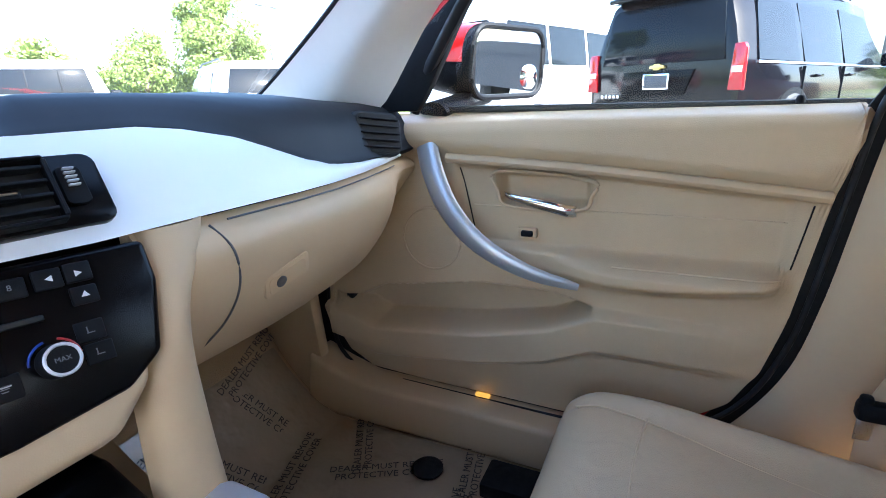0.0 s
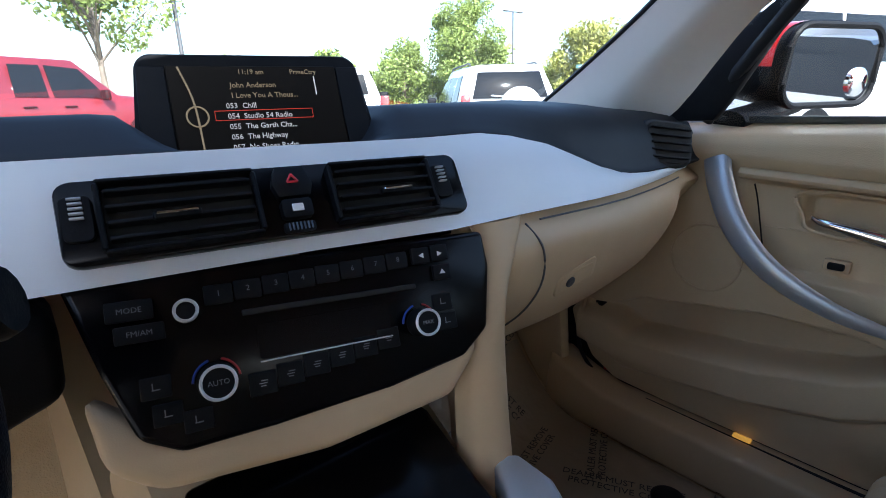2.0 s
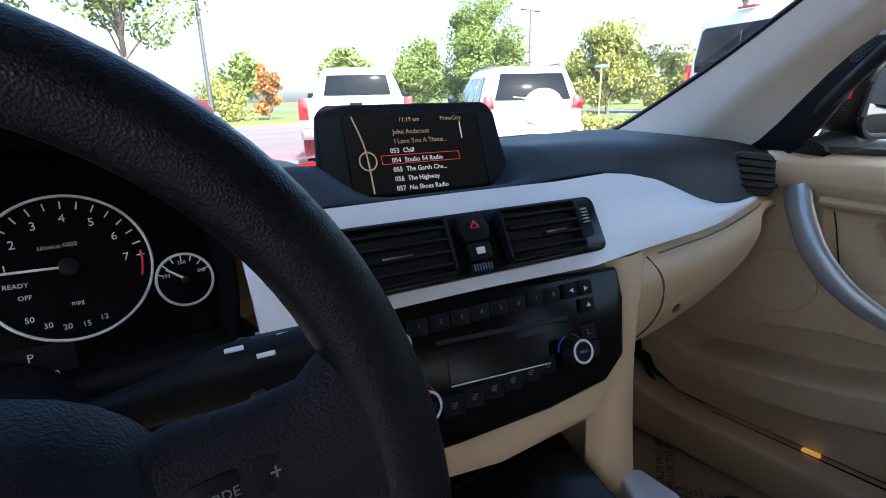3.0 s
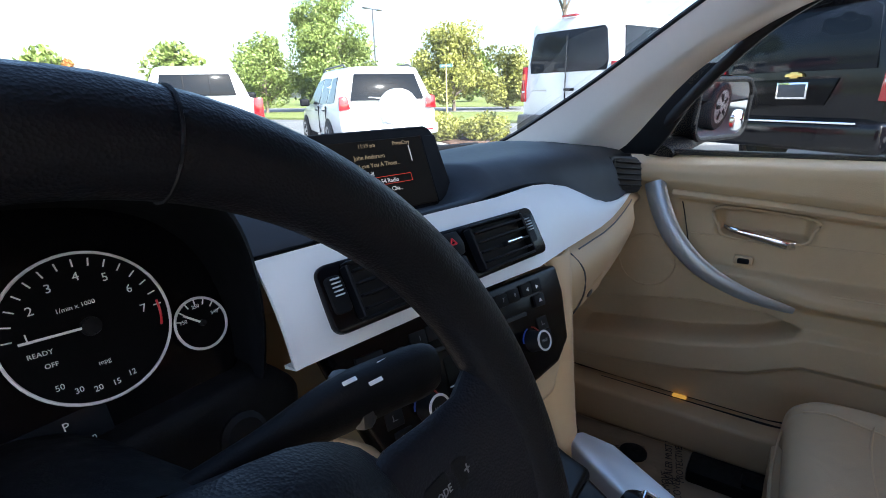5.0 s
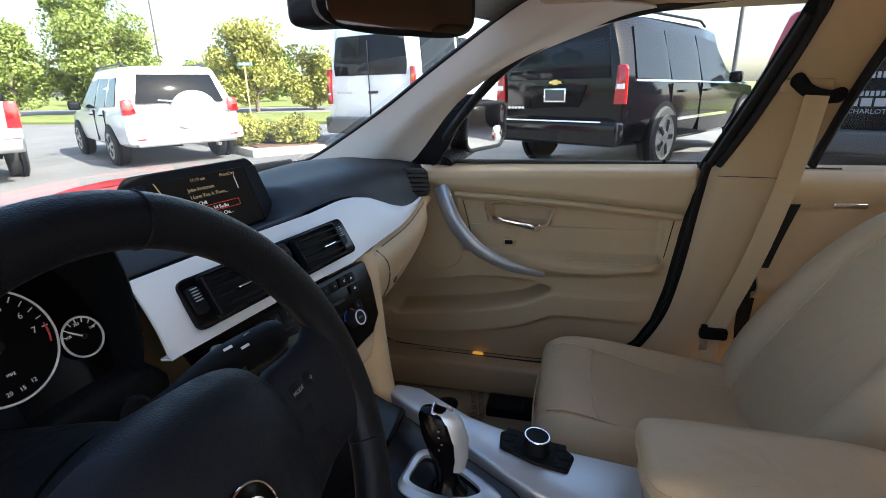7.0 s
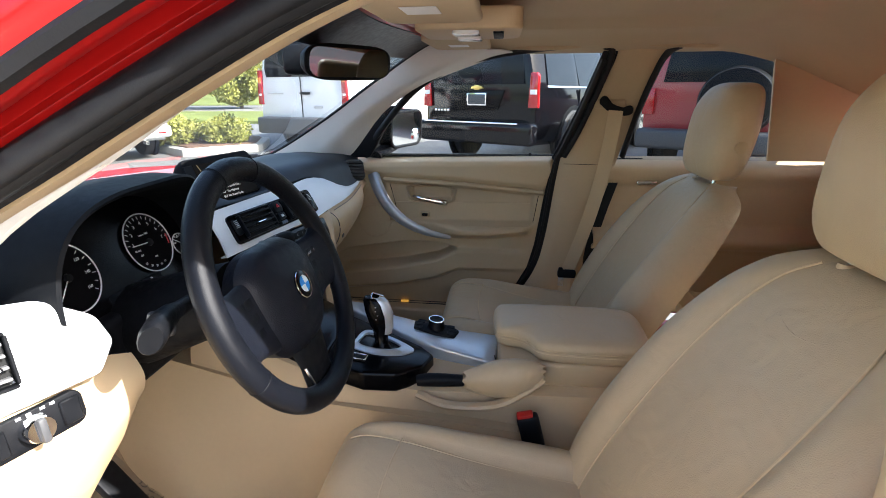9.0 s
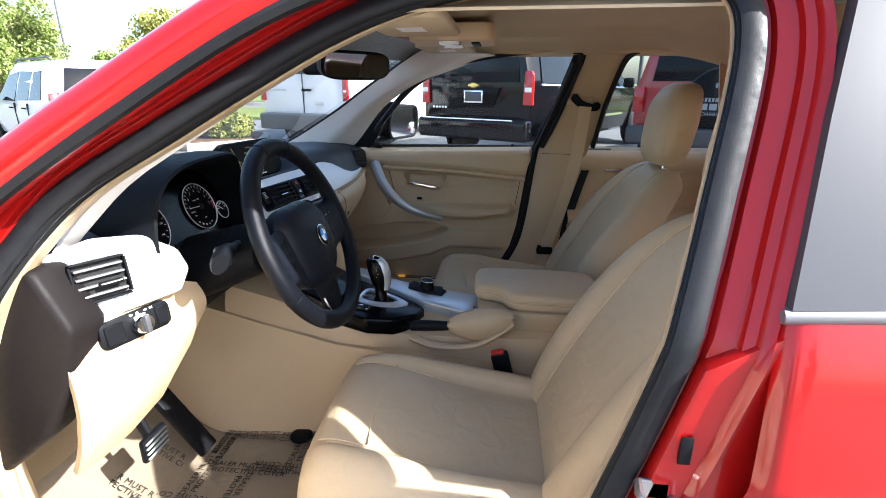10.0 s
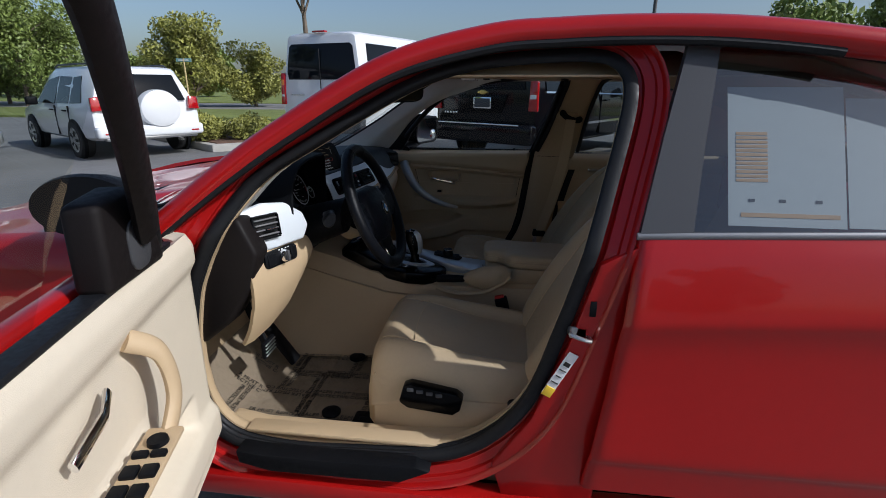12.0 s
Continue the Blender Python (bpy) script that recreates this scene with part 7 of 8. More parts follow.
rear_panel(suv, "emblem", [(-0.10, 1.105), (-0.04, 1.105), (-0.04, 1.09), (0.04, 1.09), (0.04, 1.105), (0.10, 1.105), (0.085, 1.14), (0.04, 1.14), (0.04, 1.155), (-0.04, 1.155), (-0.04, 1.14), (-0.085, 1.14)], mat("gold_emblem", (0.72, 0.52, 0.16), 0.3, metal=0.8, vary=0.02), 0.02, 0, 9, "gold emblem", 0.003)
for k in range(5):
    rear_panel(suv, "badge_bar", [(-0.78 + 0.06 * k, 0.79), (-0.745 + 0.06 * k, 0.79), (-0.745 + 0.06 * k, 0.825), (-0.78 + 0.06 * k, 0.825)], CHROME, 0.012, 0, 9, "", 0.001)
part("bumper", box((0, -0.07, 0.52), (2.0, 0.20, 0.30), 0.06, 4), BLACK_PAINT, suv, "black rear bumper")
part("bumper_strip", box((-0.05, -0.175, 0.66), (1.66, 0.02, 0.022), 0.006, 2), CHROME, suv, "chrome bumper strip")
for nm, pts in (("rear_quarter_window", [(0.28, 1.15), (1.18, 1.13), (1.16, 1.72), (0.40, 1.74)]), ("rear_door_window", [(1.30, 1.12), (2.25, 1.11), (2.22, 1.72), (1.28, 1.73)]), ("front_door_window", [(2.38, 1.10), (3.62, 1.09), (3.12, 1.66), (2.36, 1.72)])):
    side_glass(suv, nm, pts, 1.02, 1.08, 1.90, 0.78, DARK_GLASS, "dark side window")
side_glass(suv, "window_trim", [(0.26, 1.115), (3.68, 1.06), (3.68, 1.082), (0.26, 1.14)], 1.02, 1.08, 1.90, 0.78, CHROME, "chrome window strip")
side_glass(suv, "rub_strip", [(1.5, 0.60), (3.5, 0.60), (3.5, 0.64), (1.5, 0.64)], 1.02, 1.08, 1.90, 0.78, CHROME)
side_glass(suv, "door_gap", [(2.30, 0.42), (2.312, 0.42), (2.312, 1.08), (2.30, 1.08)], 1.022, 1.08, 1.90, 0.78, RUBBER)
side_glass(suv, "door_gap", [(1.24, 0.72), (1.252, 0.72), (1.252, 1.08), (1.24, 1.08)], 1.022, 1.08, 1.90, 0.78, RUBBER)
for s in (-1, 1):
    part("roof_rail", tube([V(s * 0.70, 0.4, 1.88), V(s * 0.70, 0.6, 1.95), V(s * 0.70, 2.8, 1.95), V(s * 0.70, 3.0, 1.88)], 0.018, n=8), BLACK, suv, "roof rail")
arches(suv, 2.04, (1.08, 4.38), 0.47)
wheel_set(suv, 2.10, (1.08, 4.38), 0.40, 0.29)
common(suv, 2.04, 3.42, 1.06, BLACK_PAINT, (1.62, 2.55), 0.98)
suv.matrix_basis = pose(6.62, 0.28, 0, 0, 0, -122) @ Matrix.Diagonal((1.0, 1.0, 1.04, 1.0))

# ---- white passenger van
van = thing("van", "white high-roof passenger van with dark windows", "van")
part("body", shell([(-0.02, 0.92, 0.48, 1.25, 2.40, 0.72, 0.05), (0.0, 0.98, 0.46, 1.25, 2.46, 0.80, 0.05), (0.15, 1.02, 0.42, 1.25, 2.50, 0.84, 0.03), (2.5, 1.03, 0.42, 1.25, 2.52, 0.86, 0), (4.0, 1.03, 0.42, 1.22, 2.46, 0.84, 0), (4.6, 1.0, 0.42, 1.15, 2.10, 0.82, -0.3), (5.2, 0.98, 0.42, 1.10, 1.40, 0.84, 0), (5.6, 0.9, 0.45, 0.95, 1.12, 0.78, 0)]), WHITE_PAINT, van, "white van body", sharp=30)
rear_panel(van, "rear_window", [(-0.80, 1.52), (0.80, 1.52), (0.83, 1.70), (0.76, 2.20), (0.70, 2.26), (-0.70, 2.26), (-0.76, 2.20), (-0.83, 1.70)], DARK_GLASS, 0.014, 0.05, 1.25, "dark rear window")
part("door_gap", box((0.0, -0.022, 1.35), (0.012, 0.02, 1.6), 0.002), RUBBER, van)
for s in (-1, 1):
    tl = rear_panel(van, "tail_lamp", [(s * 0.90, 0.98), (s * 1.02, 0.98), (s * 0.985, 1.66), (s * 0.90, 1.66)] if s > 0 else [(s * 0.90, 0.98), (s * 0.90, 1.66), (s * 0.985, 1.66), (s * 1.02, 0.98)], TAIL_RED, 0.03, 0.03, 1.25, "tall red tail lamp", 0.01)
    part("amber_lens", box((s * 0.95, -0.030, 1.46), (0.075, 0.02, 0.12), 0.006), AMBER, tl)
    part("reverse_lens", box((s * 0.955, -0.033, 1.13), (0.075, 0.02, 0.14), 0.006), LENS_CLEAR, tl)
part("bumper", box((0, -0.06, 0.56), (2.02, 0.20, 0.34), 0.05, 3), DARK_GREY, van, "dark grey rear bumper")
part("door_handle", box((0.10, -0.045, 1.20), (0.22, 0.04, 0.05), 0.015, 2), BLACK, van, "black door handle")
for k in range(6):
    rear_panel(van, "badge_bar", [(-0.78 + 0.06 * k, 1.18), (-0.735 + 0.06 * k, 1.18), (-0.735 + 0.06 * k, 1.21), (-0.78 + 0.06 * k, 1.21)], STEEL, 0.012, 0, 9, "", 0.001)
rear_panel(van, "emblem", [(0.28, 0.90), (0.44, 0.90), (0.46, 0.93), (0.44, 0.96), (0.28, 0.96), (0.26, 0.93)], STEEL, 0.014, 0, 9, "", 0.003)
for nm, pts in (("rear_side_window", [(0.25, 1.52), (1.45, 1.52), (1.45, 2.26), (0.32, 2.26)]), ("middle_side_window", [(1.55, 1.52), (2.85, 1.52), (2.85, 2.26), (1.55, 2.26)]), ("front_side_window", [(2.95, 1.44), (4.4, 1.40), (4.1, 2.20), (2.95, 2.22)])):
    side_glass(van, nm, pts, 1.03, 1.25, 2.52, 0.86, DARK_GLASS, "dark side window")
part("roof_strip", box((0, 0.05, 2.50), (0.30, 0.10, 0.04), 0.015), TAIL_RED, van, "high brake lamp")
arches(van, 2.06, (1.0, 4.6), 0.44)
wheel_set(van, 2.10, (1.0, 4.6), 0.35, 0.22)
common(van, 2.06, 4.35, 1.35, BLACK, (), 1.1)
van.matrix_basis = pose(8.28, 3.58, 0, 0, 0, -108) @ Matrix.Diagonal((1.0, 1.0, 0.9, 1.0))

# ---- white compact SUV with a covered spare wheel
cuv = thing("compact_suv", "white compact SUV with a covered spare wheel on its tailgate", "SUV")
part("body", shell([(-0.02, 0.82, 0.44, 0.98, 1.60, 0.58, 0.30), (0.0, 0.88, 0.42, 0.98, 1.66, 0.62, 0.30), (0.14, 0.91, 0.36, 0.98, 1.70, 0.66, 0.20), (1.0, 0.92, 0.32, 0.97, 1.72, 0.68, 0), (2.2, 0.92, 0.32, 0.95, 1.72, 0.68, 0), (2.75, 0.92, 0.32, 0.94, 1.62, 0.66, -0.1), (3.2, 0.91, 0.32, 0.94, 1.22, 0.70, 0), (3.55, 0.90, 0.32, 0.92, 1.05, 0.74, 0), (4.2, 0.86, 0.34, 0.82, 0.92, 0.72, 0), (4.4, 0.78, 0.38, 0.7, 0.82, 0.66, 0)]), WHITE_PAINT, cuv, "white body", sharp=30)
rear_panel(cuv, "rear_window", [(-0.68, 1.08), (0.68, 1.08), (0.56, 1.56), (-0.56, 1.56)], DARK_GLASS, 0.016, 0.30, 0.98, "dark rear window")
part("wiper", tube([V(0.12, -0.0, 1.08), V(-0.35, 0.02, 1.13)], 0.012, n=6), WHITE_PAINT, cuv)
part("spare_cover", lathe([(0, 0.20), (0.25, 0.20), (0.335, 0.17), (0.355, 0.11), (0.355, 0.0), (0, 0)], aim((0.16, 0.0, 0.93), (0, -1, 0)), 48), WHITE_PAINT, cuv, "round white spare wheel cover")
for s in (-1, 1):
    poly = [(s * 0.70, 0.92), (s * 0.895, 0.90), (s * 0.88, 1.14), (s * 0.74, 1.16)]
    tl = rear_panel(cuv, "tail_lamp", poly if s > 0 else poly[::-1], TAIL_RED, 0.04, 0.2, 0.98, "red tail lamp", 0.012)
    part("reverse_lens", box((s * 0.82, -0.035, 0.96), (0.12, 0.02, 0.06), 0.006), LENS_CLEAR, tl)
part("bumper", box((0, -0.05, 0.52), (1.80, 0.20, 0.22), 0.06, 4), WHITE_PAINT, cuv, "white rear bumper")
part("bumper_sill", box((0, -0.04, 0.40), (1.55, 0.16, 0.07), 0.02, 2), STEEL, cuv, "grey lower bumper")
part("exhaust", lathe([(0, 0), (0.03, 0), (0.03, 0.12), (0.024, 0.12), (0.024, 0.02), (0, 0.02)], aim((0.45, -0.05, 0.33), (0, -1, 0)), 16), STEEL, cuv)
for s in (-1, 1):
    part("reflector", box((s * 0.72, -0.155, 0.50), (0.14, 0.01, 0.03), 0.004), TAIL_RED, cuv)
for nm, pts in (("rear_quarter_window", [(0.45, 1.04), (1.02, 1.02), (1.02, 1.50), (0.66, 1.52)]), ("rear_door_window", [(1.10, 1.02), (1.78, 1.01), (1.76, 1.53), (1.10, 1.51)]), ("front_door_window", [(1.86, 1.00), (2.92, 1.00), (2.42, 1.46), (1.84, 1.53)])):
    side_glass(cuv, nm, pts, 0.92, 0.97, 1.72, 0.68, DARK_GLASS, "dark side window")
for y in (1.80, 1.06):
    side_glass(cuv, "door_gap", [(y, 0.40), (y + 0.012, 0.40), (y + 0.012, 0.97), (y, 0.97)], 0.922, 0.97, 1.72, 0.68, RUBBER)
for s in (-1, 1):
    part("roof_rail", tube([V(s * 0.62, 0.45, 1.69), V(s * 0.62, 0.6, 1.745), V(s * 0.62, 2.2, 1.745), V(s * 0.62, 2.4, 1.69)], 0.018, n=8), DARK_GREY, cuv, "grey roof rail")
arches(cuv, 1.84, (0.92, 3.52), 0.40)
wheel_set(cuv, 1.88, (0.92, 3.52), 0.34, 0.235)
common(cuv, 1.84, 2.75, 0.95, BLACK, (1.25, 2.0), 0.88)
cuv.matrix_basis = pose(6.72, 6.25, 0, 0, 0, -32) @ Matrix.Diagonal((1.0, 1.0, 0.92, 1.0))

# ---- white pickup
pick = thing("pickup_truck", "white pickup truck with a grey rear bumper", "pickup truck")
part("bed", shell([(-0.02, 0.86, 0.52, 1.0, 1.12, 0.84, 0), (0.0, 0.92, 0.50, 1.0, 1.16, 0.90, 0), (1.75, 0.93, 0.46, 1.02, 1.17, 0.90, 0)]), WHITE_PAINT, pick, "white cargo bed", sharp=30)
part("cab", shell([(1.80, 0.90, 0.44, 1.10, 1.68, 0.62, 0.15), (1.86, 0.93, 0.42, 1.10, 1.74, 0.68, 0.15), (2.4, 0.94, 0.40, 1.08, 1.78, 0.70, 0), (3.3, 0.94, 0.40, 1.07, 1.74, 0.68, 0), (3.9, 0.93, 0.40, 1.06, 1.20, 0.74, 0), (5.0, 0.90, 0.42, 1.0, 1.08, 0.74, 0), (5.3, 0.82, 0.46, 0.85, 0.95, 0.70, 0)]), WHITE_PAINT, pick, "white cab", sharp=30)
rear_panel(pick, "rear_window", [(-0.66, 1.20), (0.66, 1.20), (0.58, 1.60), (-0.58, 1.60)], DARK_GLASS, 0.016, 0.15, 1.10, "dark cab window", 0.004, 1.80)
for x in (-0.22, 0.22):
    rear_panel(pick, "window_bar", [(x - 0.012, 1.20), (x + 0.012, 1.20), (x + 0.012, 1.60), (x - 0.012, 1.60)], BLACK, 0.024, 0.15, 1.10, "", 0.002, 1.80)
tg = rear_panel(pick, "tailgate", [(-0.72, 0.62), (0.72, 0.62), (0.72, 1.13), (-0.72, 1.13)], WHITE_PAINT, 0.035, 0, 9, "white tailgate", 0.012)
part("tailgate_handle", box((0, -0.045, 1.03), (0.22, 0.03, 0.07), 0.012, 2), BLACK, tg, "black tailgate handle")
for k in range(6):
    rear_panel(pick, "badge_bar", [(-0.40 + 0.14 * k, 0.76), (-0.30 + 0.14 * k, 0.76), (-0.30 + 0.14 * k, 0.84), (-0.40 + 0.14 * k, 0.84)], mat("pale_badge", (0.6, 0.62, 0.64), 0.5, vary=0), 0.038, 0, 9, "", 0.001, parent=tg)
for s in (-1, 1):
    poly = [(s * 0.77, 0.78), (s * 0.93, 0.78), (s * 0.93, 1.14), (s * 0.79, 1.14)]
    rear_panel(pick, "tail_lamp", poly if s > 0 else poly[::-1], TAIL_RED, 0.04, 0, 9, "red tail lamp", 0.012)
part("bumper", box((0, -0.16, 0.56), (1.80, 0.22, 0.20), 0.05, 3), STEEL, pick, "grey metal bumper")
part("plate", box((0, -0.275, 0.54), (0.32, 0.01, 0.16), 0.004), WHITE_PRINT, pick, "white plate")
part("plate_bar", box((0, -0.282, 0.54), (0.22, 0.006, 0.06), 0.002), DARK_GREY, pick)
side_glass(pick, "rear_door_window", [(1.98, 1.15), (2.55, 1.14), (2.55, 1.62), (2.1, 1.62)], 0.94, 1.08, 1.78, 0.70, DARK_GLASS, "dark side window")
side_glass(pick, "front_door_window", [(2.63, 1.13), (3.62, 1.12), (3.3, 1.58), (2.63, 1.62)], 0.94, 1.08, 1.78, 0.70, DARK_GLASS, "dark side window")
arches(pick, 1.88, (1.0, 4.3), 0.46)
wheel_set(pick, 1.94, (1.0, 4.3), 0.38, 0.24)
common(pick, 1.88, 3.5, 1.10, BLACK, (2.2, 2.8), 1.0)
pick.matrix_basis = pose(4.05, 7.75, 0, 0, 0, -31) @ Matrix.Diagonal((1.0, 1.0, 0.95, 1.0))

# ---- red boxy SUV with a black spare wheel cover
box_suv = thing("boxy_suv", "red boxy SUV with a black printed spare wheel cover", "SUV")
RED_SUV = mat("red_suv_paint", (0.33, 0.018, 0.022), 0.32, vary=0.05, vary_size=0.5, coat=0.8)
part("body", shell([(-0.02, 0.88, 0.50, 1.20, 1.80, 0.72, 0.10), (0.0, 0.94, 0.48, 1.20, 1.86, 0.76, 0.10), (0.15, 0.97, 0.44, 1.20, 1.89, 0.80, 0.06), (2.4, 0.98, 0.42, 1.18, 1.90, 0.82, 0), (2.9, 0.98, 0.42, 1.18, 1.80, 0.80, 0), (3.25, 0.98, 0.42, 1.17, 1.30, 0.86, 0), (4.5, 0.96, 0.44, 1.12, 1.20, 0.84, 0), (4.7, 0.90, 0.5, 1.0, 1.1, 0.8, 0)]), RED_SUV, box_suv, "red body", sharp=30)
rear_panel(box_suv, "rear_window", [(-0.74, 1.25), (0.74, 1.25), (0.68, 1.74), (-0.68, 1.74)], DARK_GLASS, 0.016, 0.10, 1.20, "dark rear window")
COVER_PRINT = mat("faded_cover_print", (0.30, 0.31, 0.33), 0.6, vary=0.08, vary_size=0.05)
sp = part("spare_cover", lathe([(0, 0.22), (0.28, 0.22), (0.37, 0.19), (0.40, 0.12), (0.40, 0.0), (0, 0)], aim((0.08, 0.0, 1.02), (0, -1, 0)), 48), BLACK, box_suv, "black spare wheel cover with white print")
part("cover_ring", tube([V(0.08 + 0.375 * math.cos(a), -0.188, 1.02 + 0.375 * math.sin(a)) for a in (2 * math.pi * j / 48 for j in range(48))], 0.005, closed=True, n=6), DARK_GREY, sp)
text_mesh("CHARLOTTE", 0.062, pose(0.08, -0.2215, 0.87, 90, 0, 0), COVER_PRINT, sp)
for k in range(12):
    part("print_bar", box((-0.13 + 0.038 * k, -0.221, 1.035), (0.026, 0.003, 0.045), 0.001, 1), COVER_PRINT, sp)
for k in range(6):
    part("print_bar", box((-0.17 + 0.100 * k, -0.221, 0.955), (0.080, 0.003, 0.075), 0.001, 1), COVER_PRINT, sp)
for k in range(3):
    part("print_mark", box((0.04 + 0.04 * k, -0.221, 1.20), (0.026, 0.003, 0.055), 0.001, 1), COVER_PRINT, sp)
for s in (-1, 1):
    tl = rear_panel(box_suv, "tail_lamp", [(s * 0.82, 0.86), (s * 0.95, 0.86), (s * 0.95, 1.18), (s * 0.82, 1.18)][::s], TAIL_RED, 0.03, 0, 9, "red tail lamp", 0.01)
    part("reverse_lens", box((s * 0.885, -0.028, 0.96), (0.10, 0.02, 0.10), 0.006), LENS_CLEAR, tl)
part("bumper", box((0, -0.12, 0.58), (1.90, 0.26, 0.24), 0.05, 3), DARK_GREY, box_suv, "dark bumper")
for nm, pts in (("rear_quarter_window", [(0.30, 1.26), (1.05, 1.25), (1.05, 1.74), (0.36, 1.74)]), ("rear_door_window", [(1.13, 1.25), (1.95, 1.24), (1.95, 1.74), (1.13, 1.74)]), ("front_door_window", [(2.03, 1.24), (2.95, 1.23), (2.75, 1.72), (2.03, 1.74)])):
    side_glass(box_suv, nm, pts, 0.98, 1.18, 1.90, 0.82, DARK_GLASS, "dark side window")
arches(box_suv, 1.96, (0.95, 3.8), 0.46)
wheel_set(box_suv, 2.02, (0.95, 3.8), 0.41, 0.22)
common(box_suv, 1.96, 2.85, 1.2, BLACK, (1.3, 2.1), 1.08)
box_suv.matrix_basis = pose(5.2, -2.64, 0, 0, 0, -122) @ Matrix.Diagonal((1.0, 1.0, 0.97, 1.0))

# ---- silver saloon further along that row
sal = thing("saloon_car", "dark grey saloon parked beside the boxy SUV", "car")
GREY_PAINT = mat("dark_grey_car_paint", (0.05, 0.055, 0.065), 0.3, metal=0.5, vary=0.03, coat=0.8)
part("body", shell([(0.0, 0.84, 0.40, 0.92, 1.02, 0.74, 0), (0.6, 0.90, 0.34, 0.93, 1.04, 0.74, 0), (1.1, 0.91, 0.32, 0.92, 1.36, 0.60, 0), (1.9, 0.91, 0.32, 0.92, 1.46, 0.62, 0), (2.6, 0.91, 0.32, 0.92, 1.40, 0.60, 0), (3.3, 0.91, 0.32, 0.90, 1.0, 0.70, 0), (4.4, 0.86, 0.36, 0.75, 0.85, 0.68, 0)]), GREY_PAINT, sal, "dark grey body", sharp=30)
side_glass(sal, "side_window", [(0.95, 0.97), (3.0, 0.96), (2.4, 1.34), (1.25, 1.34)], 0.91, 0.92, 1.46, 0.62, DARK_GLASS, "dark side window")
wheel_set(sal, 1.86, (0.85, 3.55), 0.33, 0.23)
common(sal, 1.82, 2.9, 0.92, GREY_PAINT, (1.4, 2.2), 0.84)
sal.matrix_basis = pose(4.1, -5.4, 0, 0, 0, -122)

# ---- red pickup with a cap, side on, ahead to the left
rp = thing("capped_pickup", "red pickup truck with a matching canopy", "pickup truck")
RED2 = mat("dull_red_paint", (0.14, 0.014, 0.02), 0.35, vary=0.05, vary_size=0.5, coat=0.6)
part("body", shell([(0.0, 0.90, 0.46, 1.06, 1.74, 0.72, 0.1), (0.1, 0.94, 0.42, 1.06, 1.78, 0.74, 0.05), (2.0, 0.95, 0.40, 1.06, 1.80, 0.74, 0), (2.06, 0.95, 0.40, 1.06, 1.74, 0.70, 0), (3.2, 0.95, 0.40, 1.05, 1.72, 0.68, 0), (3.85, 0.94, 0.40, 1.04, 1.18, 0.74, 0), (5.0, 0.90, 0.42, 0.98, 1.06, 0.74, 0), (5.2, 0.8, 0.46, 0.85, 0.95, 0.7, 0)]), RED2, rp, "red body and canopy", sharp=30)
for pts in ([(0.25, 1.16), (1.85, 1.15), (1.85, 1.62), (0.35, 1.62)], [(2.15, 1.13), (2.62, 1.12), (2.62, 1.60), (2.2, 1.60)], [(2.70, 1.12), (3.55, 1.11), (3.2, 1.56), (2.70, 1.60)]):
    side_glass(rp, "side_window", pts, 0.95, 1.06, 1.80, 0.74, DARK_GLASS, "dark side window")
wheel_set(rp, 2.0, (1.0, 4.2), 0.38, 0.24)
arches(rp, 1.9, (1.0, 4.2), 0.45)
common(rp, 1.9, 3.45, 1.06, BLACK, (2.3, 2.9), 0.98)
rp.matrix_basis = pose(-2.2, 10.9, 0, 0, 0, -70) @ Matrix.Diagonal((1.0, 1.0, 1.08, 1.0))

# ---- planting islands, verge and road beyond the rows
def slab(name, pts, z0, z1, material, label, category, bev=0.03):
    return solid(name, prism(pts, "z", z0, z1, bev, 2), material, label, category, kind="structure")


slab("kerb", [(7.5, 5.6), (8.5, 4.55), (9.8, 5.0), (12.7, 9), (15.2, 13.8), (13.4, 14.6), (10.5, 9.6)], -0.1, 0.14, CONCRETE, "pale concrete kerb of a planting island", "kerb")
slab("planting_bed", [(7.7, 5.62), (8.55, 4.72), (9.7, 5.14), (12.55, 9), (15.0, 13.7), (13.5, 14.35), (10.6, 9.5)], 0.0, 0.17, MULCH, "brown mulch planting bed", "planting bed")
slab("verge", [(14.5, -30), (23, -30), (23, 60), (17.2, 60), (16.4, 12), (15.2, 2)], -0.1, 0.10, GRASS, "sunlit grass verge", "verge")
slab("far_road", [(23, -200), (32, -200), (32, 200), (23, 200)], -0.1, 0.06, mat("pale_road", (0.22, 0.21, 0.20), 0.9, grain=0.5, grain_size=0.03, vary=0.1, vary_size=2.0), "pale road beyond the verge", "road")
slab("far_verge", [(32, -200), (420, -200), (420, 400), (32, 400)], -0.1, 0.12, GRASS, "grass beyond the road", "verge")
slab("front_verge", [(-120, 24), (17, 24), (17, 60), (-120, 60)], -0.1, 0.08, GRASS, "grass verge ahead of the car park", "verge")


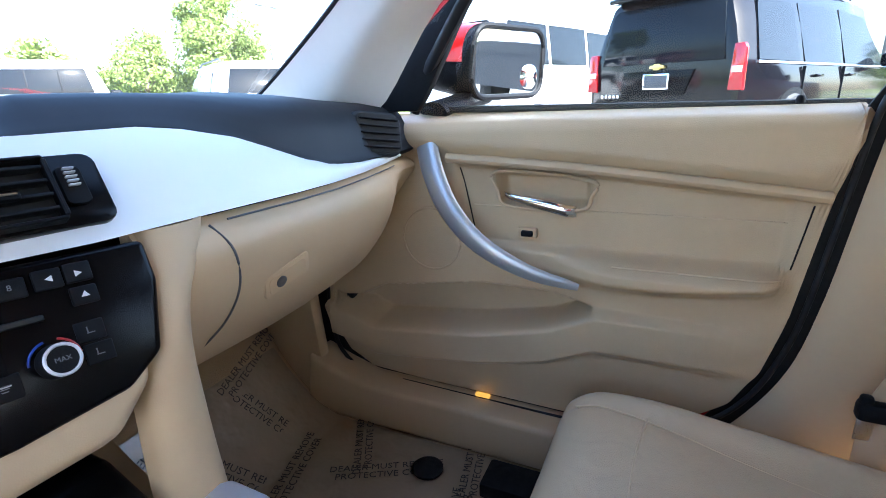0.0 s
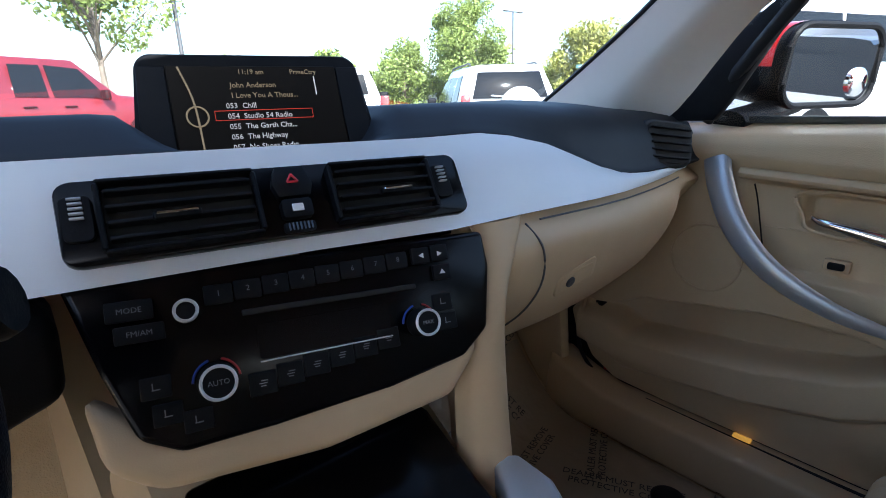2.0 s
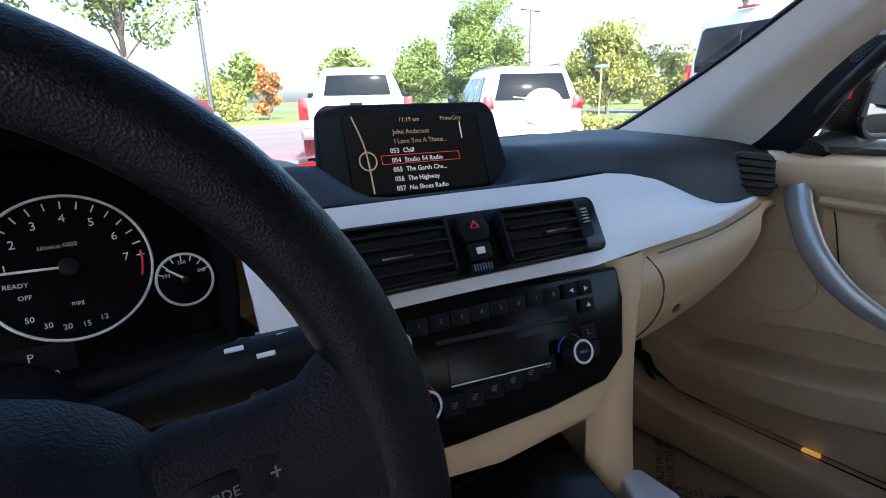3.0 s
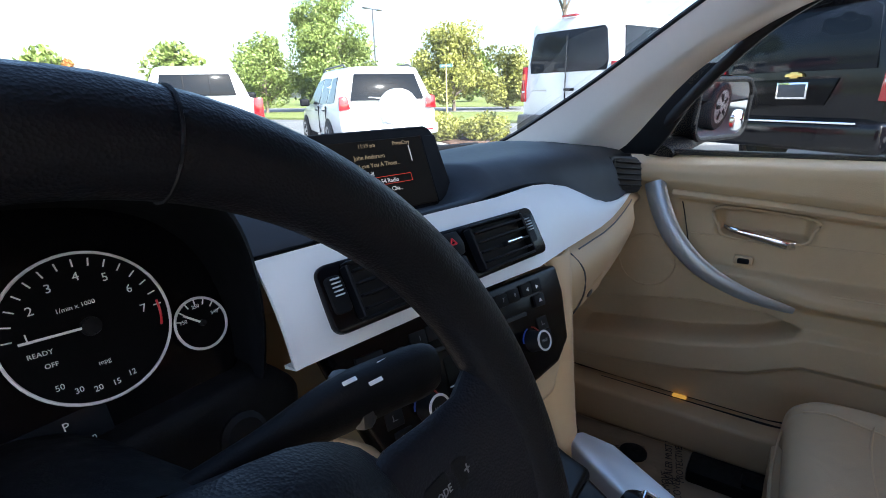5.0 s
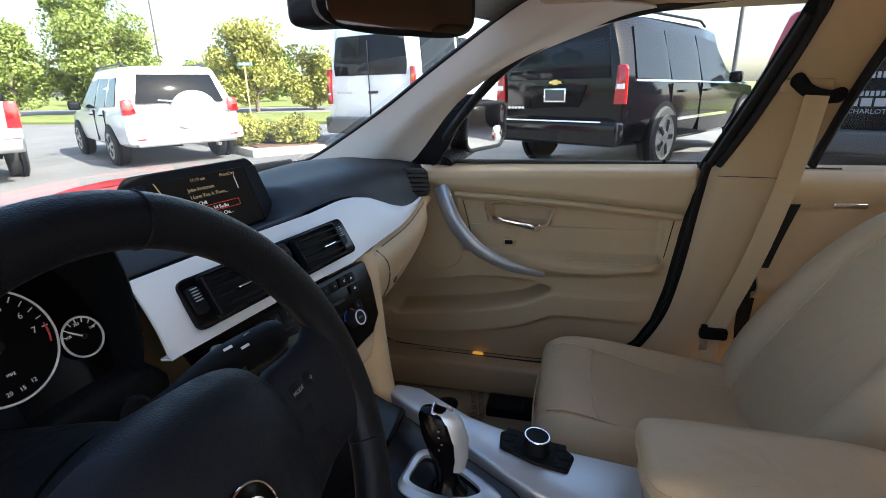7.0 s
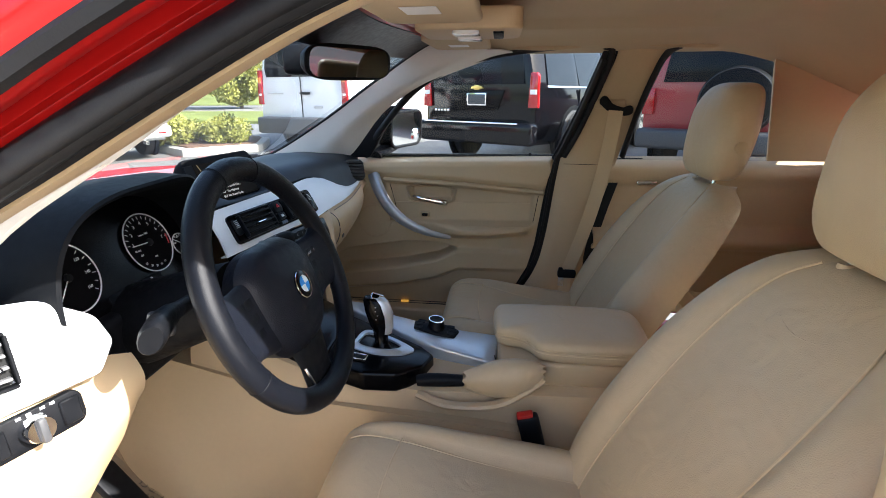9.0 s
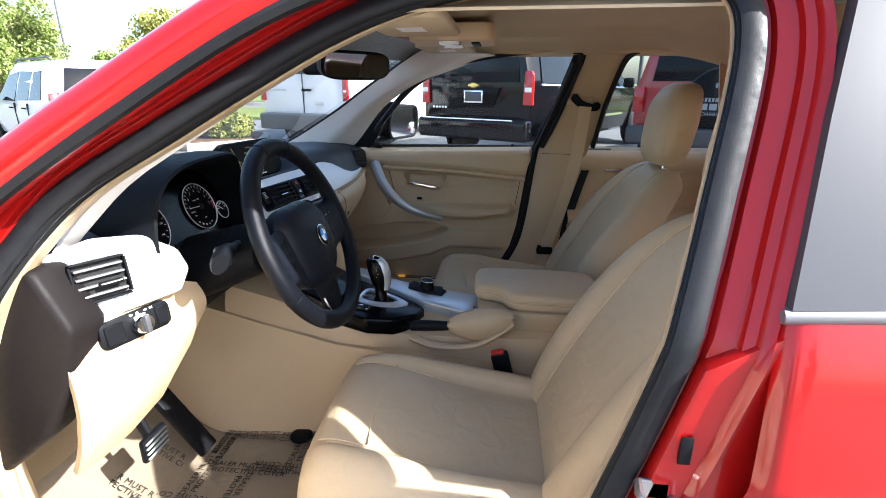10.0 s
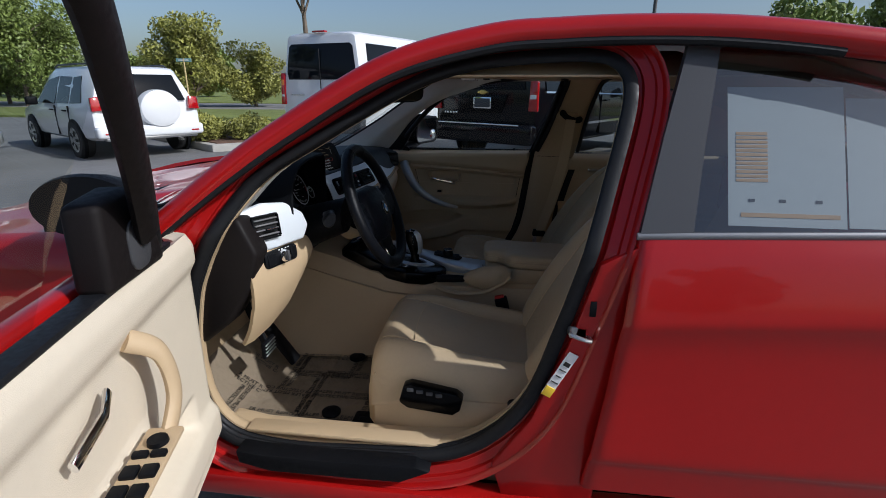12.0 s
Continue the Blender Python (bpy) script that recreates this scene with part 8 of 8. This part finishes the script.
def leaf_cloud(blobs, count, size, rnd):
    """Many small leaf quads scattered through clumps."""
    verts, faces = [], []
    for _ in range(count):
        c, r = rnd.choice(blobs)
        d = V(rnd.gauss(0, 1), rnd.gauss(0, 1), rnd.gauss(0, 1)).normalized() * r * (0.35 + 0.65 * rnd.random() ** 0.5)
        p = Vector(c) + V(d.x, d.y, d.z * 0.85)
        s = size * (0.6 + 0.8 * rnd.random())
        a, b = V(rnd.gauss(0, 1), rnd.gauss(0, 1), rnd.gauss(0, 1)).normalized(), V(rnd.gauss(0, 1), rnd.gauss(0, 1), rnd.gauss(0, 1))
        b = (b - a * a.dot(b)).normalized()
        i = len(verts)
        verts += [p - a * s, p + b * s * 0.5, p + a * s, p - b * s * 0.5]
        faces.append((i, i + 1, i + 2, i + 3))
    me = bpy.data.meshes.new("crown")
    me.from_pydata([tuple(v) for v in verts], [], faces)
    return me


def tree(x, y, h, spread, leaf, seed, count, label, leaf_size=0.16, bare=0.25, trunk_r=0.12, name="tree"):
    rnd = random.Random(seed)
    t = thing(name, label, "tree" if name == "tree" else "bush", (x, y, 0), "trees" if name == "tree" else "bushes")
    top = V(x + rnd.uniform(-0.2, 0.2), y + rnd.uniform(-0.2, 0.2), h * 0.86)
    bms = [tube(curve_through([(x, y, 0), (x + rnd.uniform(-0.1, 0.1), y + rnd.uniform(-0.1, 0.1), h * 0.4), top], 12), trunk_r, n=8, taper=lambda u: 1 - 0.8 * u)]
    blobs = []
    for k in range(26):
        f = bare + (1 - bare) * rnd.random()
        a = rnd.uniform(0, 2 * math.pi)
        env = spread * (1.0 - 0.75 * abs((f - bare) / (1 - bare) - 0.3) ** 1.2) * rnd.uniform(0.45, 1.0)
        tip = V(x + env * math.cos(a), y + env * math.sin(a), h * f)
        root = V(x, y, h * max(0.12, f - 0.22))
        bms.append(tube(curve_through([root, (root + tip) / 2 + V(0, 0, 0.15), tip], 7), trunk_r * 0.35, n=5, taper=lambda u: 1 - 0.8 * u))
        blobs.append((tip, spread * rnd.uniform(0.22, 0.42)))
        if rnd.random() < 0.6:
            blobs.append(((root + tip) / 2, spread * rnd.uniform(0.2, 0.34)))
    part("trunk", join(*bms), BARK, t, "brown trunk and limbs")
    me = leaf_cloud(blobs, count, leaf_size, rnd)
    me.materials.append(leaf)
    ob = new("crown", me)
    ob.parent = t
    ob.matrix_parent_inverse = basis(t).inverted()
    return t


LB = "leafy green tree beyond the car park"
tree(25.0, 27.2, 7.4, 3.3, LEAF, 11, 24000, LB, 0.10)
tree(22.0, 30.0, 4.6, 2.5, LEAF, 12, 13000, LB, 0.10)
tree(27.5, 31.0, 5.2, 2.6, LEAF, 13, 10000, LB, 0.10)
tree(24.9, 16.8, 4.3, 2.4, LEAF_YELLOW, 14, 18000, "round tree with yellowing leaves", 0.09)
tree(27.5, 22.0, 2.6, 1.7, LEAF, 15, 7500, LB, 0.095)
tree(27.3, 14.6, 3.2, 1.9, LEAF_YELLOW, 16, 8500, "round tree with yellowing leaves", 0.09)
tree(25.5, 10.6, 8.5, 1.4, LEAF, 17, 2200, "tall tree with a dark trunk behind the van", 0.16, 0.75, 0.22)
tree(21.0, -11.5, 4.2, 1.9, LEAF, 18, 4500, LB, 0.14)
tree(23.0, -15.5, 5.0, 2.2, LEAF, 19, 4500, LB, 0.14)
tree(3.4, 24.8, 11.0, 3.6, LEAF, 20, 14000, "tall crape myrtle with bare pale stems and high foliage", 0.11, 0.46, 0.16)
tree(-0.4, 26.0, 10.5, 3.0, LEAF, 21, 9000, "tall tree with high foliage", 0.11, 0.5, 0.16)
for x, y, h, k in ((-26, -9, 6.5, 91), (-30, 3, 7.5, 92), (-24, -22, 7.0, 93), (-34, 15, 8.0, 94)):
    tree(x, y, h, h * 0.5, LEAF, k, 6000, "leafy green tree on the far side of the car park", 0.2)
tree(10.6, 28.8, 2.9, 0.8, LEAF_AUTUMN, 22, 1600, "small tree with orange autumn leaves", 0.12, 0.2, 0.06)
tree(8.2, 29.0, 1.9, 1.6, LEAF_YELLOW, 23, 2400, "low shrub with yellowing leaves", 0.10, 0.1, 0.05)
for k, (x, y, h) in enumerate(((40, 40, 6), (48, 30, 5), (46, 48, 7), (30, 55, 6), (52, 18, 5), (44, 60, 7), (20, 62, 6), (50, -20, 6), (46, -32, 7), (48, 4, 5))):
    tree(x, y, h, h * 0.55, LEAF, 40 + k, 3500, "distant leafy green tree past the road", 0.3)
for k, (x, y, r) in enumerate(((8.35, 6.1, 0.42), (8.6, 5.25, 0.42), (10.6, 8.0, 0.4))):
    rnd = random.Random(70 + k)
    b = thing("bush", "clipped green shrub in the mulch bed", "bush", (x, y, 0.15), "clipped bushes")
    me = leaf_cloud([((x + rnd.uniform(-0.3, 0.3), y + rnd.uniform(-0.3, 0.3), 0.15 + rnd.uniform(0.16, 0.34)), r * 0.62) for _ in range(9)], 3600, 0.035, rnd)
    me.materials.append(LEAF_YELLOW)
    ob = new("foliage", me)
    ob.parent = b
    ob.matrix_parent_inverse = basis(b).inverted()
    part("stem", tube([V(x, y, 0.1), V(x, y, 0.4)], 0.03, n=6), BARK, b)
for x, y, h in ((6.5, 25.0, 9.0), (25.5, -6.8, 11.0), (40.0, 36.0, 9.0)):
    lp_ = thing("lamp_post", "dark steel car park lamp post", "lamp post", (x, y, 0), "lamp posts")
    part("pole", tube([V(x, y, 0), V(x, y, h)], 0.10, n=12, taper=lambda u: 1 - 0.3 * u), POLE, lp_, "dark pole")
    part("base", lathe([(0, 0), (0.28, 0), (0.28, 0.6), (0.25, 0.65), (0, 0.65)], pose(x, y, 0), 20), CONCRETE, lp_)
    part("arm", tube([V(x - 0.8, y, h), V(x + 0.8, y, h)], 0.05, n=8), POLE, lp_)
    for s in (-1, 1):
        part("lamp_head", box((x + s * 1.0, y, h), (0.6, 0.35, 0.12), 0.03, 2), POLE, lp_, "flat lamp head")
sg = thing("street_sign", "green street name sign on a thin post", "street sign", (21.5, 15.0, 0))
part("post", tube([V(21.5, 15.0, 0), V(21.5, 15.0, 2.45)], 0.035, n=8), mat("sign_post", (0.55, 0.42, 0.2), 0.6, vary=0.1), sg, "thin post")
part("blade", box((21.5, 15.0, 2.35), (0.03, 0.75, 0.16), 0.005, 1), mat("sign_green", (0.20, 0.36, 0.36), 0.5, vary=0.03), sg, "green blade")
part("print_bar", box((21.48, 15.0, 2.35), (0.02, 0.5, 0.05), 0.002, 1), WHITE_PRINT, sg)
